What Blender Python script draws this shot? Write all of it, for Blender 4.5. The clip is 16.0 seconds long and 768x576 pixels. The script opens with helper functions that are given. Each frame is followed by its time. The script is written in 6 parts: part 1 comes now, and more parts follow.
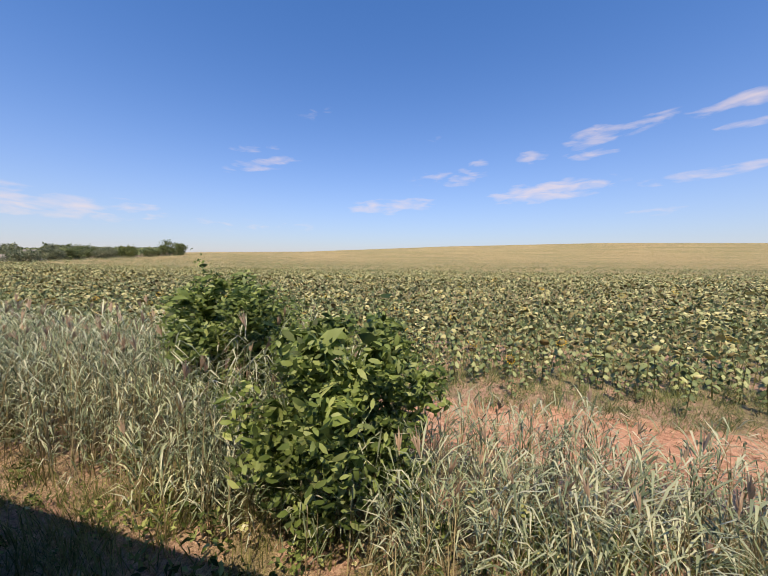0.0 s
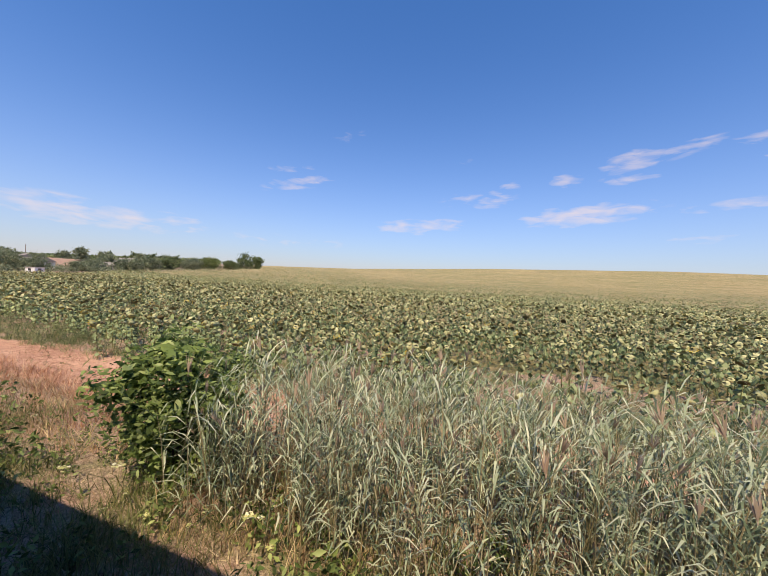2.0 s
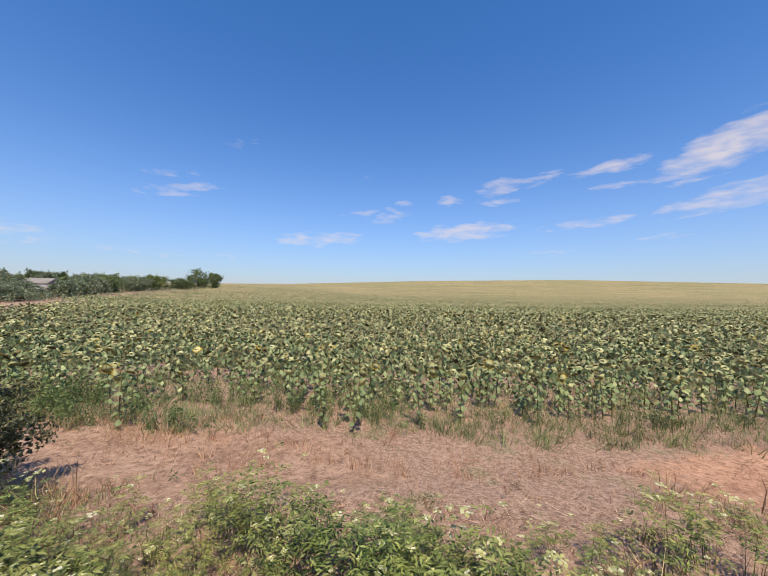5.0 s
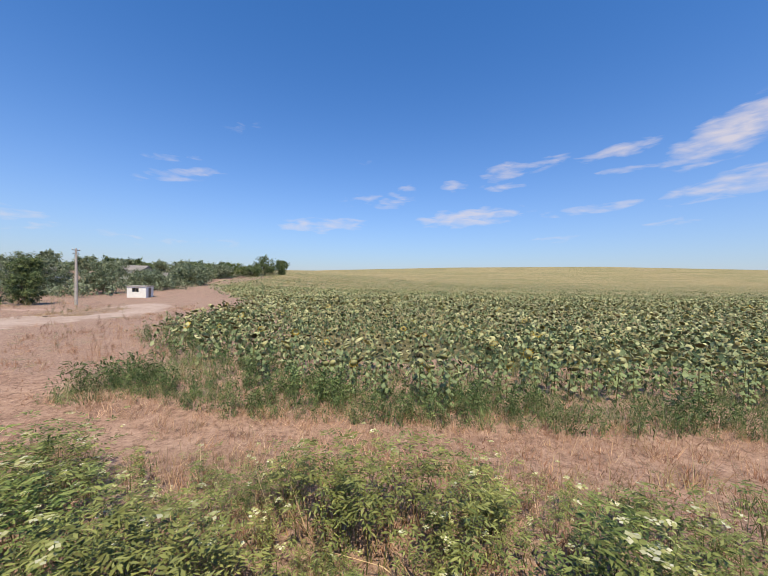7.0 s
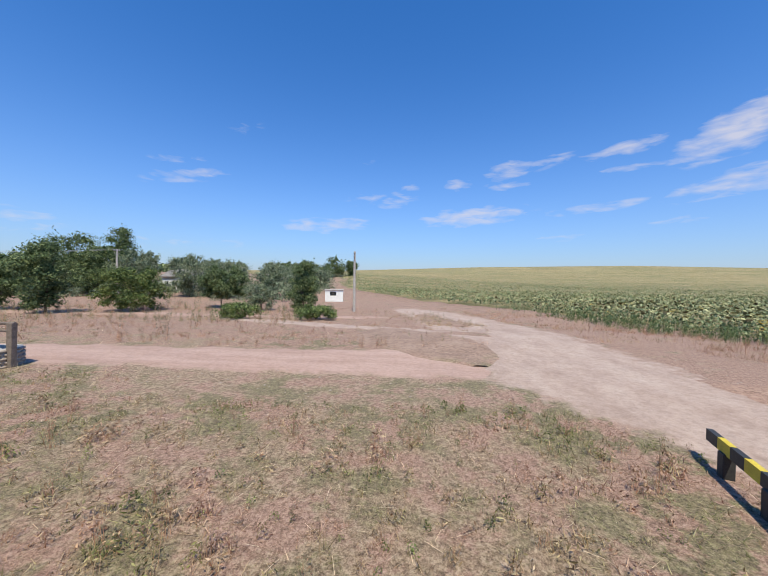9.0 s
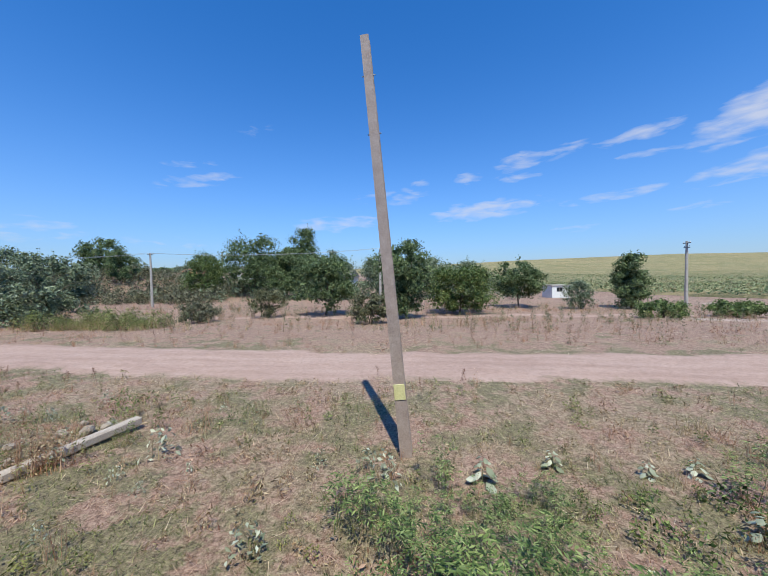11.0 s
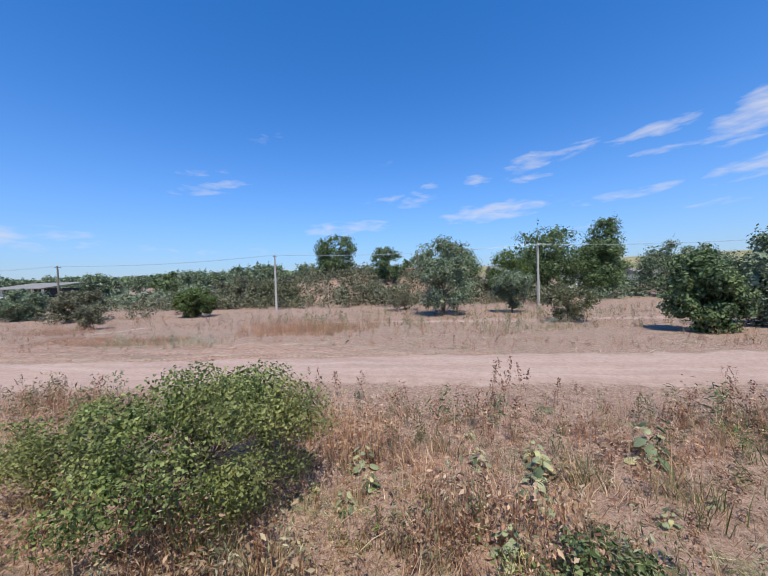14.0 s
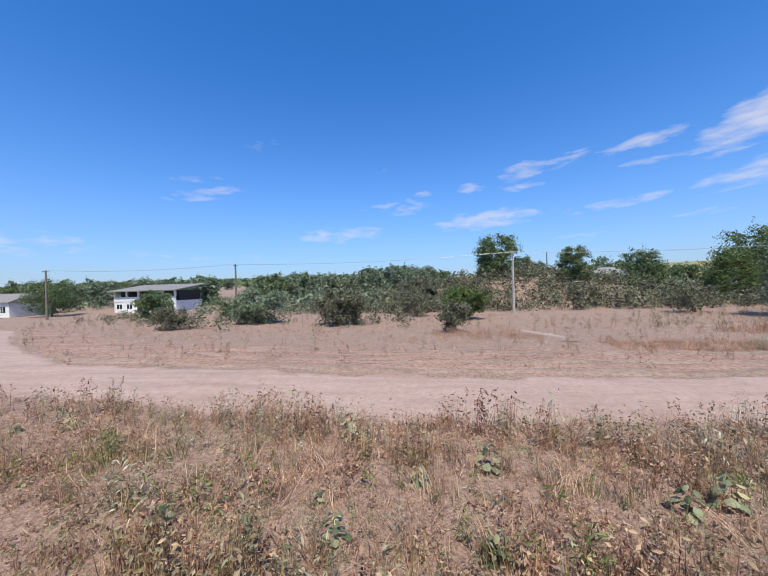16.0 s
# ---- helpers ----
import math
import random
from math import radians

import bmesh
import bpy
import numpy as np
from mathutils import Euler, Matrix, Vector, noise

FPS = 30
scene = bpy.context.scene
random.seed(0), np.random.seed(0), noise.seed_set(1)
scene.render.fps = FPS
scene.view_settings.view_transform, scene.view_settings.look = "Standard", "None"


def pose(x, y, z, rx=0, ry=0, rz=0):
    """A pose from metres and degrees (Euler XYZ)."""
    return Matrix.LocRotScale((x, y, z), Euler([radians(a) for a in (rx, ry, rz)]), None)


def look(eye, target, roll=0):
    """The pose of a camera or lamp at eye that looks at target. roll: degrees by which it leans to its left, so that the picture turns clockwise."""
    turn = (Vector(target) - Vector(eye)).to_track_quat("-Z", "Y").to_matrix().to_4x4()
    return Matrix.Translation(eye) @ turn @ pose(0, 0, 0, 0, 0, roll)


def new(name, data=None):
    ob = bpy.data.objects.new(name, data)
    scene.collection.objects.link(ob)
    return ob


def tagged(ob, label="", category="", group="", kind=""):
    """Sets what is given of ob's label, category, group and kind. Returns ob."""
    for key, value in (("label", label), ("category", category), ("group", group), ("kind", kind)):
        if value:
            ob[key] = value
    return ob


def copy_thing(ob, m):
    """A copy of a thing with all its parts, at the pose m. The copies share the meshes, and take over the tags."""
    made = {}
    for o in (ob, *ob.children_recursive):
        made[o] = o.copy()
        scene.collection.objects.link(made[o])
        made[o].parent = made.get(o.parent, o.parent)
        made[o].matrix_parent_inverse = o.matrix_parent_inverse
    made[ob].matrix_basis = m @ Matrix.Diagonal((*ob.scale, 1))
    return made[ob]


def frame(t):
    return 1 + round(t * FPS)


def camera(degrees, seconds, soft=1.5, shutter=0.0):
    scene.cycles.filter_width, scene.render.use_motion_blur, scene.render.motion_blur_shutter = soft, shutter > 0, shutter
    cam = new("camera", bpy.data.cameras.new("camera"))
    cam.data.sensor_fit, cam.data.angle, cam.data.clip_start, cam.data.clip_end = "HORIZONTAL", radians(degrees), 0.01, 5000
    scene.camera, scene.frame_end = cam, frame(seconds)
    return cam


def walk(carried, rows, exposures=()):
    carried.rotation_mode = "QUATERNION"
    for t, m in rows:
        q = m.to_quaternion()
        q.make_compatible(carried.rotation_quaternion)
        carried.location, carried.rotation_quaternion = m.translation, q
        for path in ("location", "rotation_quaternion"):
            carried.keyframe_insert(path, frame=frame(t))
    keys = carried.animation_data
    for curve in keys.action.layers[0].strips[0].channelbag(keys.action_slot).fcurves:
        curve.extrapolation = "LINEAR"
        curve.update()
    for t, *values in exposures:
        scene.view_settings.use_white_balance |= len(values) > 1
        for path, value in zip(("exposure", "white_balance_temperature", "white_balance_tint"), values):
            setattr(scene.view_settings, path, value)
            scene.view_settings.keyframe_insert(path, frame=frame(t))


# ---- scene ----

# ======== camera: a train window, 3.45 m over the trackside ground ========
cam = camera(98.0, 16.0, soft=0.8)
EYE_Z = 3.45
# seconds, place along the line, tilt, lean, turn
PATH = (
    (0.0, -0.00, 85.26, -0.50, 15.28),
    (0.5, -8.75, 87.66, -1.80, 16.05),
    (1.0, -17.56, 87.30, -1.88, 17.12),
    (1.5, -26.24, 88.33, -3.02, 19.34),
    (2.0, -34.69, 88.33, -2.80, 19.84),
    (2.5, -42.82, 83.82, -3.99, 15.50),
    (3.0, -50.91, 87.25, -1.83, 10.05),
    (3.2, -54.22, 88.15, -0.41, 7.83),
    (5.3, -89.36, 91.13, -1.01, 3.06),
    (5.5, -92.86, 90.73, -0.88, 3.63),
    (6.0, -101.80, 90.01, 0.01, 2.97),
    (6.5, -110.68, 89.85, 0.31, 2.42),
    (7.0, -119.79, 88.70, -1.01, 3.63),
    (7.5, -128.74, 87.70, -0.97, 3.96),
    (8.0, -138.01, 88.32, -0.90, 4.45),
    (8.2, -141.60, 88.96, -0.93, 4.93),
    (10.3, -179.24, 87.92, -0.63, 2.94),
    (10.5, -182.83, 88.82, -0.39, 5.58),
    (11.0, -192.27, 88.12, 0.95, 6.36),
    (11.5, -201.10, 88.96, 0.46, 6.37),
    (12.0, -210.43, 89.82, -0.46, 7.64),
    (12.5, -219.06, 89.85, 1.33, 5.44),
    (13.0, -228.05, 89.20, 1.52, 5.94),
    (13.5, -237.03, 89.54, 1.40, 7.76),
    (14.0, -246.35, 88.76, 1.80, 8.14),
    (14.5, -254.86, 88.18, 1.94, 7.95),
    (15.0, -263.77, 89.57, 1.52, 7.08),
    (15.5, -272.32, 89.87, 1.81, 6.61),
    (16.0, -281.58, 89.89, 1.60, 7.16),
)
walk(cam, [(t, pose(x, 0, EYE_Z, a, b, c)) for t, x, a, b, c in PATH],
     exposures=[(0.0, 0.44, 8500, 17), (3.2, 0.40, 8100, 14), (5.3, 0.34, 7700, 9), (8.2, 0.32, 7300, 8), (10.3, 0.25, 6200, 1), (13.0, 0.28, 6300, 2), (16.0, 0.32, 6400, 4)])

# ======== sun, sky, clouds ========
SUN_DIR = Vector((0.93, -4.47, 8.07)).normalized()
sun_data = bpy.data.lights.new("sun", "SUN")
sun_data.energy, sun_data.angle, sun_data.color = 4.3, radians(0.53), (1.0, 0.94, 0.80)
sun = new("sun", sun_data)
sun.matrix_world = look(SUN_DIR * 100, (0, 0, 0))

world = bpy.data.worlds.new("sky")
scene.world = world
world.use_nodes = True
wn, wl = world.node_tree.nodes, world.node_tree.links
wn.clear()


def wmath(op, a, b=None):
    n = wn.new("ShaderNodeMath")
    n.operation = op
    for i, v in enumerate((a, b)):
        if v is None:
            continue
        if isinstance(v, (int, float)):
            n.inputs[i].default_value = v
        else:
            wl.new(v, n.inputs[i])
    return n.outputs[0]


sky = wn.new("ShaderNodeTexSky")
sky.sky_type = "NISHITA"
sky.sun_disc = False
sky.sun_elevation, sky.sun_rotation = radians(60.5), radians(168.2)
sky.altitude, sky.air_density, sky.dust_density, sky.ozone_density = 100, 1.0, 0.3, 2.5

coord = wn.new("ShaderNodeTexCoord")
split = wn.new("ShaderNodeSeparateXYZ")
wl.new(coord.outputs["Generated"], split.inputs[0])
azim = wmath("MULTIPLY", wmath("ARCTAN2", split.outputs[0], split.outputs[1]), 57.2958)
elev = wmath("MULTIPLY", wmath("ARCSINE", split.outputs[2]), 57.2958)
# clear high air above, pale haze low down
deep = wn.new("ShaderNodeMix")
deep.data_type, deep.blend_type = "RGBA", "MULTIPLY"
deep.inputs["Factor"].default_value = 1.0
deep.inputs[7].default_value = (0.27, 0.91, 1.66, 1)
wl.new(sky.outputs[0], deep.inputs[6])
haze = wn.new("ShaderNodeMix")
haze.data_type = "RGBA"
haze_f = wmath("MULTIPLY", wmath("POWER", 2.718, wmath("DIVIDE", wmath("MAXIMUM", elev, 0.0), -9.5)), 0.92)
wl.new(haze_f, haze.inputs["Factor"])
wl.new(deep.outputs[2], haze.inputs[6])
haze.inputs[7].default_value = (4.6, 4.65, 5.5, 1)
plane = wn.new("ShaderNodeCombineXYZ")
wl.new(azim, plane.inputs[0]), wl.new(elev, plane.inputs[1])
stretch = wn.new("ShaderNodeVectorMath")
stretch.operation = "MULTIPLY"
stretch.inputs[1].default_value = (0.34, 1.25, 1.0)
wl.new(plane.outputs[0], stretch.inputs[0])
wisp = wn.new("ShaderNodeTexNoise")
wisp.inputs["Scale"].default_value, wisp.inputs["Detail"].default_value = 0.9, 3
wisp.inputs["Roughness"].default_value, wisp.inputs["Distortion"].default_value = 0.5, 0.35
wl.new(stretch.outputs[0], wisp.inputs["Vector"])
# azimuth, height, half width, half height (degrees), slope, density
CLOUDS = (
    (-35.0, 14.6, 4.6, 0.9, 0.20, 0.75), (-35.6, 16.6, 4.0, 0.6, 0.10, 0.42), (-26.6, 22.4, 2.6, 0.8, 0.1, 0.30),
    (-7.5, 19.1, 2.0, 0.5, 0.35, 0.3), (-5.5, 13.6, 5.5, 1.0, 0.12, 0.50), (-0.4, 15.2, 2.0, 0.8, 0.0, 0.55),
    (-2.2, 12.9, 3.0, 0.7, 0.10, 0.75), (7.8, 15.6, 2.1, 0.8, 0.0, 0.85), (15.7, 17.3, 3.2, 1.2, 0.12, 0.95),
    (21.6, 17.8, 2.8, 0.8, 0.18, 0.8), (15.7, 15.0, 2.9, 0.6, 0.0, 0.8), (10.2, 10.5, 7.6, 1.4, 0.06, 1.0),
    (-14.0, 9.0, 7.0, 1.1, 0.05, 0.85), (31.0, 18.1, 4.6, 0.8, 0.08, 0.9), (31.8, 15.6, 3.6, 0.4, 0.0, 0.7),
    (42.5, 17.9, 5.5, 2.3, 0.30, 1.25), (36.9, 11.4, 2.0, 0.6, 0.1, 0.7), (28.5, 10.8, 7.0, 0.6, 0.08, 0.75),
    (43.5, 12.2, 6.0, 1.4, 0.16, 1.0), (37.0, 8.2, 3.4, 0.5, 0.0, 0.5), (23.2, 6.7, 4.0, 0.5, 0.0, 0.45),
    (-36.6, 5.3, 9.0, 0.9, 0.0, 0.35), (-51.5, 6.5, 3.5, 1.5, 0.1, 0.5), (-62.1, 6.4, 8.0, 1.6, -0.08, 0.85),
    (62.0, 13.0, 14.0, 3.0, 0.1, 0.9), (110.0, 20.0, 25.0, 4.0, 0.1, 0.8), (-120.0, 18.0, 22.0, 3.0, 0.1, 0.8),
)
cover = None
for az, el, half_w, half_h, slope, dens in CLOUDS:
    u = wmath("SUBTRACT", azim, az)
    v = wmath("SUBTRACT", wmath("SUBTRACT", elev, el), wmath("MULTIPLY", u, slope))
    d2 = wmath("ADD", wmath("POWER", wmath("DIVIDE", u, half_w), 2.0), wmath("POWER", wmath("DIVIDE", v, half_h), 2.0))
    m = wmath("MULTIPLY", wmath("MAXIMUM", wmath("SUBTRACT", 1.0, wmath("MULTIPLY", d2, 0.5)), 0.0), dens)
    cover = m if cover is None else wmath("MAXIMUM", cover, m)
ragged = wmath("SUBTRACT", wmath("ADD", cover, wmath("MULTIPLY", wisp.outputs["Fac"], 2.2)), 1.42)
gate = wmath("MULTIPLY", wmath("MINIMUM", wmath("MAXIMUM", wmath("MULTIPLY", ragged, 0.85), 0.0), 1.0), wmath("MINIMUM", wmath("MULTIPLY", cover, 3.0), 1.0))
cloud_mix = wn.new("ShaderNodeMix")
cloud_mix.data_type = "RGBA"
wl.new(wmath("MULTIPLY", gate, 0.72), cloud_mix.inputs["Factor"])
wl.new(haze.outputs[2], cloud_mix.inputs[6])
cloud_mix.inputs[7].default_value = (6.3, 6.0, 6.7, 1)
back = wn.new("ShaderNodeBackground")
back.inputs["Strength"].default_value = 0.10
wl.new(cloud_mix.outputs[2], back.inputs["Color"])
wout = wn.new("ShaderNodeOutputWorld")
wl.new(back.outputs[0], wout.inputs["Surface"])

# ======== materials ========


def material(name, rough=0.8, metal=0.0):
    m = bpy.data.materials.new(name)
    m.use_nodes = True
    b = m.node_tree.nodes["Principled BSDF"]
    b.inputs["Roughness"].default_value, b.inputs["Metallic"].default_value = rough, metal
    return m, m.node_tree.nodes, m.node_tree.links, b


def ramp(nodes, links, fac, stops):
    r = nodes.new("ShaderNodeValToRGB")
    el = r.color_ramp.elements
    while len(el) < len(stops):
        el.new(0.5)
    for e, (p, c) in zip(el, stops):
        e.position, e.color = p, (*c, 1)
    links.new(fac, r.inputs[0])
    return r.outputs[0]


def noise_tex(nodes, links, scale, detail=4, rough=0.6, vector=None):
    n = nodes.new("ShaderNodeTexNoise")
    n.inputs["Scale"].default_value, n.inputs["Detail"].default_value, n.inputs["Roughness"].default_value = scale, detail, rough
    if vector is None:
        c = nodes.new("ShaderNodeNewGeometry")
        vector = c.outputs["Position"]
    links.new(vector, n.inputs["Vector"])
    return n.outputs["Fac"]


def mixed(nodes, links, fac, a, b, blend="MIX"):
    n = nodes.new("ShaderNodeMix")
    n.data_type, n.blend_type = "RGBA", blend
    for v, s in ((fac, n.inputs["Factor"]), (a, n.inputs[6]), (b, n.inputs[7])):
        if isinstance(v, (int, float)):
            s.default_value = v
        elif isinstance(v, tuple):
            s.default_value = (*v, 1)
        else:
            links.new(v, s)
    return n.outputs[2]


def bumped(nodes, links, bsdf, height, strength=0.4, distance=0.02):
    n = nodes.new("ShaderNodeBump")
    n.inputs["Strength"].default_value, n.inputs["Distance"].default_value = strength, distance
    links.new(height, n.inputs["Height"])
    links.new(n.outputs[0], bsdf.inputs["Normal"])


def foliage(name, colours, translucent=0.25, rough=0.55, patch=0.0, patch_colour=(0.1, 0.1, 0.05)):
    """Leaves: each leaf takes its own tint; broad patches shift the colour."""
    m, n, l, b = material(name, rough)
    geo = n.new("ShaderNodeNewGeometry")
    stops = [(i / max(1, len(colours) - 1), c) for i, c in enumerate(colours)]
    c = ramp(n, l, geo.outputs["Random Per Island"], stops)
    if patch:
        f = ramp(n, l, noise_tex(n, l, 0.35, 3), [(0.45, (0, 0, 0)), (0.62, (patch, patch, patch))])
        c = mixed(n, l, f, c, patch_colour)
    c = mixed(n, l, 1.0, c, ramp(n, l, noise_tex(n, l, 1.1, 3, 0.7), [(0.34, (0.66, 0.68, 0.62)), (0.5, (1.0, 1.0, 1.0)), (0.66, (1.28, 1.22, 1.12))]), "MULTIPLY")
    l.new(c, b.inputs["Base Color"])
    b.inputs["Specular IOR Level"].default_value = 0.3
    t = n.new("ShaderNodeBsdfTranslucent")
    l.new(c, t.inputs["Color"])
    s = n.new("ShaderNodeMixShader")
    s.inputs[0].default_value = translucent
    l.new(b.outputs[0], s.inputs[1]), l.new(t.outputs[0], s.inputs[2])
    l.new(s.outputs[0], n["Material Output"].inputs["Surface"])
    return m


def surface(name, dark, light, scale=3.0, rough=0.85, bump=0.3, fine=40.0, metal=0.0, dist=0.01):
    """A weathered plain surface: broad stains and fine grain."""
    m, n, l, b = material(name, rough, metal)
    c1 = ramp(n, l, noise_tex(n, l, scale, 5, 0.65), [(0.3, dark), (0.7, light)])
    fine_n = noise_tex(n, l, fine, 3, 0.7)
    c2 = mixed(n, l, 0.35, c1, ramp(n, l, fine_n, [(0.3, tuple(v * 0.55 for v in dark)), (0.7, tuple(min(1, v * 1.2) for v in light))]))
    l.new(c2, b.inputs["Base Color"])
    bumped(n, l, b, fine_n, bump, dist)
    return m


def ground_masks(n, l):
    """Where low herbs grow and where the earth lies bare, as two factors; the soil is barer beyond both ends of the meadow."""
    broad = noise_tex(n, l, 0.13, 4, 0.6)
    mid = noise_tex(n, l, 0.75, 6, 0.72)
    sep = n.new("ShaderNodeSeparateXYZ")
    l.new(n.new("ShaderNodeNewGeometry").outputs["Position"], sep.inputs[0])

    def calc(op, p, q):
        k = n.new("ShaderNodeMath")
        k.operation = op
        for i, v in enumerate((p, q)):
            if isinstance(v, (int, float)):
                k.inputs[i].default_value = v
            else:
                l.new(v, k.inputs[i])
        return k.outputs[0]

    along = calc("DIVIDE", calc("ADD", sep.outputs[0], 300.0), 320.0)
    red = ramp(n, l, along, [(0.2125, (1, 1, 1)), (0.294, (0, 0, 0)), (0.456, (0, 0, 0)), (0.488, (1, 1, 1)), (0.71, (1, 1, 1)), (0.76, (0, 0, 0))])
    across = calc("MULTIPLY", calc("SUBTRACT", sep.outputs[1], 15.0), 0.2)
    far = ramp(n, l, across, [(0.0, (0, 0, 0)), (1.0, (0.85, 0.85, 0.85))])
    red = calc("MAXIMUM", red, far)
    half = calc("ADD", calc("MULTIPLY", calc("ADD", mid, broad), 0.5), calc("MULTIPLY", red, 0.05))
    herb = ramp(n, l, half, [(0.462, (0.95, 0.95, 0.95)), (0.515, (0, 0, 0))])
    bare = ramp(n, l, calc("ADD", mid, calc("MULTIPLY", red, 0.14)), [(0.505, (0, 0, 0)), (0.575, (0.95, 0.95, 0.95))])
    return herb, bare


def ground_colour(n, l):
    """Patches of bare pink earth, straw and low herbs, broken up by fine litter and by painted shade between plants."""
    fine = noise_tex(n, l, 9.0, 6, 0.85)
    grit = noise_tex(n, l, 32.0, 4, 0.9)
    soil = ramp(n, l, fine, [(0.40, (0.12, 0.06, 0.045)), (0.5, (0.33, 0.19, 0.14)), (0.60, (0.50, 0.33, 0.26))])
    straw = ramp(n, l, fine, [(0.40, (0.08, 0.05, 0.028)), (0.5, (0.28, 0.20, 0.125)), (0.62, (0.52, 0.405, 0.28))])
    herb = ramp(n, l, fine, [(0.40, (0.025, 0.03, 0.01)), (0.5, (0.12, 0.12, 0.048)), (0.62, (0.30, 0.28, 0.13))])
    f_herb, f_bare = ground_masks(n, l)
    c = mixed(n, l, f_herb, straw, herb)
    c = mixed(n, l, f_bare, c, soil)
    c = mixed(n, l, 0.35, c, ramp(n, l, grit, [(0.42, (0.05, 0.028, 0.018)), (0.5, (0.30, 0.195, 0.135)), (0.58, (0.54, 0.40, 0.30))]))
    # dark specks paint the shade between plants into the earth's colour
    gap_shade = noise_tex(n, l, 15.0, 3, 0.8)
    c = mixed(n, l, ramp(n, l, gap_shade, [(0.36, (0.5, 0.5, 0.5)), (0.42, (0, 0, 0))]), c, (0.08, 0.045, 0.028))
    h = n.new("ShaderNodeMath")
    l.new(fine, h.inputs[0]), l.new(grit, h.inputs[1])
    return c, h.outputs[0]


def turf_material():
    """Short grass and litter that follows the same patches as the earth under it."""
    m, n, l, b = material("turf", 0.7)
    r = n.new("ShaderNodeNewGeometry").outputs["Random Per Island"]
    green = ramp(n, l, r, [(0.0, (0.045, 0.065, 0.02)), (0.5, (0.19, 0.21, 0.075)), (1.0, (0.42, 0.40, 0.18))])
    straw = ramp(n, l, r, [(0.0, (0.14, 0.085, 0.045)), (0.5, (0.44, 0.32, 0.19)), (1.0, (0.72, 0.57, 0.39))])
    rusty = ramp(n, l, r, [(0.0, (0.16, 0.065, 0.045)), (0.5, (0.40, 0.225, 0.16)), (1.0, (0.64, 0.43, 0.33))])
    f_herb, f_bare = ground_masks(n, l)
    c = mixed(n, l, f_bare, mixed(n, l, f_herb, straw, green), rusty)
    l.new(c, b.inputs["Base Color"])
    b.inputs["Specular IOR Level"].default_value = 0.25
    t = n.new("ShaderNodeBsdfTranslucent")
    l.new(c, t.inputs["Color"])
    s = n.new("ShaderNodeMixShader")
    s.inputs[0].default_value = 0.25
    l.new(b.outputs[0], s.inputs[1]), l.new(t.outputs[0], s.inputs[2])
    l.new(s.outputs[0], n["Material Output"].inputs["Surface"])
    return m


def ground_material():
    m, n, l, b = material("dry_ground", 0.95)
    c, h = ground_colour(n, l)
    l.new(c, b.inputs["Base Color"])
    bumped(n, l, b, h, 0.6, 0.035)
    return m


def road_material(name, stops, stretch=(0.15, 1.5, 1.0), low=0.70, high=0.98, rough=0.0):
    """Bare earth whose edges break up into the ground beside it."""
    m, n, l, b = material(name, 0.92)
    x = n.new("ShaderNodeNewGeometry")
    st = n.new("ShaderNodeVectorMath")
    st.operation = "MULTIPLY"
    st.inputs[1].default_value = stretch
    l.new(x.outputs["Position"], st.inputs[0])
    ruts = noise_tex(n, l, 1.0, 5, 0.6, st.outputs[0])
    mid = noise_tex(n, l, 1.3, 6, 0.75)
    grit = noise_tex(n, l, 38.0, 4, 0.8)
    c = ramp(n, l, ruts, list(zip((0.32, 0.5, 0.7), stops)))
    c = mixed(n, l, 0.35, c, ramp(n, l, mid, list(zip((0.3, 0.5, 0.72), stops))))
    c = mixed(n, l, 0.25, c, ramp(n, l, grit, [(0.3, tuple(v * 0.5 for v in stops[0])), (0.75, tuple(min(0.8, v * 1.2) for v in stops[2]))]))
    clod = noise_tex(n, l, 5.5, 6, 0.85)
    c = mixed(n, l, ramp(n, l, clod, [(0.40, (rough, rough, rough)), (0.50, (0, 0, 0))]), c, tuple(v * 0.62 for v in stops[0]))
    c = mixed(n, l, ramp(n, l, clod, [(0.54, (0, 0, 0)), (0.66, (rough, rough, rough))]), c, tuple(min(0.85, v * 1.15) for v in stops[2]))
    g, h = ground_colour(n, l)
    at = n.new("ShaderNodeAttribute")
    at.attribute_name = "edge"
    k = n.new("ShaderNodeMath")
    k.operation = "ADD"
    l.new(at.outputs["Fac"], k.inputs[0]), l.new(mid, k.inputs[1])
    fac = ramp(n, l, k.outputs[0], [(low, (0, 0, 0)), (high, (1, 1, 1))])
    l.new(mixed(n, l, fac, g, c), b.inputs["Base Color"])
    bumped(n, l, b, grit, 0.6, 0.03)
    return m


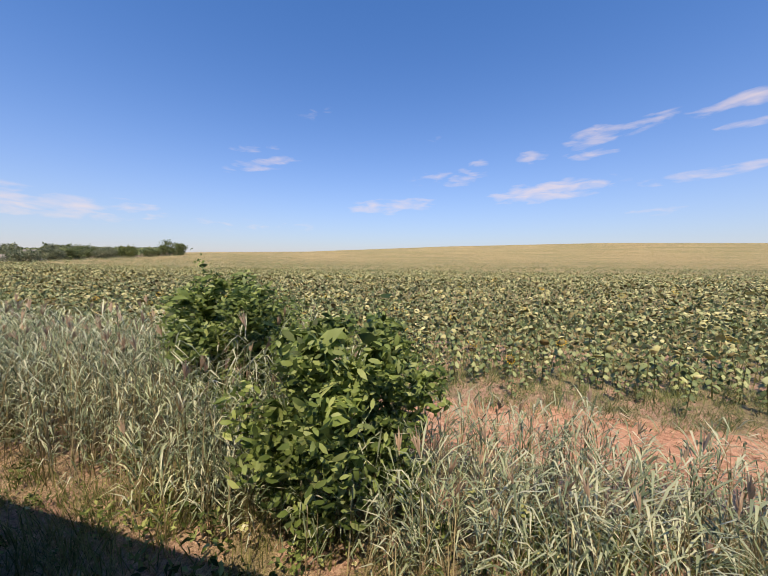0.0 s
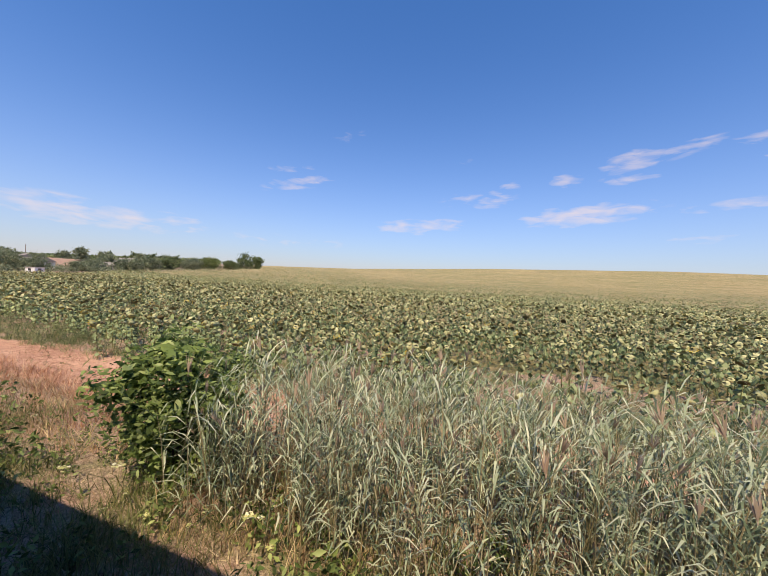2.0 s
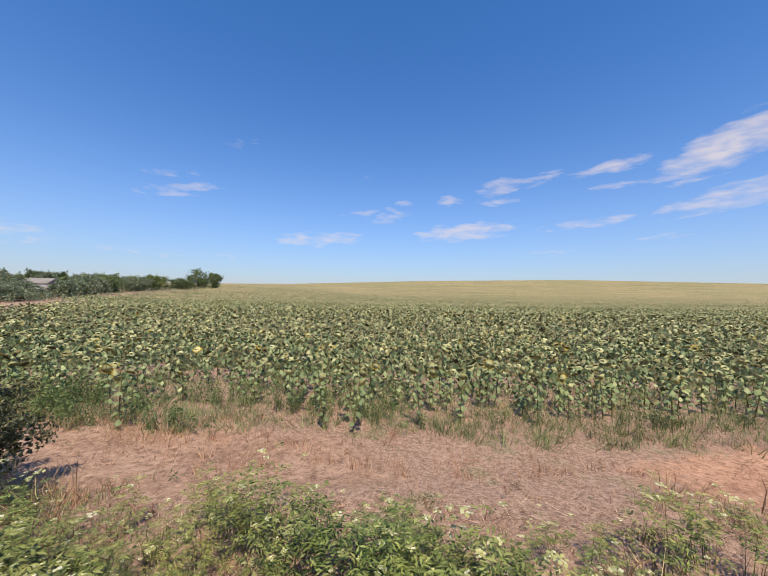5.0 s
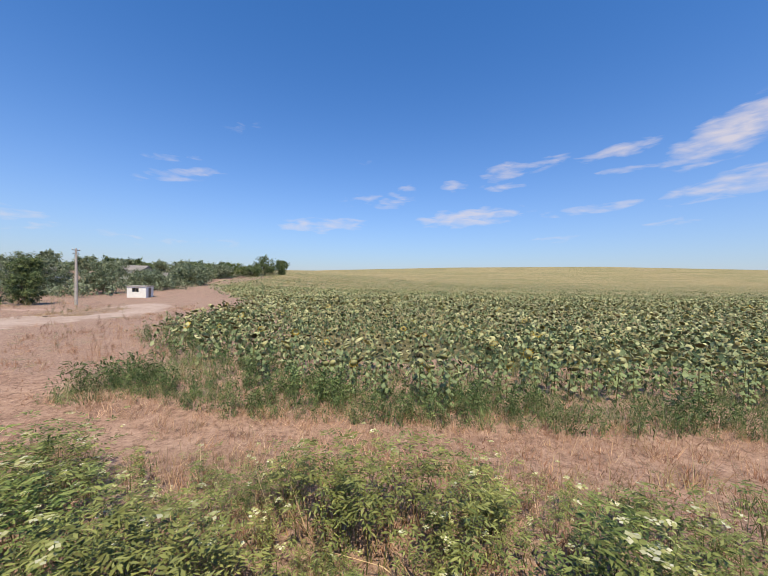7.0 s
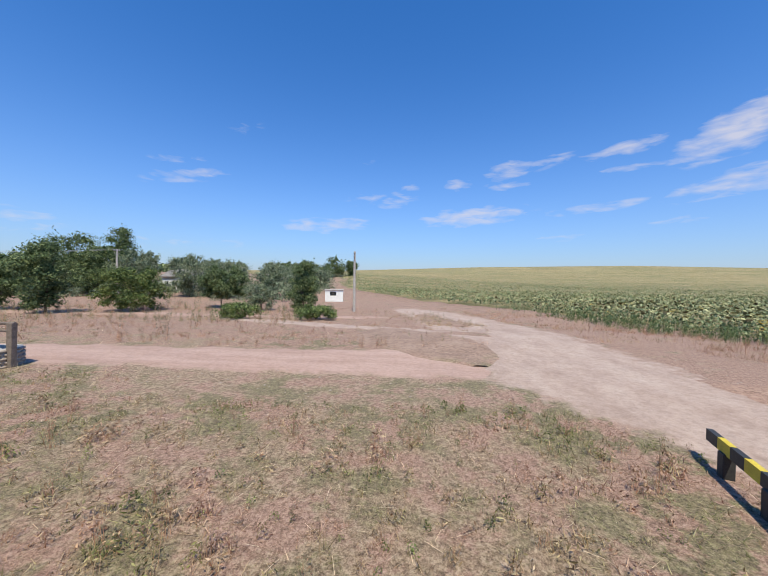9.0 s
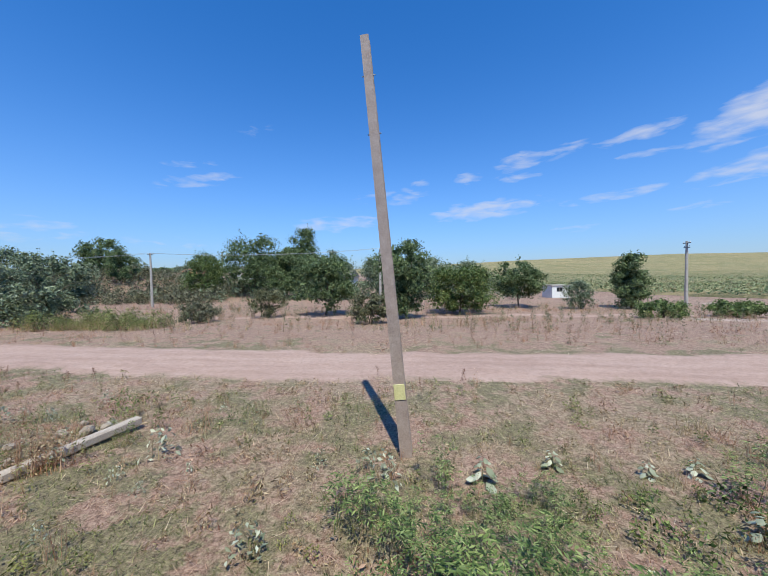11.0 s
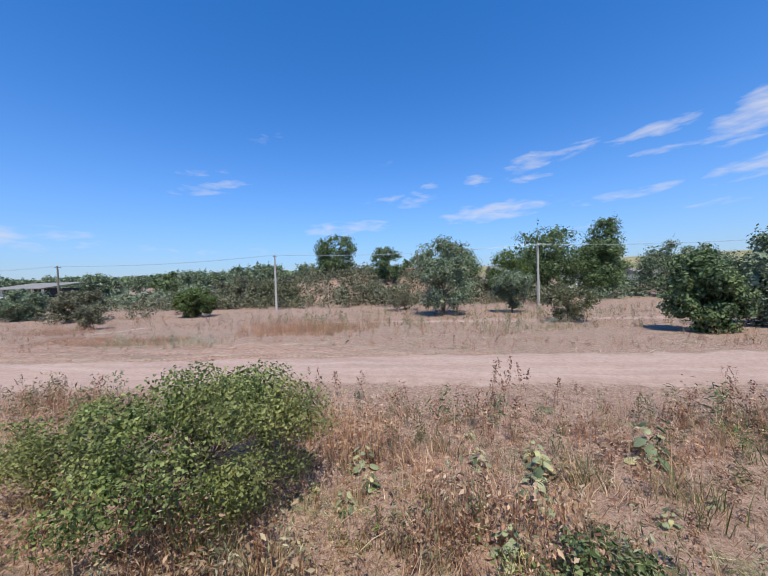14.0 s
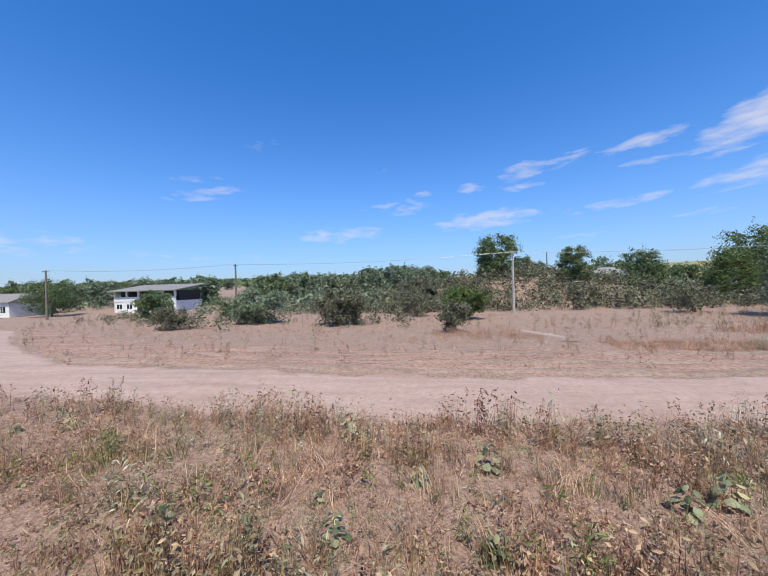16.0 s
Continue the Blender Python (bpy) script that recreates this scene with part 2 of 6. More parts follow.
def canopy_material():
    """Sunflowers in the distance: seed heads gone brown over green leaves, in rows along the slope."""
    m, n, l, b = material("far_sunflowers", 0.9)
    x = n.new("ShaderNodeNewGeometry")
    st = n.new("ShaderNodeVectorMath")
    st.operation = "MULTIPLY"
    st.inputs[1].default_value = (0.05, 0.42, 0.6)
    l.new(x.outputs["Position"], st.inputs[0])
    broad = noise_tex(n, l, 0.012, 4, 0.6)
    rows = noise_tex(n, l, 0.5, 6, 0.75, st.outputs[0])
    clumps = noise_tex(n, l, 0.55, 6, 0.85)
    fine = noise_tex(n, l, 2.6, 5, 0.85)
    a = ramp(n, l, fine, [(0.38, (0.06, 0.06, 0.022)), (0.5, (0.29, 0.25, 0.105)), (0.62, (0.54, 0.44, 0.22))])
    o = ramp(n, l, fine, [(0.38, (0.10, 0.075, 0.028)), (0.5, (0.37, 0.28, 0.125)), (0.62, (0.60, 0.46, 0.25))])
    c = mixed(n, l, ramp(n, l, broad, [(0.42, (0, 0, 0)), (0.60, (1, 1, 1))]), a, o)
    c = mixed(n, l, ramp(n, l, rows, [(0.46, (0, 0, 0)), (0.58, (0.75, 0.75, 0.75))]), c, (0.50, 0.375, 0.19))
    c = mixed(n, l, ramp(n, l, clumps, [(0.43, (0.85, 0.85, 0.85)), (0.51, (0, 0, 0))]), c, (0.12, 0.125, 0.045))
    streaks = noise_tex(n, l, 0.22, 5, 0.75, st.outputs[0])
    c = mixed(n, l, ramp(n, l, streaks, [(0.42, (0.6, 0.6, 0.6)), (0.50, (0, 0, 0))]), c, (0.17, 0.165, 0.06))
    l.new(c, b.inputs["Base Color"])
    add = n.new("ShaderNodeMath")
    l.new(fine, add.inputs[0]), l.new(clumps, add.inputs[1])
    bumped(n, l, b, add.outputs[0], 1.0, 0.5)
    return m


MAT = {
    "ground": ground_material(), "road": road_material("dirt_road", ((0.32, 0.195, 0.15), (0.45, 0.295, 0.235), (0.54, 0.38, 0.315)), rough=0.3),
    "red_track": road_material("red_track", ((0.19, 0.10, 0.065), (0.36, 0.215, 0.15), (0.50, 0.335, 0.245)), (0.35, 0.9, 1.0), 0.85, 1.5, 0.8), "canopy": canopy_material(), "turf": turf_material(),
    "churned": road_material("churned_verge", ((0.16, 0.08, 0.055), (0.37, 0.21, 0.148), (0.52, 0.345, 0.26)), (0.12, 1.3, 1.0), 0.55, 0.95, 0.7),
    "orange_track": road_material("orange_track", ((0.25, 0.105, 0.06), (0.46, 0.24, 0.15), (0.58, 0.36, 0.25)), (0.35, 0.9, 1.0), 0.80, 1.30, 0.75),
    "island": road_material("brown_earth", ((0.19, 0.115, 0.08), (0.33, 0.215, 0.155), (0.44, 0.31, 0.235)), (0.5, 0.5, 1.0), 0.5, 0.75, 0.6),
    "cross_road": road_material("crossing_road", ((0.30, 0.20, 0.155), (0.45, 0.325, 0.26), (0.55, 0.43, 0.36)), (0.7, 0.3, 1.0), 0.78, 1.2, 0.35),
    "shrub": foliage("shrub_leaves", [(0.045, 0.075, 0.024), (0.13, 0.20, 0.058), (0.25, 0.34, 0.11), (0.43, 0.51, 0.22)], 0.45),
    "mugwort": foliage("mugwort_leaves", [(0.12, 0.115, 0.07), (0.27, 0.26, 0.165), (0.46, 0.43, 0.30)], 0.2),
    "field_grass": foliage("field_grass", [(0.07, 0.11, 0.045), (0.20, 0.255, 0.11), (0.38, 0.41, 0.21)], 0.3),
    "rosy_grass": foliage("rosy_grass", [(0.34, 0.18, 0.11), (0.60, 0.39, 0.26), (0.82, 0.62, 0.46)], 0.3),
    "wormwood": foliage("silvery_leaves", [(0.20, 0.22, 0.14), (0.40, 0.42, 0.31), (0.62, 0.62, 0.50)], 0.2),
    "tree": foliage("tree_leaves", [(0.04, 0.065, 0.026), (0.12, 0.17, 0.068), (0.27, 0.32, 0.15)], 0.28),
    "tree_grey": foliage("grey_leaves", [(0.06, 0.09, 0.05), (0.17, 0.215, 0.13), (0.33, 0.36, 0.24)], 0.2),
    "tree_bright": foliage("bright_leaves", [(0.05, 0.08, 0.022), (0.12, 0.17, 0.05), (0.23, 0.26, 0.09)], 0.28),
    "bush_green": foliage("bush_leaves", [(0.025, 0.045, 0.014), (0.09, 0.14, 0.040), (0.19, 0.25, 0.08), (0.36, 0.42, 0.17)], 0.25),
    "bush_grey": foliage("scrub_leaves", [(0.07, 0.065, 0.04), (0.15, 0.15, 0.09), (0.28, 0.26, 0.17)], 0.2),
    "bush_plum": foliage("plum_leaves", [(0.05, 0.052, 0.027), (0.14, 0.145, 0.07), (0.29, 0.28, 0.165)], 0.28),
    "elder": foliage("elder_leaves", [(0.04, 0.075, 0.022), (0.155, 0.225, 0.065), (0.36, 0.42, 0.155)], 0.3, patch=0.3, patch_colour=(0.36, 0.29, 0.11)),
    "weed": foliage("weed_leaves", [(0.06, 0.09, 0.04), (0.12, 0.165, 0.07), (0.22, 0.25, 0.12)], 0.25),
    "weed_brown": foliage("dry_weed_leaves", [(0.18, 0.085, 0.06), (0.43, 0.26, 0.18), (0.64, 0.46, 0.33)], 0.25, patch=0.4, patch_colour=(0.22, 0.23, 0.11)),
    "straw": foliage("dry_grass", [(0.24, 0.14, 0.08), (0.45, 0.32, 0.18), (0.66, 0.52, 0.33)], 0.25),
    "straw_red": foliage("rusty_grass", [(0.28, 0.12, 0.07), (0.50, 0.28, 0.18), (0.68, 0.47, 0.33)], 0.25),
    "reed": foliage("reed_blades", [(0.06, 0.09, 0.05), (0.23, 0.29, 0.18), (0.41, 0.47, 0.33), (0.57, 0.59, 0.46)], 0.33),
    "reed_dry": foliage("reed_stems", [(0.14, 0.12, 0.06), (0.30, 0.25, 0.15), (0.52, 0.46, 0.31)], 0.1),
    "plume": foliage("reed_plumes", [(0.34, 0.24, 0.18), (0.50, 0.40, 0.31)], 0.3),
    "grass_green": foliage("green_grass", [(0.07, 0.095, 0.03), (0.17, 0.19, 0.07), (0.30, 0.29, 0.13)], 0.3),
    "sun_leaf": foliage("sunflower_leaves", [(0.05, 0.08, 0.035), (0.13, 0.185, 0.085), (0.25, 0.315, 0.155), (0.42, 0.46, 0.25)], 0.25),
    "sun_stem": foliage("sunflower_stems", [(0.10, 0.12, 0.045), (0.20, 0.19, 0.08)], 0.0),
    "sun_head": foliage("seed_heads", [(0.12, 0.09, 0.04), (0.30, 0.30, 0.145), (0.47, 0.455, 0.245)], 0.0, 0.9),
    "petal": foliage("petals", [(0.62, 0.36, 0.02), (0.75, 0.50, 0.04)], 0.3),
    "umbel": foliage("white_umbels", [(0.24, 0.28, 0.09), (0.42, 0.43, 0.18), (0.52, 0.52, 0.28), (0.74, 0.73, 0.60)], 0.3),
    "green_weed": foliage("feathery_green_weeds", [(0.045, 0.085, 0.03), (0.12, 0.19, 0.07), (0.24, 0.31, 0.13)], 0.3),
    "olive": foliage("olive_leaves", [(0.07, 0.095, 0.03), (0.20, 0.245, 0.08), (0.38, 0.42, 0.165)], 0.38, patch=0.35, patch_colour=(0.42, 0.34, 0.14)),
    "litter": foliage("straw_litter", [(0.07, 0.04, 0.022), (0.30, 0.185, 0.105), (0.62, 0.46, 0.30), (0.84, 0.70, 0.52)], 0.15),
    "seed_red": foliage("rusty_seed_heads", [(0.28, 0.115, 0.065), (0.58, 0.31, 0.19), (0.82, 0.54, 0.38)], 0.3),
    "dock": foliage("withered_dock", [(0.11, 0.05, 0.035), (0.26, 0.135, 0.095), (0.44, 0.27, 0.19)], 0.2),
    "burdock": foliage("wilting_burdock_leaves", [(0.07, 0.10, 0.05), (0.19, 0.23, 0.13), (0.34, 0.36, 0.22), (0.54, 0.48, 0.25)], 0.25),
    "bark": surface("bark", (0.07, 0.05, 0.035), (0.17, 0.13, 0.095), 6.0, 0.95, 0.7),
    "pole_wood": surface("grey_pole", (0.27, 0.195, 0.17), (0.43, 0.34, 0.30), 4.0, 0.9, 0.4),
    "concrete": surface("concrete", (0.33, 0.29, 0.26), (0.50, 0.455, 0.41), 2.5, 0.9, 0.4),
    "whitewash": surface("whitewash", (0.66, 0.64, 0.60), (0.84, 0.83, 0.80), 1.6, 0.9, 0.2),
    "grey_roof": surface("fibre_cement_roof", (0.17, 0.15, 0.14), (0.29, 0.26, 0.24), 1.2, 0.9, 0.3),
    "red_roof": surface("red_roof", (0.30, 0.10, 0.06), (0.45, 0.18, 0.11), 1.5, 0.8, 0.3),
    "dark": surface("opening_shade", (0.012, 0.012, 0.014), (0.03, 0.03, 0.032), 2.0, 0.5, 0.1),
    "yellow": surface("yellow_paint", (0.55, 0.40, 0.03), (0.72, 0.56, 0.06), 5.0, 0.6, 0.15),
    "yellow_plate": surface("cream_plate", (0.62, 0.55, 0.25), (0.74, 0.68, 0.36), 8.0, 0.6, 0.1),
    "black": surface("black_paint", (0.02, 0.02, 0.02), (0.045, 0.045, 0.045), 5.0, 0.6, 0.15),
    "old_wood": surface("weathered_wood", (0.10, 0.075, 0.06), (0.26, 0.21, 0.175), 7.0, 0.95, 0.6),
    "pale_wood": surface("pale_wood", (0.44, 0.37, 0.28), (0.62, 0.54, 0.42), 7.0, 0.9, 0.4),
    "steel": surface("dull_steel", (0.20, 0.19, 0.18), (0.34, 0.33, 0.32), 4.0, 0.5, 0.1, metal=0.7),
    "insulator": surface("porcelain", (0.60, 0.58, 0.54), (0.75, 0.73, 0.70), 5.0, 0.25, 0.05),
    "wire": surface("wire", (0.45, 0.45, 0.44), (0.62, 0.62, 0.60), 4.0, 0.35, 0.05, metal=0.6),
    "stone": surface("rough_stone", (0.24, 0.19, 0.15), (0.44, 0.36, 0.30), 6.0, 0.95, 0.6),
    "old_post": surface("weathered_post", (0.38, 0.30, 0.25), (0.54, 0.45, 0.38), 5.0, 0.9, 0.4),
    "brick": surface("old_brick", (0.38, 0.26, 0.21), (0.58, 0.45, 0.38), 6.0, 0.95, 0.5),
    "train_blue": surface("blue_coach_paint", (0.03, 0.07, 0.20), (0.05, 0.10, 0.27), 1.0, 0.4, 0.03),
    "train_roof": surface("coach_roof", (0.20, 0.20, 0.21), (0.30, 0.30, 0.31), 1.0, 0.7, 0.05),
    "ballast": surface("ballast", (0.18, 0.16, 0.14), (0.40, 0.37, 0.33), 9.0, 0.95, 0.9, 30.0, dist=0.05),
    "rail": surface("rail_steel", (0.14, 0.09, 0.07), (0.26, 0.19, 0.15), 4.0, 0.5, 0.1, metal=0.5),
}
glass_m, gn_, gl_, gb_ = material("window_glass", 0.05)
gb_.inputs["Base Color"].default_value = (0.02, 0.025, 0.03, 1)
MAT["glass"] = glass_m

# ======== mesh helpers ========
RNG = np.random.default_rng(7)


def mesh_np(name, verts, faces, mat):
    """A mesh from arrays of vertices and of triangles or quads (one array, or a list of arrays)."""
    me = bpy.data.meshes.new(name)
    groups = faces if isinstance(faces, list) else [faces]
    groups = [np.asarray(g, dtype=np.int32) for g in groups if len(g)]
    me.vertices.add(len(verts))
    me.vertices.foreach_set("co", np.asarray(verts, dtype=np.float32).ravel())
    loops = np.concatenate([g.ravel() for g in groups])
    sizes = np.concatenate([np.full(len(g), g.shape[1], dtype=np.int32) for g in groups])
    me.loops.add(len(loops))
    me.loops.foreach_set("vertex_index", loops)
    me.polygons.add(len(sizes))
    me.polygons.foreach_set("loop_start", np.concatenate([[0], np.cumsum(sizes)[:-1]]).astype(np.int32))
    me.update(calc_edges=True)
    me.validate()
    if mat is not None:
        me.materials.append(mat)
    return me


def part(name, me, mat=None, parent=None, label=""):
    """Links a mesh or a bmesh as ONE object, under a thing or a part."""
    if isinstance(me, bmesh.types.BMesh):
        d = bpy.data.meshes.new(name)
        me.to_mesh(d)
        me.free()
        me = d
        if mat is not None:
            me.materials.append(mat)
    ob = new(name, me)
    if parent is not None:
        ob.parent = parent
    if label:
        ob["label"] = label
    return ob


def smooth(me):
    me.polygons.foreach_set("use_smooth", np.ones(len(me.polygons), dtype=bool))
    return me


def thing(name, m, label, category, group="", kind=""):
    e = new(name)
    e.matrix_world = m
    return tagged(e, label, category, group, kind)


def box(bm, x0, y0, z0, x1, y1, z1, bevel=0.0):
    r = bmesh.ops.create_cube(bm, size=1.0, matrix=Matrix.Translation(((x0 + x1) / 2, (y0 + y1) / 2, (z0 + z1) / 2)) @ Matrix.Diagonal((x1 - x0, y1 - y0, z1 - z0, 1)))
    if bevel:
        es = {e for v in r["verts"] for e in v.link_edges}
        bmesh.ops.bevel(bm, geom=list(es), offset=bevel, segments=1, affect="EDGES")
    return bm


def tube(bm, a, b, r0, r1, seg=8, caps=True):
    a, b = Vector(a), Vector(b)
    m = Matrix.Translation((a + b) / 2) @ (b - a).to_track_quat("Z", "Y").to_matrix().to_4x4()
    bmesh.ops.create_cone(bm, cap_ends=caps, segments=seg, radius1=r0, radius2=r1, depth=(b - a).length, matrix=m)
    return bm


def stamp(template, places):
    """Repeats template (verts, faces) at places: rows x, y, z, turn, size, tilt x, tilt y, tall."""
    tv, tf = template
    p = np.asarray(places, dtype=np.float64)
    c, s = np.cos(p[:, 3])[:, None], np.sin(p[:, 3])[:, None]
    x, y, z = (tv[None, :, i] * p[:, 4:5] for i in range(3))
    z = z * p[:, 7:8]
    out = np.stack([p[:, 0:1] + x * c - y * s + z * p[:, 5:6], p[:, 1:2] + x * s + y * c + z * p[:, 6:7], p[:, 2:3] + z], axis=2)
    n = len(p)
    faces = [(f[None] + (np.arange(n) * len(tv))[:, None, None]).reshape(-1, f.shape[1]) for f in (tf if isinstance(tf, list) else [tf])]
    return out.reshape(-1, 3), faces


def places_for(x, y, size=(0.8, 1.2), lean=0.12, z=None, tall=(0.85, 1.15), sink=0.02, wind=0.0):
    n = len(x)
    zz = terrain(x, y) - sink if z is None else z
    return np.stack([x, y, zz, RNG.uniform(0, 6.283, n), RNG.uniform(*size, n), RNG.normal(wind, lean, n), RNG.normal(0, lean, n), RNG.uniform(*tall, n)], axis=1)


def leaf_cloud(centres, normals_bias, sizes, aspect=0.45, rng=RNG, droop=0.0, round_=False):
    """Diamond leaves, folded along the rib, at the centres: one island each."""
    n = len(centres)
    d = rng.normal(size=(n, 3)) + normals_bias
    d /= np.linalg.norm(d, axis=1, keepdims=True) + 1e-9
    up = rng.normal(size=(n, 3))
    up[:, 2] -= droop
    t = np.cross(d, up)
    t /= np.linalg.norm(t, axis=1, keepdims=True) + 1e-9
    w = np.cross(d, t)
    s = np.asarray(sizes)[:, None]
    base, tip = centres - t * s * 0.5, centres + t * s * 0.5
    fold = d * s * 0.10
    left, right = centres + w * s * aspect * 0.5 + fold - t * s * 0.05, centres - w * s * aspect * 0.5 + fold - t * s * 0.05
    if round_:
        a = aspect * 0.5
        pts = [(-0.5, 0, 0), (-0.28, 0.85, 0.5), (0.12, 1.0, 0.6), (0.5, 0, -0.8), (0.12, -1.0, 0.6), (-0.28, -0.85, 0.5)]
        v = np.stack([centres + t * s * p + w * s * a * q + d * s * 0.10 * r for p, q, r in pts], axis=1).reshape(-1, 3)
        i = np.arange(n)[:, None] * 6
        return v, np.concatenate([i + [0, 1, 5], i + [1, 4, 5], i + [1, 2, 4], i + [2, 3, 4]], axis=0)
    v = np.stack([base, left, tip, right], axis=1).reshape(-1, 3)
    i = np.arange(n)[:, None] * 4
    f = np.concatenate([i + [0, 1, 2], i + [0, 2, 3]], axis=0)
    return v, f


def join(*parts):
    """Several (verts, faces list) as one."""
    vs, fs, k = [], {}, 0
    for v, f in parts:
        vs.append(v)
        for g in (f if isinstance(f, list) else [f]):
            g = np.asarray(g)
            fs.setdefault(g.shape[1], []).append(g + k)
        k += len(v)
    return np.concatenate(vs), [np.concatenate(g) for g in fs.values()]


def blade(x, y, h, w, lean_x, lean_y, turn, segs=2):
    """One grass blade, bent over; returns verts and faces."""
    c, s = math.cos(turn) * w / 2, math.sin(turn) * w / 2
    v, f = [], []
    for i in range(segs):
        k = i / segs
        wk = 1 - 0.5 * k
        px, py, pz = x + lean_x * k * k, y + lean_y * k * k, h * k * (1 - 0.12 * k)
        v += [(px - c * wk, py - s * wk, pz), (px + c * wk, py + s * wk, pz)]
    v.append((x + lean_x, y + lean_y, h * 0.88))
    quads = [(2 * i, 2 * i + 1, 2 * i + 3, 2 * i + 2) for i in range(segs - 1)]
    n = len(v) - 1
    tris = [(n - 2, n - 1, n)]
    for a, b, c2, d in quads:
        tris += [(a, b, c2), (a, c2, d)]
    return np.array(v), np.array(tris)


def tuft(n, h, spread, w, lean, rng, segs=2):
    return join(*[blade(*rng.normal(0, spread, 2), h * rng.uniform(0.5, 1.1), w * rng.uniform(0.7, 1.3), *(rng.normal(0, lean, 2) * h), rng.uniform(0, 3.14), segs) for _ in range(n)])


def smoothstep(v, a, b):
    t = np.clip((v - a) / (b - a), 0, 1)
    return t * t * (3 - 2 * t)


# ======== the lie of the land ========
CREST_X = np.array([-900, -600, -400, -246, -53, 160, 436, 1200.0])
CREST_Z = np.array([14, 15.5, 15.5, 16.5, 24.0, 28.5, 27.0, 20.0])
CREST_Y = 520.0
SLOPE_Y = np.array([0, 12, 60, 130, 200, 250, 300, 360, 420, 470, 500, 520.0])
SLOPE_K = np.array([0, 0, 0.0, 0.022, 0.062, 0.145, 0.285, 0.50, 0.72, 0.895, 0.97, 1.0])


def terrain(x, y):
    x, y = np.asarray(x, dtype=np.float64), np.asarray(y, dtype=np.float64)
    crest = np.interp(x, CREST_X, CREST_Z)
    u = np.clip((y - 12) / (CREST_Y - 12), 0, 1.0)
    k = np.interp(y, SLOPE_Y, SLOPE_K)
    field = -0.4 * smoothstep(y, 4.5, 8) + (crest + 0.4) * k + 4.2 * smoothstep(-x, 60, 190) * smoothstep(y, 50, 190) * (1 - k)
    uv = np.clip((y - 62) / (CREST_Y - 62), 0, 1)
    village = -0.55 * smoothstep(y, 18, 34) * (1 - smoothstep(x, -262, -240) * 0.0) + (crest + 0.5) * (1.12 * uv - 0.12 * uv * uv)
    bank = smoothstep(y + 1.2 * np.sin(x * 0.21), 54, 68) * 4.9 * np.exp(-((x + 262) / 24) ** 2) * (1 - smoothstep(y, 90, 190))
    side = smoothstep(x + 0.28 * np.clip(y - 10, 0, 400), -141, -118)
    z = village * (1 - side) + field * side + bank * (1 - side)
    beyond = np.clip(y - CREST_Y, 0, None)
    z = z - 0.00012 * beyond ** 2
    z = z + 0.06 * np.sin(x * 0.31 + 1.3 * np.sin(y * 0.23)) * np.sin(y * 0.37 + 0.7) * smoothstep(y, 3, 9)
    z = z + 0.035 * np.sin(x * 1.7 + y * 0.6) * np.sin(y * 1.3 - x * 0.4) * smoothstep(y, 2.5, 5) * (1 - smoothstep(y, 30, 60))
    track = 0.75 * (1 - smoothstep(y, -0.2, 1.9))
    return z + track


def steps_of(*spans):
    out = [np.arange(a, b, d) for a, b, d in spans]
    return np.concatenate(out)


def sheet(name, xs, ys, mat, lift=0.0, keep=None, rough=0.0):
    X, Y = np.meshgrid(xs, ys)
    Z = terrain(X, Y) + lift
    if rough:
        Z = Z + RNG.normal(0, rough, Z.shape)
    v = np.stack([X, Y, Z], axis=2).reshape(-1, 3)
    nx, ny = len(xs), len(ys)
    i = (np.arange(ny - 1)[:, None] * nx + np.arange(nx - 1)[None]).reshape(-1)
    f = np.stack([i, i + 1, i + nx + 1, i + nx], axis=1)
    if keep is not None:
        cx, cy = v[f][:, :, 0].mean(1), v[f][:, :, 1].mean(1)
        f = f[keep(cx, cy)]
    return smooth(mesh_np(name, v, f, mat))


gx = steps_of((-1400, -380, 30), (-380, 70, 1.2), (70, 1400.1, 30))
gy = steps_of((-400, -20, 40), (-20, 3, 1.0), (3, 20, 0.7), (20, 40, 1.2), (40, 120, 4), (120, 700, 14), (700, 1300.1, 50))
ground = tagged(new("ground", sheet("ground", gx, gy, MAT["ground"])), "dry reddish earth with straw and sparse grass", "ground", kind="structure")

# ======== the dirt road ========


def wobble(x, a=1.0):
    return a * (0.22 * np.sin(x * 0.9) + 0.16 * np.sin(x * 2.3 + 1) + 0.10 * np.sin(x * 5.1 + 2))


ROAD_X = np.array([-420, -330, -312, -300, -285, -272, -258, -245, -230, -215, -195, -175, -160, -150, -140.0])
ROAD_LO = np.array([60, 28, 15, 10.8, 8.6, 9.0, 10.0, 11.3, 11.9, 11.8, 10.9, 11.9, 12.2, 11.8, 11.5])
ROAD_HI = np.array([66, 34, 21, 14.5, 12.9, 12.5, 13.9, 15.2, 15.8, 16.0, 14.8, 15.0, 15.8, 17.0, 17.5])


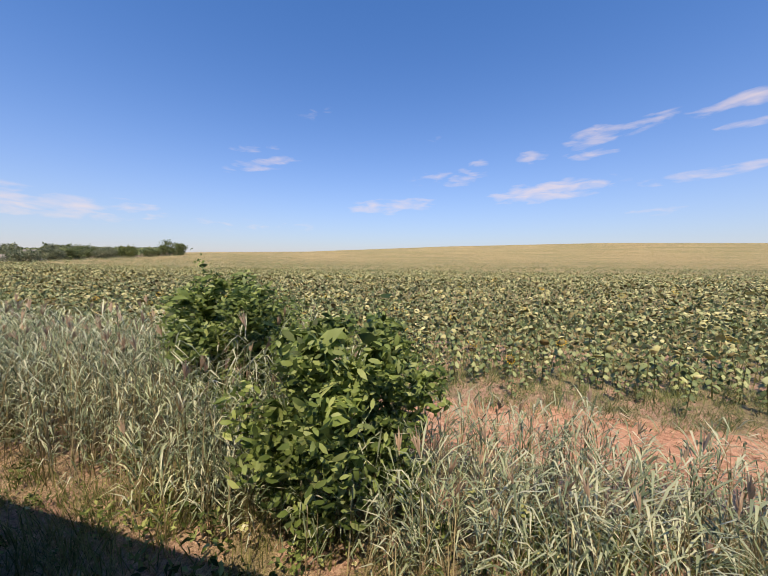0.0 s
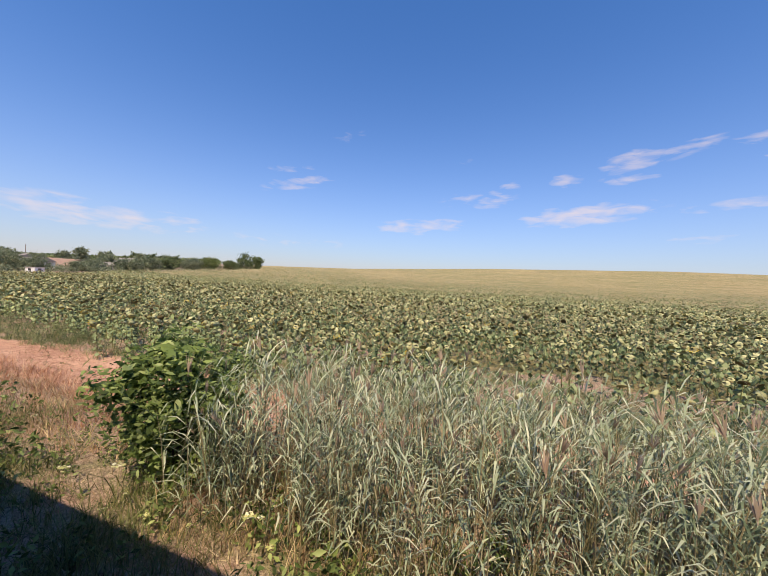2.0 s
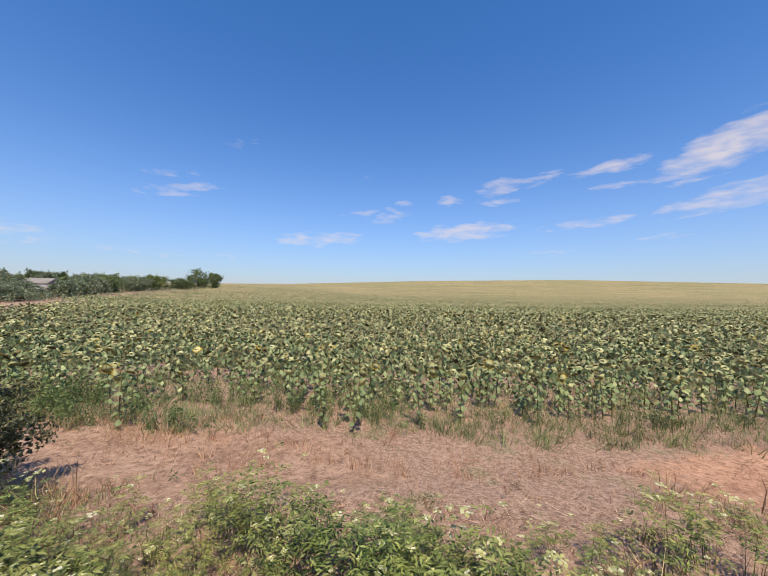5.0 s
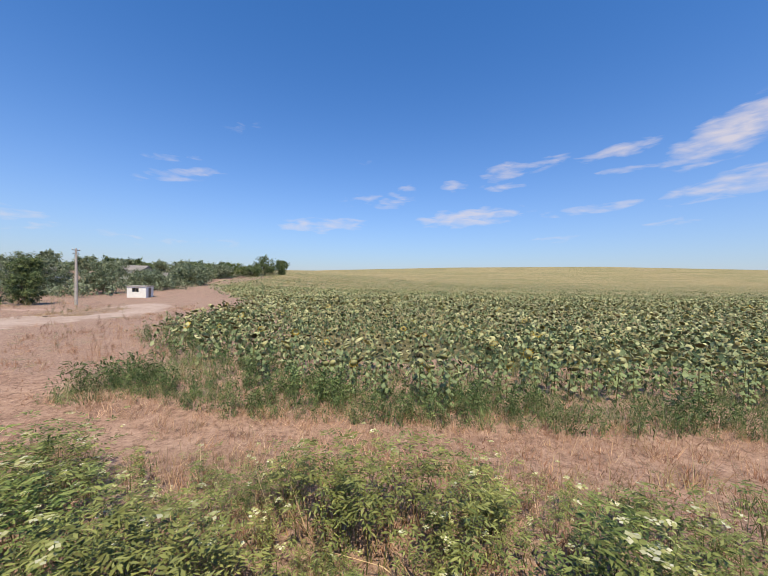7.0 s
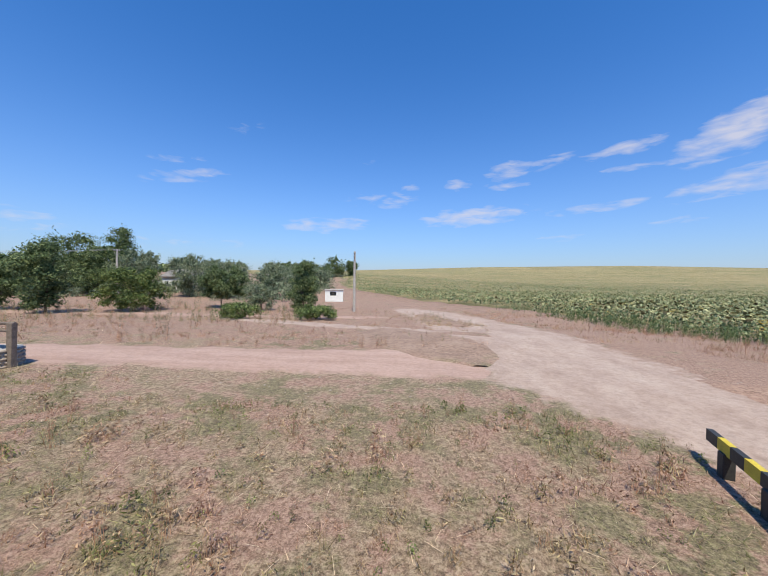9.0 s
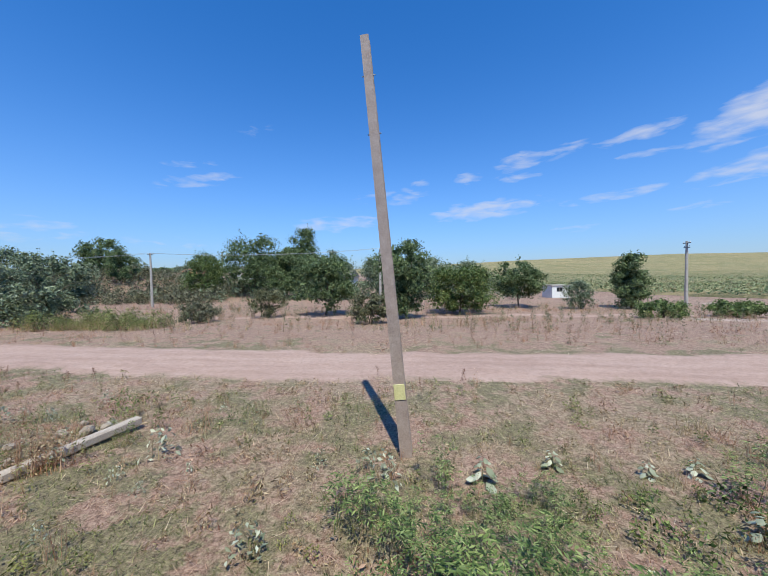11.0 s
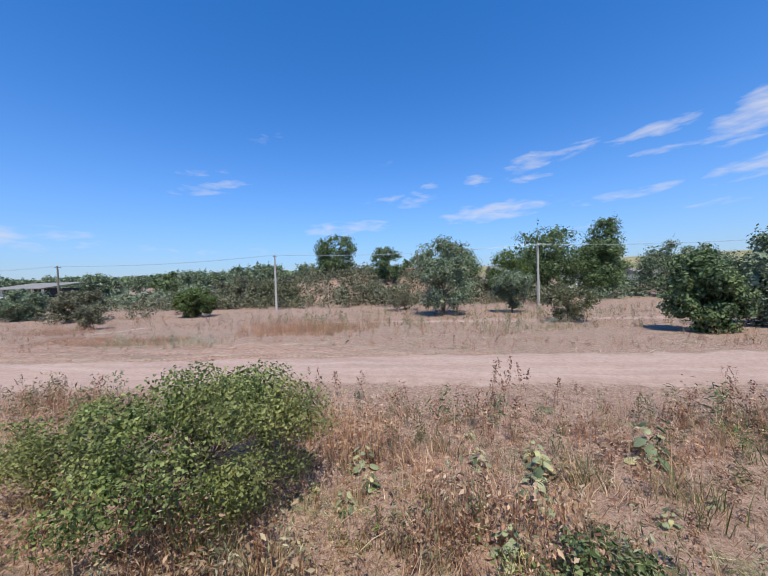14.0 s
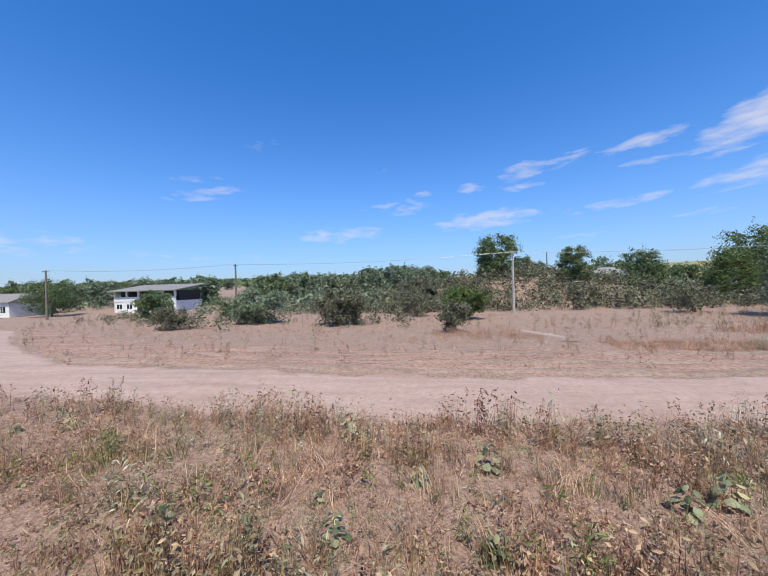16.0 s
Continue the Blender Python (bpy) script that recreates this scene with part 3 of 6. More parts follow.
def on_road(x, y):
    """The road along the line, and the crossing's own road up to the hut."""
    lo, hi = np.interp(x, ROAD_X, ROAD_LO), np.interp(x, ROAD_X, ROAD_HI)
    along = (y > lo + wobble(x)) & (y < hi + wobble(x + 40)) & (x < -141)
    mid = np.interp(y, [0, 6, 12, 22, 27, 38, 49], [-147.4, -147.4, -149.2, -147.5, -147.0, -150.5, -157])
    half = np.interp(y, [0, 6, 12, 22, 30, 38, 49], [2.0, 2.0, 4.2, 2.8, 2.0, 2.4, 2.4])
    across = (np.abs(x - mid) < half + wobble(y * 1.3 + 3, 0.8)) & (y < 49) & (y > 1)
    flare = (x < -141) & (x > -165) & (y > 9) & (y < 13 + (x + 165) * 0.35)
    spur = (np.abs(y - 36 - (x + 165) * 0.2 - wobble(x)) < 1.3) & (x < -158) & (x > -240)
    return along | across | flare | spur


def ribbon(name, left, right, mat, across=10, lift=0.035):
    """A strip of earth between two edges; it thins out towards both."""
    left, right = np.asarray(left, float), np.asarray(right, float)
    k = np.linspace(0, 1, across + 1)
    p = left[:, None] * (1 - k)[None, :, None] + right[:, None] * k[None, :, None]
    z = terrain(p[..., 0], p[..., 1]) + (lift + 0.05) * np.minimum(1, 5 * np.minimum(k, 1 - k))[None] - 0.05
    v = np.concatenate([p, z[..., None]], axis=2).reshape(-1, 3)
    n, m = len(left), across + 1
    i = (np.arange(n - 1)[:, None] * m + np.arange(m - 1)[None]).reshape(-1)
    me = smooth(mesh_np(name, v, np.stack([i, i + m, i + m + 1, i + 1], 1), mat))
    at = me.attributes.new("edge", "FLOAT", "POINT")
    at.data.foreach_set("value", (np.minimum(1, 2.6 * np.minimum(k, 1 - k))[None] * np.minimum(1, np.minimum(np.arange(n), n - 1 - np.arange(n)) / 12 + 0.02)[:, None]).ravel().astype(np.float32))
    return me


rx = np.arange(-420, -145.5, 0.6)
road = tagged(new("road", ribbon("road", np.stack([rx, np.interp(rx, ROAD_X, ROAD_LO) + wobble(rx, 0.6) - 0.9], 1), np.stack([rx, np.interp(rx, ROAD_X, ROAD_HI) + wobble(rx + 40, 0.6) + 0.9], 1), MAT["road"])),
              "pale pinkish dirt road along the railway", "dirt road", kind="structure")
CROSS_Y = np.array([0, 6, 12, 22, 30, 38, 49.0])
CROSS_L = np.array([-149.6, -149.6, -153.8, -155.0, -155.5, -157.0, -159.5])
CROSS_R = np.array([-145.2, -145.2, -144.6, -144.4, -145.0, -147.6, -154.5])
ry_ = np.arange(0.9, 49, 0.5)
tagged(new("road", ribbon("road", np.stack([np.interp(ry_, CROSS_Y, CROSS_R) + wobble(ry_, 0.6) + 0.9, ry_], 1), np.stack([np.interp(ry_, CROSS_Y, CROSS_L) + wobble(ry_ + 9, 0.6) - 0.9, ry_], 1), MAT["cross_road"], 14, 0.05)),
       "wide dirt road over the level crossing", "dirt road", kind="structure")
sx = np.arange(-262, -154, 0.8)
sy = 34 + (sx + 165) * 0.03 + wobble(sx * 0.6, 2)
tagged(new("road", ribbon("road", np.stack([sx, sy - 1.5], 1), np.stack([sx, sy + 1.5], 1), MAT["road"], 6)), "narrow worn path in front of the orchard", "dirt path", kind="structure")
fx = np.arange(-150, 40, 0.6)
fy = np.interp(fx, [-150, -135, -125, -60, -40, 40], [10.5, 9.2, 7.4, 7.5, 7.6, 8.0])
fw = np.interp(fx, [-150, -130, -120, -95, -70, -50, -30, 40], [2.6, 2.4, 1.5, 1.7, 1.5, 1.9, 1.5, 1.3])
f_lo, f_hi = np.stack([fx, fy - fw - 0.9 + wobble(fx, 1.0)], 1), np.stack([fx, fy + fw + 0.9 + wobble(fx + 7, 1.0)], 1)
n_f = int(np.searchsorted(fx, -82))
tagged(new("road", ribbon("road", f_lo[:n_f + 1], f_hi[:n_f + 1], MAT["red_track"], 10)), "dull pinkish earth farm track beside the sunflowers", "farm track", kind="structure")
tagged(new("road", ribbon("road", f_lo[n_f:], f_hi[n_f:], MAT["orange_track"], 10)), "orange-red earth farm track beside the sunflowers", "farm track", kind="structure")
by_ = np.arange(-176, -150.5, 0.6)
b_mid = np.interp(by_, [-176, -164, -158, -150.5], [31.5, 27.0, 25.2, 22.0])
tagged(new("road", ribbon("road", np.stack([by_, b_mid - 2.2], 1), np.stack([by_, b_mid + 2.2], 1), MAT["cross_road"], 8, 0.06)), "worn dirt branch towards the orchard", "dirt road", kind="structure")
gy_ = np.arange(27.5, 38.5, 0.4)
g_c = np.interp(gy_, [27.5, 38.5], [-151.5, -154.5])
g_w = np.interp(gy_, [27.5, 30, 35, 38.5], [0.4, 2.6, 2.6, 0.5])
tagged(new("road", ribbon("road", np.stack([g_c + g_w, gy_], 1), np.stack([g_c - g_w, gy_], 1), MAT["island"], 8, 0.12)), "unworn weedy island beside the power pole", "dirt verge", kind="structure")
iy = np.arange(13.5, 25.5, 0.4)
i_c = np.interp(iy, [13.5, 25.5], [-153.0, -157.5])
i_w = np.interp(iy, [13.5, 15, 18, 22, 25.5], [0.4, 2.4, 4.2, 3.6, 0.6])
tagged(new("road", ribbon("road", np.stack([i_c + i_w, iy], 1), np.stack([i_c - i_w * 1.1, iy], 1), MAT["island"], 8, 0.10)), "brown unworn island of earth in the crossing", "dirt verge", kind="structure")
for k, off in enumerate((0.9, 2.3, 3.9)):
    ux = np.arange(-304 + 3 * k, -243 - 4 * k, 0.6)
    u_mid = np.interp(ux, ROAD_X, ROAD_HI) + off * np.interp(ux, [-304, -285, -262, -243], [1.5, 1.2, 1.0, 0.9]) + wobble(ux * 0.7 + 5 * k, 0.7)
    u_half = 0.42 + 0.16 * np.sin(ux * 0.5 + k)
    tagged(new("road", ribbon("road", np.stack([ux, u_mid - u_half], 1), np.stack([ux, u_mid + u_half], 1), MAT["island"], 6, 0.065)), "dark wheel rut in the churned verge", "wheel rut", kind="structure")
vx = np.arange(-330, -244, 0.8)
v_hi = np.interp(vx, ROAD_X, ROAD_HI)
tagged(new("road", ribbon("road", np.stack([vx, v_hi - 0.2 + wobble(vx + 3, 0.8)], 1), np.stack([vx, v_hi + np.interp(vx, [-330, -310, -270, -252, -244], [3.5, 7.5, 6.0, 3.5, 1.5]) + wobble(vx, 1.2)], 1), MAT["churned"], 8, 0.04)), "rusty churned verge beside the dirt road", "dirt verge", kind="structure")

# ======== trees ========


def blobs_crown(rng, height, width, base, leaves, leaf, shape="round", near=False):
    """Leaves on the shells of many small clumps that together fill the crown's outline."""
    k = max(64, int(26 + width * height * 1.0))
    c = []
    while len(c) < k:
        p = rng.uniform(-1, 1, 3)
        if shape in ("cone", "tall"):
            p[:2] *= 0.75
        h = (p[2] + 1) / 2
        if shape == "cone":
            lim = 0.95 * (1 - h) ** 0.7 * min(1, 0.45 + h * 4)
            if rng.random() < 0.35:
                p[:2] *= lim * 0.9
        elif shape == "tall":
            lim = 0.92 * math.sqrt(max(0, 1 - p[2] ** 2)) ** 0.7
        elif shape == "vase":
            lim = 0.45 + 0.5 * h if h < 0.75 else 0.85 * math.sqrt(max(0, (1 - h) * 4))
        else:
            lim = math.sqrt(max(0, 1 - p[2] ** 2)) ** 0.8
        if math.hypot(p[0], p[1]) < lim:
            c.append((p[0] * width / 2, p[1] * width / 2, base + h * (height - base)))
    c = np.array(c)
    r = rng.uniform(0.08, 0.17, k) * (width * 0.55 + (height - base) * 0.45) * (0.75 if shape == "cone" else 1)
    c[:, 2] = np.minimum(c[:, 2], height - r * 0.5)
    pick = rng.choice(k, leaves, p=r ** 2 / (r ** 2).sum())
    d = rng.normal(size=(leaves, 3))
    d /= np.linalg.norm(d, axis=1, keepdims=True)
    rad = r[pick] * rng.uniform(0.55, 1.12, leaves)
    pos = c[pick] + d * rad[:, None] * [1, 1, 0.75]
    pos[:, 2] = np.where(pos[:, 2] < 0.08, rng.uniform(0.08, 0.5, leaves), pos[:, 2])
    shoots = int(10 + 3 * width)
    per = 9 if not near else 16
    start = c[rng.choice(k, shoots)]
    way = np.column_stack([start[:, :2] / width * 1.2 + rng.normal(0, 0.25, (shoots, 2)), rng.uniform(0.6, 1.3, shoots)])
    way /= np.linalg.norm(way, axis=1, keepdims=True)
    long = rng.uniform(0.05, 0.14, (shoots, 1)) * (height + width) * 0.5 * (1.25 if shape == "vase" else 1.0)
    s_pos = np.concatenate([start + way * (r.mean() * 0.6 + long * q / per) for q in range(per)]) + rng.normal(0, leaf * 0.45, (shoots * per, 3))
    s_pos[:, 2] = np.maximum(s_pos[:, 2], 0.1)
    s_d = np.tile(way, (per, 1)) * 0.3 + rng.normal(0, 0.5, (shoots * per, 3))
    pos, d = np.concatenate([pos, s_pos]), np.concatenate([d, s_d])
    # shaded leaves fill the clumps from within
    inner = int(len(pos) * 0.17)
    pick = rng.choice(k, inner, p=r ** 3 / (r ** 3).sum())
    q = rng.normal(size=(inner, 3))
    q /= np.linalg.norm(q, axis=1, keepdims=True)
    core = c[pick] * [0.86, 0.86, 1] + q * (r[pick] * rng.uniform(0.0, 0.75, inner))[:, None]
    core[:, 2] = np.maximum(core[:, 2], 0.25)
    big = np.concatenate([np.ones(len(pos)), np.full(inner, 2.4 if leaf > 0.1 else 1.5)])
    pos, d = np.concatenate([pos, core]), np.concatenate([d, q])
    leaf = leaf * big
    leaves = len(pos)
    return leaf_cloud(pos, d * 1.3 + [0, 0, 0.4], leaf * rng.uniform(0.55, 1.35, leaves), 0.36 if near else 0.6, rng, 1.8 if near else 0.6, near), c


def trunk_mesh(rng, height, base, girth, tips, stems=1):
    bm = bmesh.new()
    for s in range(stems):
        top = Vector((rng.normal(0, 0.12) * height * 0.3, rng.normal(0, 0.12) * height * 0.3, max(base * 1.15, height * 0.42)))
        foot = Vector((rng.normal(0, 0.12), rng.normal(0, 0.12), -0.15)) if stems > 1 else Vector((0, 0, -0.15))
        bend = foot.lerp(top, 0.5) + Vector((rng.normal(0, 0.05), rng.normal(0, 0.05), 0)) * height * 0.3
        tube(bm, foot, bend, girth, girth * 0.75, 7)
        tube(bm, bend, top, girth * 0.75, girth * 0.45, 7)
        for t in tips[rng.choice(len(tips), min(len(tips), 7), replace=False)]:
            root = bend.lerp(top, rng.uniform(0.1, 1))
            tip = Vector(t)
            mid = root.lerp(tip, 0.55) + Vector((0, 0, 0.08 * height * rng.uniform(-0.3, 0.5)))
            tube(bm, root, mid, girth * 0.38, girth * 0.24, 5)
            tube(bm, mid, tip, girth * 0.24, girth * 0.07, 5)
    return bm


def tree(x, y, height, width, leafy="tree", base=0.25, leaves=2600, leaf=0.30, shape="round", seed=1, name="tree",
         label="broad green tree with a dense crown", category="tree", girth=None, stems=1, group="", z=None, near=False):
    rng = np.random.default_rng(seed)
    zz = float(terrain(x, y)) if z is None else z
    root = thing(name, pose(x, y, zz, 0, 0, 0), label, category, group)
    (v, f), tips = blobs_crown(rng, height, width, base * height, leaves, leaf, shape, near)
    part("trunk", trunk_mesh(rng, height, base * height, girth or max(0.035, height * 0.018), tips, stems), MAT["bark"], root)
    part("crown", mesh_np("crown", v, f, MAT[leafy]), None, root)
    return root


TREES = (
    # x, y, height, width, leaves, foot of crown, shape, label
    (-202.4, 34.2, 6.3, 6.6, "tree", 0.16, "round", "broad dark green orchard tree with low branches"),
    (-193.8, 32.0, 7.2, 6.4, "tree", 0.10, "vase", "tall uneven green tree with upright shoots"),
    (-188.1, 36.6, 4.9, 7.4, "tree_bright", 0.06, "round", "low spreading green tree beside the clearing"),
    (-180.5, 42.2, 5.6, 6.0, "tree", 0.20, "round", "round green fruit tree on a short trunk"),
    (-174.3, 40.3, 3.3, 3.8, "tree_grey", 0.06, "round", "small grey-green round bush by the hut"),
    (-168.8, 40.3, 6.1, 4.2, "tree", 0.05, "tall", "slim dark upright tree near the pole"),
    (-224.2, 25.1, 5.9, 6.8, "tree_grey", 0.02, "round", "grey-green bushy tree beside the dirt road"),
    (-245.1, 37.1, 8.4, 6.6, "tree_grey", 0.02, "tall", "tall ragged tree with uneven upright shoots"),
    (-230.7, 21.9, 4.7, 4.0, "tree", 0.02, "round", "dark round shrub tree at the road's edge"),
    (-237.6, 38.7, 4.6, 4.6, "tree_grey", 0.20, "vase", "thin half-bare small tree"),
    (-254.9, 64.0, 6.6, 6.0, "tree", 0.05, "round", "dark green tree at the foot of the bank"),
    (-277.2, 40.0, 3.8, 4.8, "tree_bright", 0.02, "round", "ragged green shrub in the dry clearing"),
    (-225.6, 63.8, 12.3, 11.5, "tree", 0.10, "round", "large dark spreading tree behind the orchard"),
    (-218.0, 62.0, 9.6, 8.0, "tree", 0.08, "round", "large bushy green tree behind the orchard"),
    (-233.5, 60.0, 8.0, 7.0, "tree_bright", 0.05, "round", "bright green tree behind the pole"),
    (-215.6, 65.3, 13.6, 6.6, "tree", 0.05, "tall", "tall dark conical tree"),
    (-208.5, 60.0, 9.0, 8.0, "tree_grey", 0.05, "round", "grey-green tree in the grove"),
    (-200.0, 64.3, 8.6, 7.5, "tree_grey", 0.05, "round", "pale grey-green tree in the grove"),
    (-191.0, 62.0, 7.4, 8.5, "tree_grey", 0.05, "round", "grey-green tree in the grove"),
    (-183.0, 66.0, 6.6, 8.0, "tree_grey", 0.05, "round", "grey-green tree in the grove"),
    (-267.0, 71.2, 9.2, 8.8, "tree", 0.02, "round", "lone dark round tree on top of the bank"),
    (-240.0, 70.0, 8.0, 7.5, "tree", 0.02, "round", "dark tree on the bank"),
    (-195.6, 176.6, 11.0, 11.5, "tree", 0.02, "round", "round dark tree at the field's corner"),
    (-187.0, 177.0, 8.4, 9.0, "tree", 0.02, "vase", "ragged dark tree at the field's corner"),
    (-184.2, 97.0, 5.2, 12.0, "tree_grey", 0.03, "round", "low spreading grey-green tree by the field"),
    (-193.0, 110.0, 6.0, 12.0, "tree_grey", 0.03, "round", "low spreading grey-green tree by the field"),
    (-199.0, 167.0, 5.5, 11.0, "tree", 0.05, "round", "wide dark green tree by the field"),
    (-203.0, 154.0, 7.0, 14.0, "tree_bright", 0.05, "round", "wide olive green tree by the field"),
    (-210.0, 132.0, 7.0, 13.0, "tree_grey", 0.05, "round", "wide grey-green tree by the field"),
    (-181.0, 78.0, 3.9, 8.5, "tree_grey", 0.03, "round", "low spreading grey-green tree behind the hut"),
    (-189.0, 86.0, 5.0, 9.0, "tree_grey", 0.03, "round", "low spreading grey-green tree behind the hut"),
    (-198.0, 122.0, 6.0, 12.0, "tree", 0.04, "round", "wide dark green tree by the field"),
    (-200.0, 140.0, 6.0, 12.0, "tree_grey", 0.04, "round", "wide grey-green tree by the field"),
    (-308.8, 43.5, 3.6, 5.0, "tree", 0.04, "round", "dark green bush in the dry grass"),
    (-291.0, 36.5, 3.9, 6.0, "bush_grey", 0.02, "round", "scrubby grey-brown bush in the clearing"),
    (-302.0, 38.5, 4.2, 6.0, "tree_grey", 0.02, "round", "scrubby grey-brown bush in the clearing"),
    (-283.0, 45.0, 3.6, 5.0, "bush_grey", 0.03, "round", "scrubby grey-brown bush in the clearing"),
    (-279.3, 28.0, 2.5, 3.4, "bush_grey", 0.02, "vase", "ragged brownish bush beside the sandy strip"),
    (-284.5, 50.0, 3.6, 5.6, "bush_grey", 0.02, "round", "scrubby bush at the foot of the bank"),
    (-309.0, 33.0, 2.4, 4.4, "bush_grey", 0.02, "round", "low scrubby bush in the dry clearing"),
    (-322.0, 45.0, 4.6, 5.0, "tree", 0.05, "round", "dark green tree beside the white building"),
    (-356.0, 58.0, 7.5, 9.0, "tree", 0.06, "round", "dark green tree beside the white building"),
    (-368.0, 66.0, 7.0, 9.0, "tree", 0.06, "round", "dark green tree by the house"),
    (-212.0, 27.5, 1.8, 3.6, "bush_grey", 0.02, "round", "low grey-green bush beside the orchard"),
    (-196.5, 27.0, 2.6, 3.6, "bush_plum", 0.02, "round", "dark purplish bush under the orchard trees"),
    (-208.0, 33.0, 3.0, 4.0, "bush_plum", 0.03, "round", "dark purplish bush under the orchard trees"),
    (-235.0, 30.0, 3.2, 4.2, "bush_plum", 0.03, "round", "dark brownish bush in the dry grass"),
    (-250.0, 44.0, 3.6, 5.0, "bush_grey", 0.03, "round", "scrubby bush at the foot of the bank"),
    (-258.0, 57.0, 3.2, 7.0, "bush_grey", 0.03, "round", "scrubby bush at the foot of the bank"),
    (-274.0, 58.0, 4.2, 7.0, "bush_plum", 0.03, "round", "dark scrub on the bank"),
    (-283.0, 60.0, 5.0, 8.0, "bush_grey", 0.03, "round", "dark scrub on the bank"),
    (-172.0, 30.5, 1.5, 4.0, "bush_green", 0.02, "round", "low green bramble beside the track"),
    (-165.0, 32.0, 1.4, 4.4, "bush_green", 0.02, "round", "low green bramble beside the track"),
)
for i, (x, y, h, w, leafy, base, shape, label) in enumerate(TREES):
    far = y > 90
    small = h < 3.8
    tree(x, y, h, w, leafy, base, (3600 if far else 3400 if small else 8800 if h < 9 else 11500), 0.46 if far else 0.14 if small else 0.28 if h > 9 else 0.20, shape, 100 + i,
         name="bush" if small else "tree", label=label, category="bush" if small else "tree", stems=4 if small else 2 if base < 0.08 else 1)

# trees of the village, and the woods behind them
rng_v = np.random.default_rng(5)
masters = [tree(-300.0 - 9 * i, 92.0, 6.5 + 0.5 * i, 8.5, ("tree_grey", "tree_grey", "tree_grey", "tree")[i], 0.02, 2400, 0.46, ("round", "round", "vase", "round")[i], 300 + i,
                label=("grey-green tree of the wooded slope", "dark green tree of the wooded slope")[i == 3], group="trees of the wooded slope") for i in range(4)]
for i in range(62):
    if i < 26:
        x, y = -284 - i * 5.2 + rng_v.normal(0, 1.5), 84 + rng_v.uniform(-4, 12) + (8 if i % 3 == 0 else 0)
    elif i < 46:
        y = rng_v.uniform(100, 200)
        x = rng_v.uniform(-300, -205 - max(0, y - 165) * 1.2)
    else:
        x, y = rng_v.uniform(-520, -300), rng_v.uniform(105, 240)
    copy_thing(masters[i % 4], pose(x, y, float(terrain(x, y)) - 0.1, 0, 0, rng_v.uniform(0, 360)))
wood_n = 12000
wx, wy = rng_v.uniform(-900, -250, wood_n), rng_v.uniform(240, 430, wood_n)
keep = wx < -225 - (wy - 177)
wx, wy = wx[keep], wy[keep]
wood_n = len(wx)
wz = terrain(wx, wy) + rng_v.uniform(0, 7, wood_n)
wood = tagged(new("woods", mesh_np("woods", *leaf_cloud(np.stack([wx, wy, wz], 1), np.array([0, -0.6, 0.6]), rng_v.uniform(2, 4.5, wood_n), 0.8, rng_v), MAT["tree"])),
              "far dark green woods on the slope", "woods", kind="stuff")

# ======== sunflower field ========


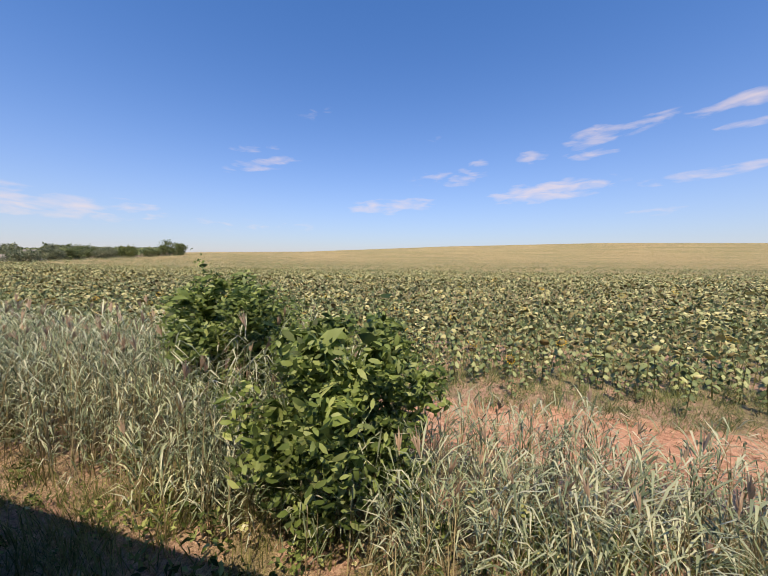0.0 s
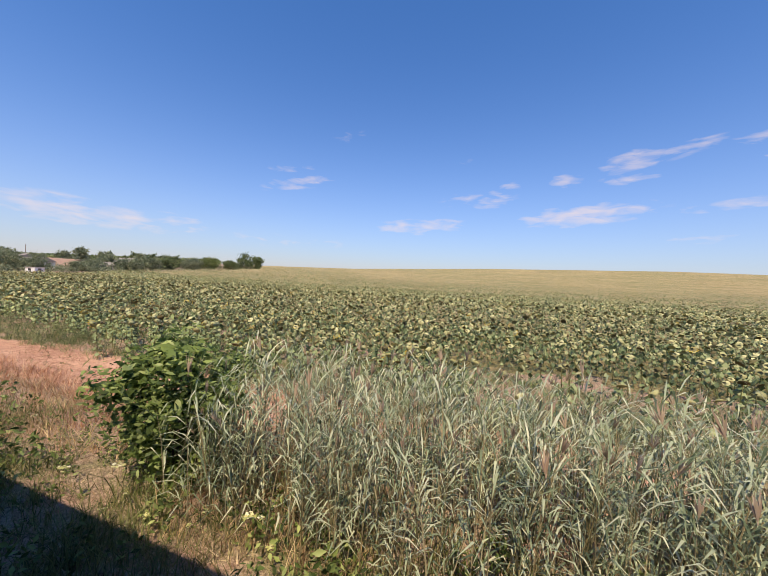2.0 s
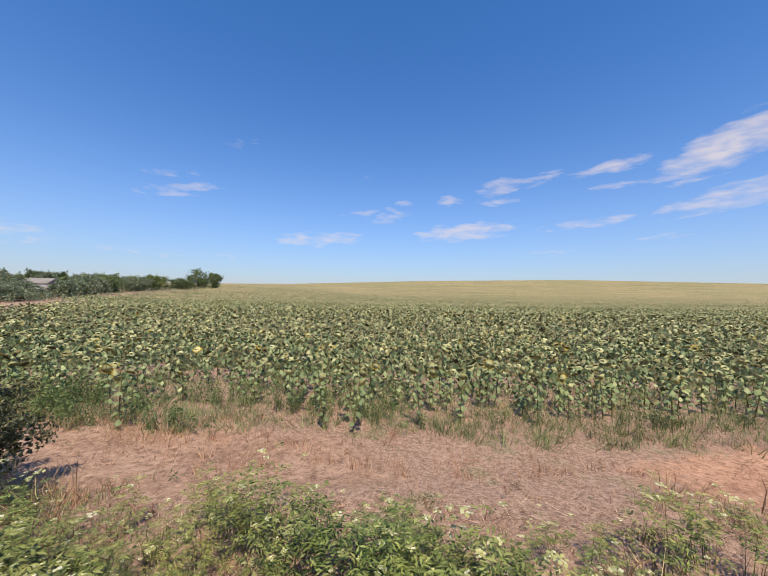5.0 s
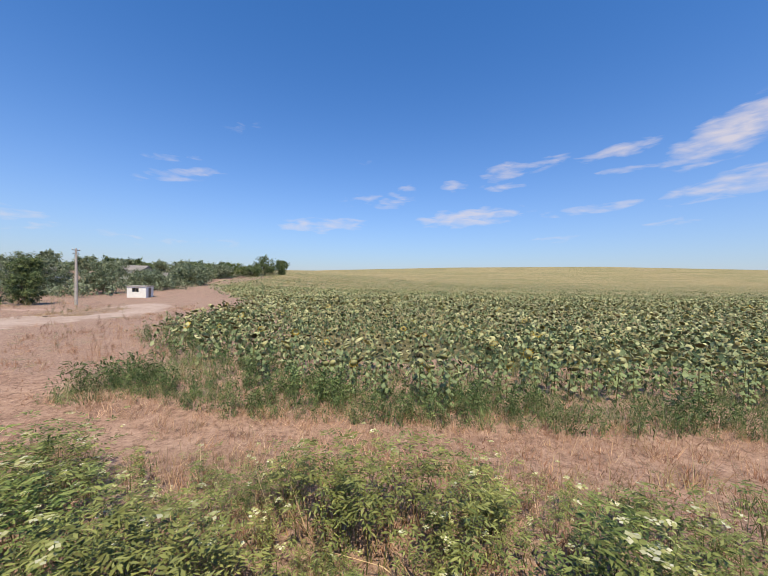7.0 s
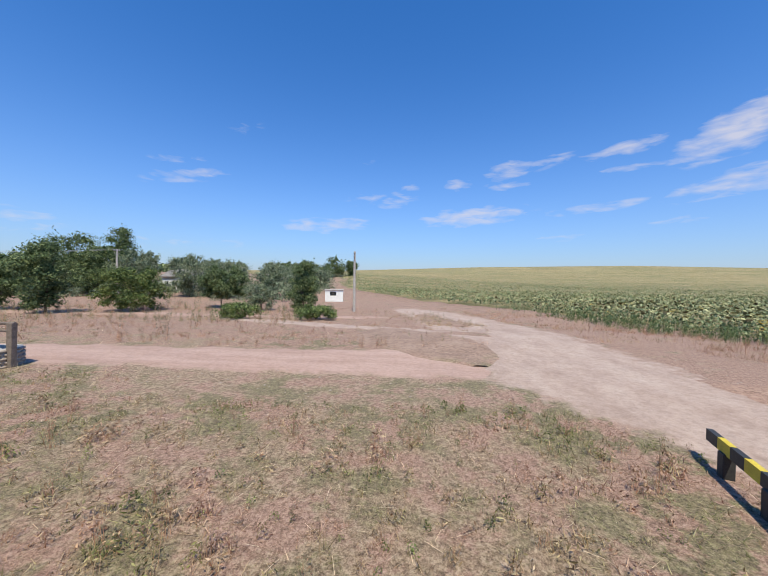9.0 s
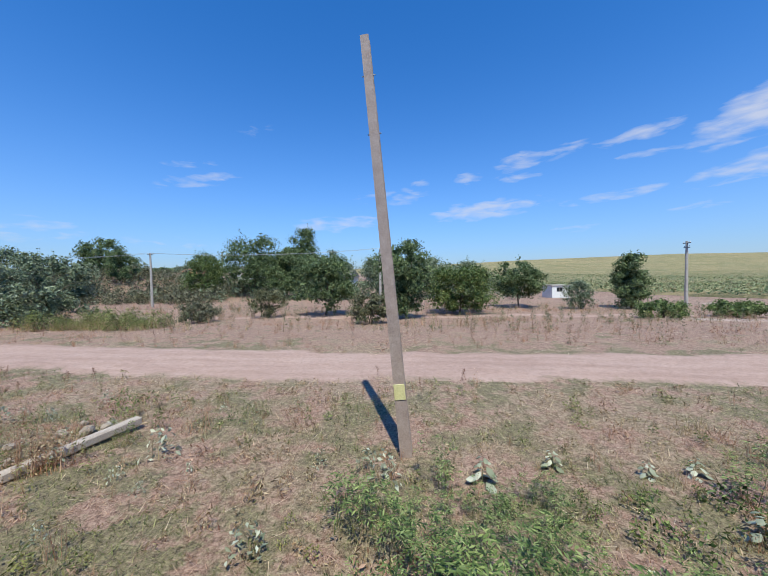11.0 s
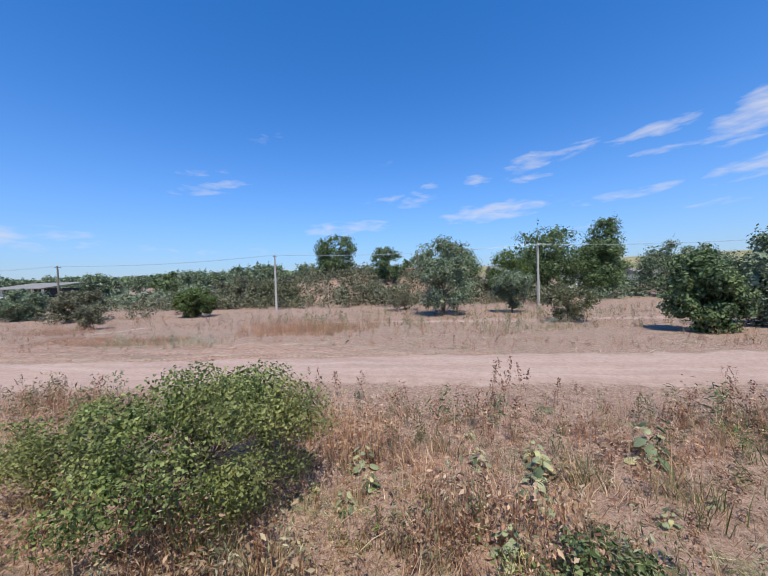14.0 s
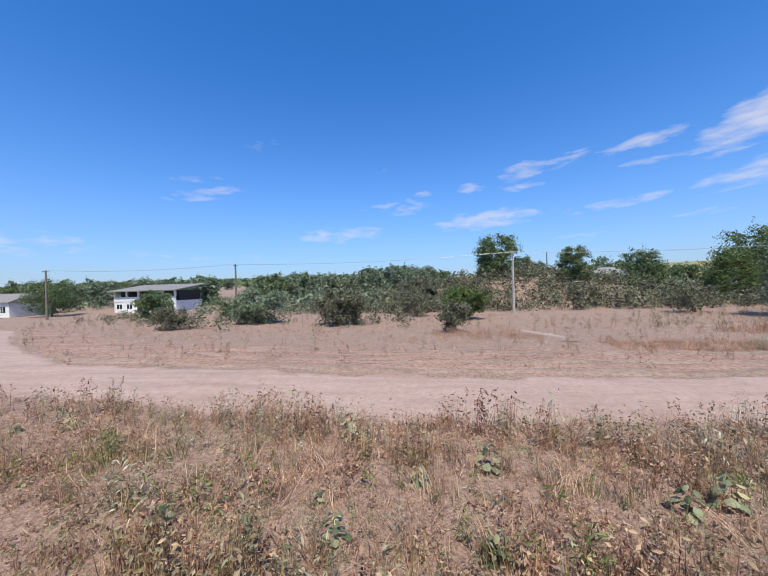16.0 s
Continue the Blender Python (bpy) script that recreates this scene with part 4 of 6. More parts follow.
def sunflower_parts(rng, leaves, full=True, height=1.2, size=1.0):
    """Stem, leaves and nodding head, apart, so that each keeps its own surface."""
    seg = 5 if full else 3
    bend = rng.normal(0, 0.03, 2)
    ang = np.arange(seg) * 2 * math.pi / seg
    rings = []
    for k in (0, 0.55, 1.0):
        r = 0.018 * (1 - 0.35 * k)
        rings.append(np.stack([np.cos(ang) * r + bend[0] * k * 2, np.sin(ang) * r + bend[1] * k * 2, np.full(seg, height * 0.93 * k)], 1))
    sv = np.concatenate(rings)
    sf = np.array([(a * seg + i, a * seg + (i + 1) % seg, (a + 1) * seg + (i + 1) % seg, (a + 1) * seg + i) for a in range(2) for i in range(seg)])
    lv = []
    for i in range(leaves):
        k = 0.18 + 0.75 * (i + 0.5) / leaves
        a = i * 2.4 + rng.normal(0, 0.3)
        out = np.array([math.cos(a), math.sin(a), 0.0])
        side = np.array([-math.sin(a), math.cos(a), 0.0])
        L = rng.uniform(0.14, 0.23) * (1.15 - 0.4 * abs(k - 0.6)) * size
        p0 = np.array([bend[0] * 2 * k, bend[1] * 2 * k, height * 0.93 * k])
        p1 = p0 + out * L * 0.42 + [0, 0, 0.05]
        drop = L * rng.uniform(0.35, 0.95)
        tip = p1 + out * L * rng.uniform(0.2, 0.6) + [0, 0, -drop]
        w = L * rng.uniform(0.27, 0.42)
        m = p1 * 0.55 + tip * 0.45 + out * L * 0.10
        lv.append(np.array([p0, p1, m + side * w + [0, 0, -0.02], tip, m - side * w + [0, 0, -0.02]]))
    shape = [(0, 1, 2), (1, 3, 2), (1, 4, 3), (0, 4, 1)] if full else [(1, 3, 2), (1, 4, 3)]
    lf = np.concatenate([np.array(shape) + 5 * i for i in range(leaves)])
    if not full:
        sv, sf = blade(0, 0, height, 0.035, bend[0] * 2, bend[1] * 2, rng.uniform(0, 3.1), 1)
    # the head nods: a shallow dish, back up
    top = np.array([bend[0] * 2, bend[1] * 2, height * 0.93])
    n = 8 if full else 6
    az = rng.uniform(0, 6.28)
    tilt = rng.uniform(1.9, 2.6)
    ax = np.array([math.cos(az) * math.sin(tilt), math.sin(az) * math.sin(tilt), math.cos(tilt)])
    u = np.cross(ax, [0, 0, 1.0]); u /= np.linalg.norm(u)
    w_ = np.cross(ax, u)
    r = rng.uniform(0.11, 0.15)
    c = top + np.array([math.cos(az), math.sin(az), 0]) * 0.09 + [0, 0, 0.02]
    a = np.arange(n) * 2 * math.pi / n
    rim = c + ax * 0.03 + (np.cos(a)[:, None] * u + np.sin(a)[:, None] * w_) * r
    hv = np.concatenate([[c - ax * 0.035], rim, [c + ax * 0.045], [top]])
    hf = np.array([(0, 1 + i, 1 + (i + 1) % n) for i in range(n)] + ([(n + 1, 1 + (i + 1) % n, 1 + i) for i in range(n)] if full else []) + [(n + 2, 0, 1), (n + 2, 0, 1 + n // 2)])
    pet = c + ax * 0.03
    pv, pf = [], []
    for i in range(12):
        t = i * 2 * math.pi / 12
        d = math.cos(t) * u + math.sin(t) * w_
        e = -math.sin(t) * u + math.cos(t) * w_
        b0 = pet + d * r * 0.9
        pv += [b0 - e * 0.02, b0 + e * 0.02, b0 + d * 0.075 + ax * 0.02]
        pf.append((3 * i, 3 * i + 1, 3 * i + 2))
    return (sv, sf), (np.concatenate(lv), lf), (hv, hf), (np.array(pv), np.array(pf))


FIELD_Y = np.array([8, 12.6, 17.5, 44, 60, 80, 97, 170, 185, 420.0])
FIELD_X = np.array([-116, -127, -133, -141, -153, -168, -178, -190, -214, -440.0])


EDGE_X = np.array([-130, -122, -113, -105, -99, -95, -87, -70, -64, -58, -51, -44, -38, -20, 0, 30.0])
EDGE_Y = np.array([10.6, 9.7, 10.8, 9.8, 9.0, 9.2, 10.4, 11.0, 11.6, 11.0, 9.5, 9.3, 9.2, 9.6, 10.3, 10.6])


def field_edge(x):
    """The ragged front of the crop: it steps back and forth along the track."""
    return np.interp(x, EDGE_X, EDGE_Y) + 0.55 + 0.35 * np.sin(x * 0.9) + 0.3 * np.sin(x * 2.3 + 1)


def in_field(x, y):
    return (y > field_edge(x)) & (x > np.interp(y, FIELD_Y, FIELD_X) + 0.7 * np.sin(y * 1.1))


def field_points(rng, x0, x1, y0, y1, row, gap, thin):
    ys = np.arange(y0, y1, row)
    out = []
    for yy in ys:
        xs = np.arange(x0, x1, gap)
        out.append(np.stack([xs + rng.normal(0, gap * 0.3, len(xs)), yy + rng.normal(0, row * 0.13, len(xs))], 1))
    p = np.concatenate(out)
    bare = 0.5 * np.sin(p[:, 0] * 0.21 + 2) + 0.5 * np.sin(p[:, 1] * 0.35 + p[:, 0] * 0.09)
    keep = (in_field(p[:, 0], p[:, 1]) | (in_field(p[:, 0], p[:, 1] + 1.3) & (rng.random(len(p)) < 0.10))) & (rng.random(len(p)) < thin * np.where((bare > 0.72) & (p[:, 1] < 22), 0.25, 1))
    return p[keep]


rng_s = np.random.default_rng(11)


def sunflower_master(k, petals):
    """One sunflower, with its stem, head and every leaf as parts."""
    rng = np.random.default_rng(40 + k)
    (sv, sf), (lv, lf), (hv, hf), (pv, pf) = sunflower_parts(rng, 12, True, 1.45)
    e = thing("sunflower", pose(-50.0 + k, 9.8, 0), "ripe sunflower with a nodding brown seed head" if not petals else "sunflower with yellow petals at the field's edge", "sunflower", "sunflowers at the field's edge")
    part("stem", mesh_np("stem", sv, sf, MAT["sun_stem"]), None, e)
    head = part("head", mesh_np("head", hv, hf, MAT["sun_head"]), None, e)
    if petals:
        part("petals", mesh_np("petals", pv, pf, MAT["petal"]), None, head, "yellow petals")
    for i in range(12):
        part("leaf", mesh_np("leaf", lv[5 * i:5 * i + 5], lf[4 * i:4 * i + 4] - 5 * i, MAT["sun_leaf"]), None, e)
    return e


near_pts = field_points(rng_s, -128, 26, 8.6, 12.4, 0.66, 0.40, 0.78)
edge_rank = near_pts[:, 1] - field_edge(near_pts[:, 0])
pick = np.where((edge_rank < 1.0) & (near_pts[:, 0] < -40))[0]
pick = pick[rng_s.permutation(len(pick))[:190]]
masters_s = [sunflower_master(k, k >= 5) for k in range(6)]
for j, i in enumerate(pick):
    x, y = near_pts[i]
    m = pose(x, y, float(terrain(x, y)) - 0.02, rng_s.normal(0, 4), rng_s.normal(0, 4), rng_s.uniform(0, 360)) @ Matrix.Scale(rng_s.uniform(0.8, 1.12), 4)
    k = (j % 5) if rng_s.random() > 0.16 else 5
    if j < 6:
        masters_s[j].matrix_world = m
    else:
        c = copy_thing(masters_s[k], m)
        c.matrix_world = m
rest = np.delete(near_pts, pick, axis=0)


def sow(name, pts, leaves, full, label, size=(0.78, 1.12), petals=0.06):
    e = thing(name, pose(0, 0, 0), label, "sunflower field", kind="stuff")
    sets = {"stems": [], "leaves": [], "heads": [], "petals": []}
    kinds = rng_s.integers(0, 5, len(pts))
    for k in range(5):
        sel = pts[kinds == k]
        if not len(sel):
            continue
        t = sunflower_parts(np.random.default_rng(60 + k), leaves, full, 1.36, 1.0 if full else 1.15)
        pl = places_for(sel[:, 0], sel[:, 1], size, 0.05)
        for key, tmpl in zip(sets, t):
            if key == "petals":
                p2 = pl[rng_s.random(len(pl)) < petals]
                if len(p2):
                    sets[key].append(stamp(tmpl, p2))
            else:
                sets[key].append(stamp(tmpl, pl))
    for key, mat in (("stems", "sun_stem"), ("leaves", "sun_leaf"), ("heads", "sun_head"), ("petals", "petal")):
        if sets[key]:
            v, f = join(*sets[key])
            part(key, mesh_np(key, v, f, MAT[mat]), None, e)
    return e


sow("sunflowers", rest, 12, True, "front rows of ripe sunflowers with drooping leaves")
sow("sunflowers", field_points(rng_s, -140, 20, 12.4, 24, 0.64, 0.38, 0.88), 8, False, "dense rows of ripe sunflowers, heads down", petals=0.05)
sow("sunflowers", field_points(rng_s, -150, 38, 24, 50, 0.9, 0.6, 0.88), 5, False, "dense rows of ripe sunflowers, heads down", (0.95, 1.25), 0.03)


def far_tufts(pts, n, spread, size, mat, lo, hi):
    k = len(pts)
    c = np.repeat(pts, n, axis=0)
    q = np.stack([c[:, 0] + rng_s.normal(0, spread, k * n), c[:, 1] + rng_s.normal(0, spread, k * n)], 1)
    z = terrain(q[:, 0], q[:, 1]) + rng_s.uniform(lo, hi, k * n)
    return mesh_np("leaves", *leaf_cloud(np.column_stack([q, z]), np.array([0, -0.3, 0.9]), rng_s.uniform(*size, k * n), 0.8, rng_s), MAT[mat])


far_pts = np.concatenate([field_points(rng_s, -190, 62, 50, 85, 1.15, 0.9, 0.9), field_points(rng_s, -210, 105, 85, 140, 2.0, 1.9, 0.9), field_points(rng_s, -215, 175, 140, 240, 3.6, 3.4, 0.9)])
e = thing("sunflowers", pose(0, 0, 0), "far sunflowers, green leaves and brown heads", "sunflower field", kind="stuff")
part("leaves", far_tufts(far_pts, 4, 0.5, (0.22, 0.42), "sun_leaf", 0.7, 1.15), None, e)
part("heads", far_tufts(far_pts, 2, 0.5, (0.22, 0.36), "sun_head", 1.05, 1.3), None, e)
canopy_me = sheet("sunflowers", steps_of((-450, -260, 8), (-260, 160, 2.5), (160, 1400, 30)), steps_of((12.5, 60, 1.5), (60, 140, 3), (140, 660, 8)), MAT["canopy"], 0.0, in_field, 0.05)
co = np.empty(len(canopy_me.vertices) * 3, dtype=np.float32)
canopy_me.vertices.foreach_get("co", co)
co = co.reshape(-1, 3)
inside = np.minimum(smoothstep(co[:, 0] - np.interp(co[:, 1], FIELD_Y, FIELD_X), 0.5, 14), smoothstep(co[:, 1], 13, 20))
co[:, 2] += -0.12 + inside * (0.30 + 0.72 * smoothstep(co[:, 1], 20, 80))
canopy_me.vertices.foreach_set("co", co.ravel())
canopy = tagged(new("sunflowers", canopy_me), "sunflower crop covering the hillside to the skyline", "sunflower field", kind="stuff")

# ======== reeds, grasses and weeds along the line ========


def reed_template(rng, h):
    parts_l, stems, plumes = [], [], []
    lean = rng.normal(0, 0.10, 2) + [0.10, 0]
    stems.append(blade(0, 0, h, 0.016, lean[0] * h, lean[1] * h, 0, 3))
    stems.append(blade(0, 0, h, 0.016, lean[0] * h, lean[1] * h, 1.57, 3))
    for i in range(13):
        k = 0.16 + 0.78 * i / 13
        a = rng.uniform(0, 6.28)
        L = rng.uniform(0.30, 0.55)
        p = np.array([lean[0] * h * k * k, lean[1] * h * k * k, h * k * 0.95])
        out = np.array([math.cos(a) * 0.75 + 0.3, math.sin(a) * 0.75, 0])
        side = np.array([-out[1], out[0], 0]) / (np.linalg.norm(out) + 1e-6) * 0.0115
        m = p + out * L * 0.45 + [0, 0, L * 0.42]
        t = p + out * L * 0.95 + [0, 0, L * rng.uniform(0.15, 0.65)]
        parts_l.append((np.array([p, m + side, m - side, t]), np.array([(0, 1, 2), (1, 3, 2)])))
    top = np.array([lean[0] * h, lean[1] * h, h * 0.9])
    for i in range(7):
        d = np.array([rng.normal(0.3, 0.22), rng.normal(0, 0.2), rng.uniform(0.6, 1.3)]) * 0.15
        s = np.array([0.007, 0.007, 0]) * rng.uniform(0.7, 1.5)
        plumes.append((np.array([top - d * 0.2, top + d * 0.5 + s, top + d * 0.5 - s, top + d * 1.2]), np.array([(0, 1, 2), (1, 3, 2)])))
    return join(*parts_l), join(*stems), join(*plumes)


def reed_bed(label, x0, x1, y0, y1, n, h, plume=0.2):
    e = thing("reeds", pose(0, 0, 0), label, "reeds", kind="stuff")
    sets = ([], [], [])
    for k in range(4):
        m = n // 4
        x, y = RNG.uniform(x0, x1, m), RNG.uniform(y0, y1, m)
        keep = np.sin(x * 0.8 + k) + np.sin(y * 2.1 + x * 0.3) > -1.35
        t = reed_template(np.random.default_rng(70 + k), h)
        pl = places_for(x[keep], y[keep], (0.75, 1.12), 0.06, wind=0.05)
        for i in range(3):
            p2 = pl if i < 2 else pl[RNG.random(len(pl)) < plume]
            sets[i].append(stamp(t[i], p2))
    for key, s, mat in zip(("blades", "stems", "plumes"), sets, ("reed", "reed_dry", "plume")):
        part(key, mesh_np(key, *join(*s), MAT[mat]), None, e)
    return e


reed_bed("tall grey-green reeds along the railway", -21.5, -3.0, 3.1, 6.6, 2600, 2.35)
reed_bed("tall grey-green reeds leaning in the wind", -39.0, -31.0, 3.2, 6.6, 1150, 2.05)
reed_bed("waist-high grey-green reeds with dry stalks", -31.5, -20.0, 3.0, 6.2, 1500, 1.58)
reed_bed("reeds mixed with weeds along the railway", -4.5, 12.0, 2.9, 5.6, 1300, 1.45)
reed_bed("reeds mixed with weeds beside the field", -12.0, -2.0, 5.5, 7.5, 600, 1.7)


def scatter(n, x0, x1, y0, y1, seed, keep=None):
    rng = np.random.default_rng(seed)
    x, y = rng.uniform(x0, x1, n), rng.uniform(y0, y1, n)
    ok = ~on_road(x, y)
    if keep is not None:
        ok &= keep(x, y)
    return x[ok], y[ok]


def grass(label, templates, x, y, mat, size=(0.7, 1.3), lean=0.15, category="grass", name="grass", tall=(0.8, 1.2)):
    k = RNG.integers(0, len(templates), len(x))
    v, f = join(*[stamp(t, places_for(x[k == i], y[k == i], size, lean, tall=tall)) for i, t in enumerate(templates) if (k == i).any()])
    return tagged(new(name, mesh_np(name, v, f, MAT[mat])), label, category, kind="stuff")


def patchy(fx, fy, level, phase=0.0):
    return lambda x, y: np.sin(x * fx + 1.7 * np.sin(y * fy + phase)) + np.sin(y * fy * 1.7 + x * fx * 0.4 + phase) > level


rng_t = np.random.default_rng(21)
short = [tuft(10, 0.17, 0.16, 0.012, 0.45, rng_t, 1) for _ in range(5)]
mid_tuft = [tuft(20, 0.44, 0.13, 0.014, 0.35, rng_t, 1) for _ in range(4)]
tall_tuft = [tuft(16, 1.10, 0.20, 0.008, 0.26, rng_t, 2) for _ in range(5)]
turf_t = [tuft(13, 0.095, 0.19, 0.016, 0.75, rng_t, 1) for _ in range(6)]
grass("short dry and green turf", turf_t, *scatter(14500, -300, 10, 2.4, 11.2, 31), "turf", (0.6, 1.5), 0.3)
grass("low turf by the leaning pole", turf_t, *scatter(6500, -240, -168, 2.4, 8.0, 33), "turf", (0.5, 1.1), 0.3)
grass("ankle-high stalks in the turf", short, *scatter(5200, -320, 22, 2.6, 11, 35, patchy(0.4, 0.6, 0.0)), "turf", (0.7, 1.5))
grass("knee-high dry grass", mid_tuft, *scatter(1700, -320, -40, 2.8, 9, 36, patchy(0.4, 0.5, 0.2)), "turf", (0.45, 1.0))
grass("grey-green grass between the track and the sunflowers", mid_tuft, *scatter(5000, -130, 8, 8.7, 14.5, 109), "field_grass", (0.6, 1.4), 0.3)
grass("soft rusty grass along the farm track", mid_tuft, *scatter(1200, -130, -90, 5.0, 9.6, 110, patchy(0.5, 0.9, -0.4)), "rosy_grass", (0.5, 1.1), 0.25)
grass("dry stubble on the farm track", turf_t, *scatter(3000, -138, 20, 5.2, 9.8, 87), "straw_red", (0.5, 1.1), 0.3)
grass("short dry grass across the clearing", short, *scatter(3400, -340, -140, 15, 40, 32, patchy(0.35, 0.5, -0.2)), "turf", (0.8, 1.6))
grass("rusty dry grass across the clearing", mid_tuft, *scatter(2300, -340, -150, 17, 46, 34, patchy(0.3, 0.45, 0.5)), "straw_red", (0.7, 1.2))
grass("knee-high rusty grass", mid_tuft, *scatter(1800, -128, -42, 2.8, 9.6, 37, patchy(0.25, 0.7, 0.2)), "straw_red", (0.6, 1.1))
grass("tall rusty dry grass stand", tall_tuft, *scatter(200, -232, -220, 4.6, 8.6, 38, patchy(0.7, 0.9, -0.8)), "rosy_grass", (0.7, 1.0), 0.10)
grass("tall pale dry grass stand", tall_tuft, *scatter(160, -232, -219.5, 4.4, 8.6, 80, patchy(0.8, 0.7, -0.6)), "rosy_grass", (0.5, 1.0), 0.2)
grass("rusty grass between the road and the field", mid_tuft, *scatter(1500, -150, -114, 8.6, 45, 81, lambda x, y: ~in_field(x, y) & (np.sin(x * 0.5) + np.sin(y * 0.6 + x * 0.2) > -0.3)), "straw_red", (0.6, 1.1))
near_tuft = [tuft(22, 0.50, 0.13, 0.011, 0.38, rng_t, 2) for _ in range(5)]
grass("lush green grass beside the railway", near_tuft, *scatter(1300, -60, 14, 1.9, 4.6, 90, patchy(0.9, 1.1, -0.9)), "grass_green", (0.6, 1.25), 0.18)
grass("yellowing grass beside the railway", near_tuft, *scatter(600, -62, -36, 3.0, 5.6, 91, patchy(0.8, 1.0, -0.7)), "straw", (0.5, 1.1), 0.2)
grass("dense green grass at the foot of the embankment", near_tuft, *scatter(1150, -60, 10, 1.7, 3.5, 111), "grass_green", (0.5, 1.1), 0.22)
grass("rusty grass beside the railway", near_tuft, *scatter(620, -62, -38, 4.3, 6.6, 92, patchy(0.6, 1.3, -0.6)), "straw_red", (0.5, 1.1), 0.2)
grass("green grass among dwarf elder", near_tuft, *scatter(700, -140, -60, 2.2, 5.6, 93, patchy(0.7, 1.2, -0.2)), "grass_green", (0.6, 1.2), 0.2)
grass("pale seeding grass among dwarf elder", near_tuft, *scatter(650, -140, -60, 3.4, 6.4, 94, patchy(0.45, 0.8, 0.1)), "straw", (0.8, 1.6), 0.25)
grass("tall dry stalks among brown weeds", near_tuft, *scatter(800, -305, -236, 2.6, 8.4, 97, patchy(0.5, 0.9, -0.4)), "rosy_grass", (0.6, 1.4), 0.25)
grass("green grass among brown weeds", near_tuft, *scatter(600, -305, -236, 2.4, 7.0, 98, patchy(0.4, 0.8, 0.2)), "grass_green", (0.6, 1.2), 0.2)
grass("dry grass between the road and the field", short, *scatter(1700, -152, -112, 7.0, 50, 82, lambda x, y: ~in_field(x, y) & (np.sin(x * 0.7 + y * 0.3) + np.sin(y * 0.55 - x * 0.2) > -0.1)), "straw", (1.0, 2.0))
grass("dry grass stand beside the sandy strip", tall_tuft, *scatter(150, -281, -274.5, 21.5, 27, 112), "straw_red", (0.5, 0.95), 0.12)
grass("dry brown grass stand in the clearing", tall_tuft, *scatter(240, -259.5, -253, 20.5, 24.5, 212), "straw_red", (0.6, 1.0), 0.10)
grass("low rusty grass patch in the clearing", mid_tuft, *scatter(420, -272, -262.5, 17.6, 20.6, 213), "straw_red", (0.5, 0.9), 0.2)
grass("dry grass round the crossing's islands", mid_tuft, *scatter(260, -156.5, -149.0, 27.5, 38.0, 214, lambda x, y: np.abs(x + 151.5 + (y - 27.5) * 0.27) < 2.5), "straw", (0.6, 1.2), 0.2)
grass("tall rusty dry grass in the clearing", tall_tuft, *scatter(160, -261, -251, 23, 27, 39), "straw_red", (0.9, 1.3), 0.08)
grass("tall dry grass beside the field", tall_tuft, *scatter(260, -128, -112, 5.2, 7.5, 40, patchy(0.5, 0.8, 0.0)), "straw", (0.4, 0.75), 0.15)


def litter(label, n, x0, x1, y0, y1, seed, mat="litter", size=(0.08, 0.30), keep=None):
    """Straws and broken stalks lying about on the earth."""
    x, y = scatter(n, x0, x1, y0, y1, seed, keep)
    straw = (np.array([(-0.5, -0.013, 0.0), (0.5, -0.010, 0.05), (0.5, 0.010, 0.05), (-0.5, 0.013, 0.0)]), np.array([(0, 1, 2), (0, 2, 3)]))
    pl = places_for(x, y, size, 0.0, sink=-0.022)
    return tagged(new("litter", mesh_np("litter", *stamp(straw, pl), MAT[mat])), label, "plant litter", kind="stuff")


litter("pale straws lying on the trackside turf", 15000, -305, -148, 2.4, 11.0, 201)
litter("broken straws on the farm track", 11000, -140, 10, 4.6, 10.2, 202)
litter("dry stalks lying across the clearing", 9000, -330, -146, 14.0, 30.0, 203, size=(0.25, 0.8))


def weed_template(rng, h, w, n, leaf, aspect=0.35, stems=5, round_=False):
    k = rng.uniform(0.12, 1.0, n)
    a = rng.uniform(0, 6.28, n)
    r = w / 2 * np.sqrt(rng.uniform(0, 1, n)) * (1.05 - 0.55 * k)
    c = np.stack([np.cos(a) * r, np.sin(a) * r, h * k * rng.uniform(0.85, 1.0, n)], 1)
    lv = leaf_cloud(c, np.stack([np.cos(a), np.sin(a), np.full(n, 0.9)], 1) * 1.1, leaf * rng.uniform(0.6, 1.3, n), aspect, rng, 0.7, round_)
    st = [blade(*rng.normal(0, w * 0.12, 2), h * rng.uniform(0.7, 1.0), 0.012, *rng.normal(0, w * 0.2, 2), rng.uniform(0, 3.1), 1) for _ in range(stems)]
    return lv, join(*st)


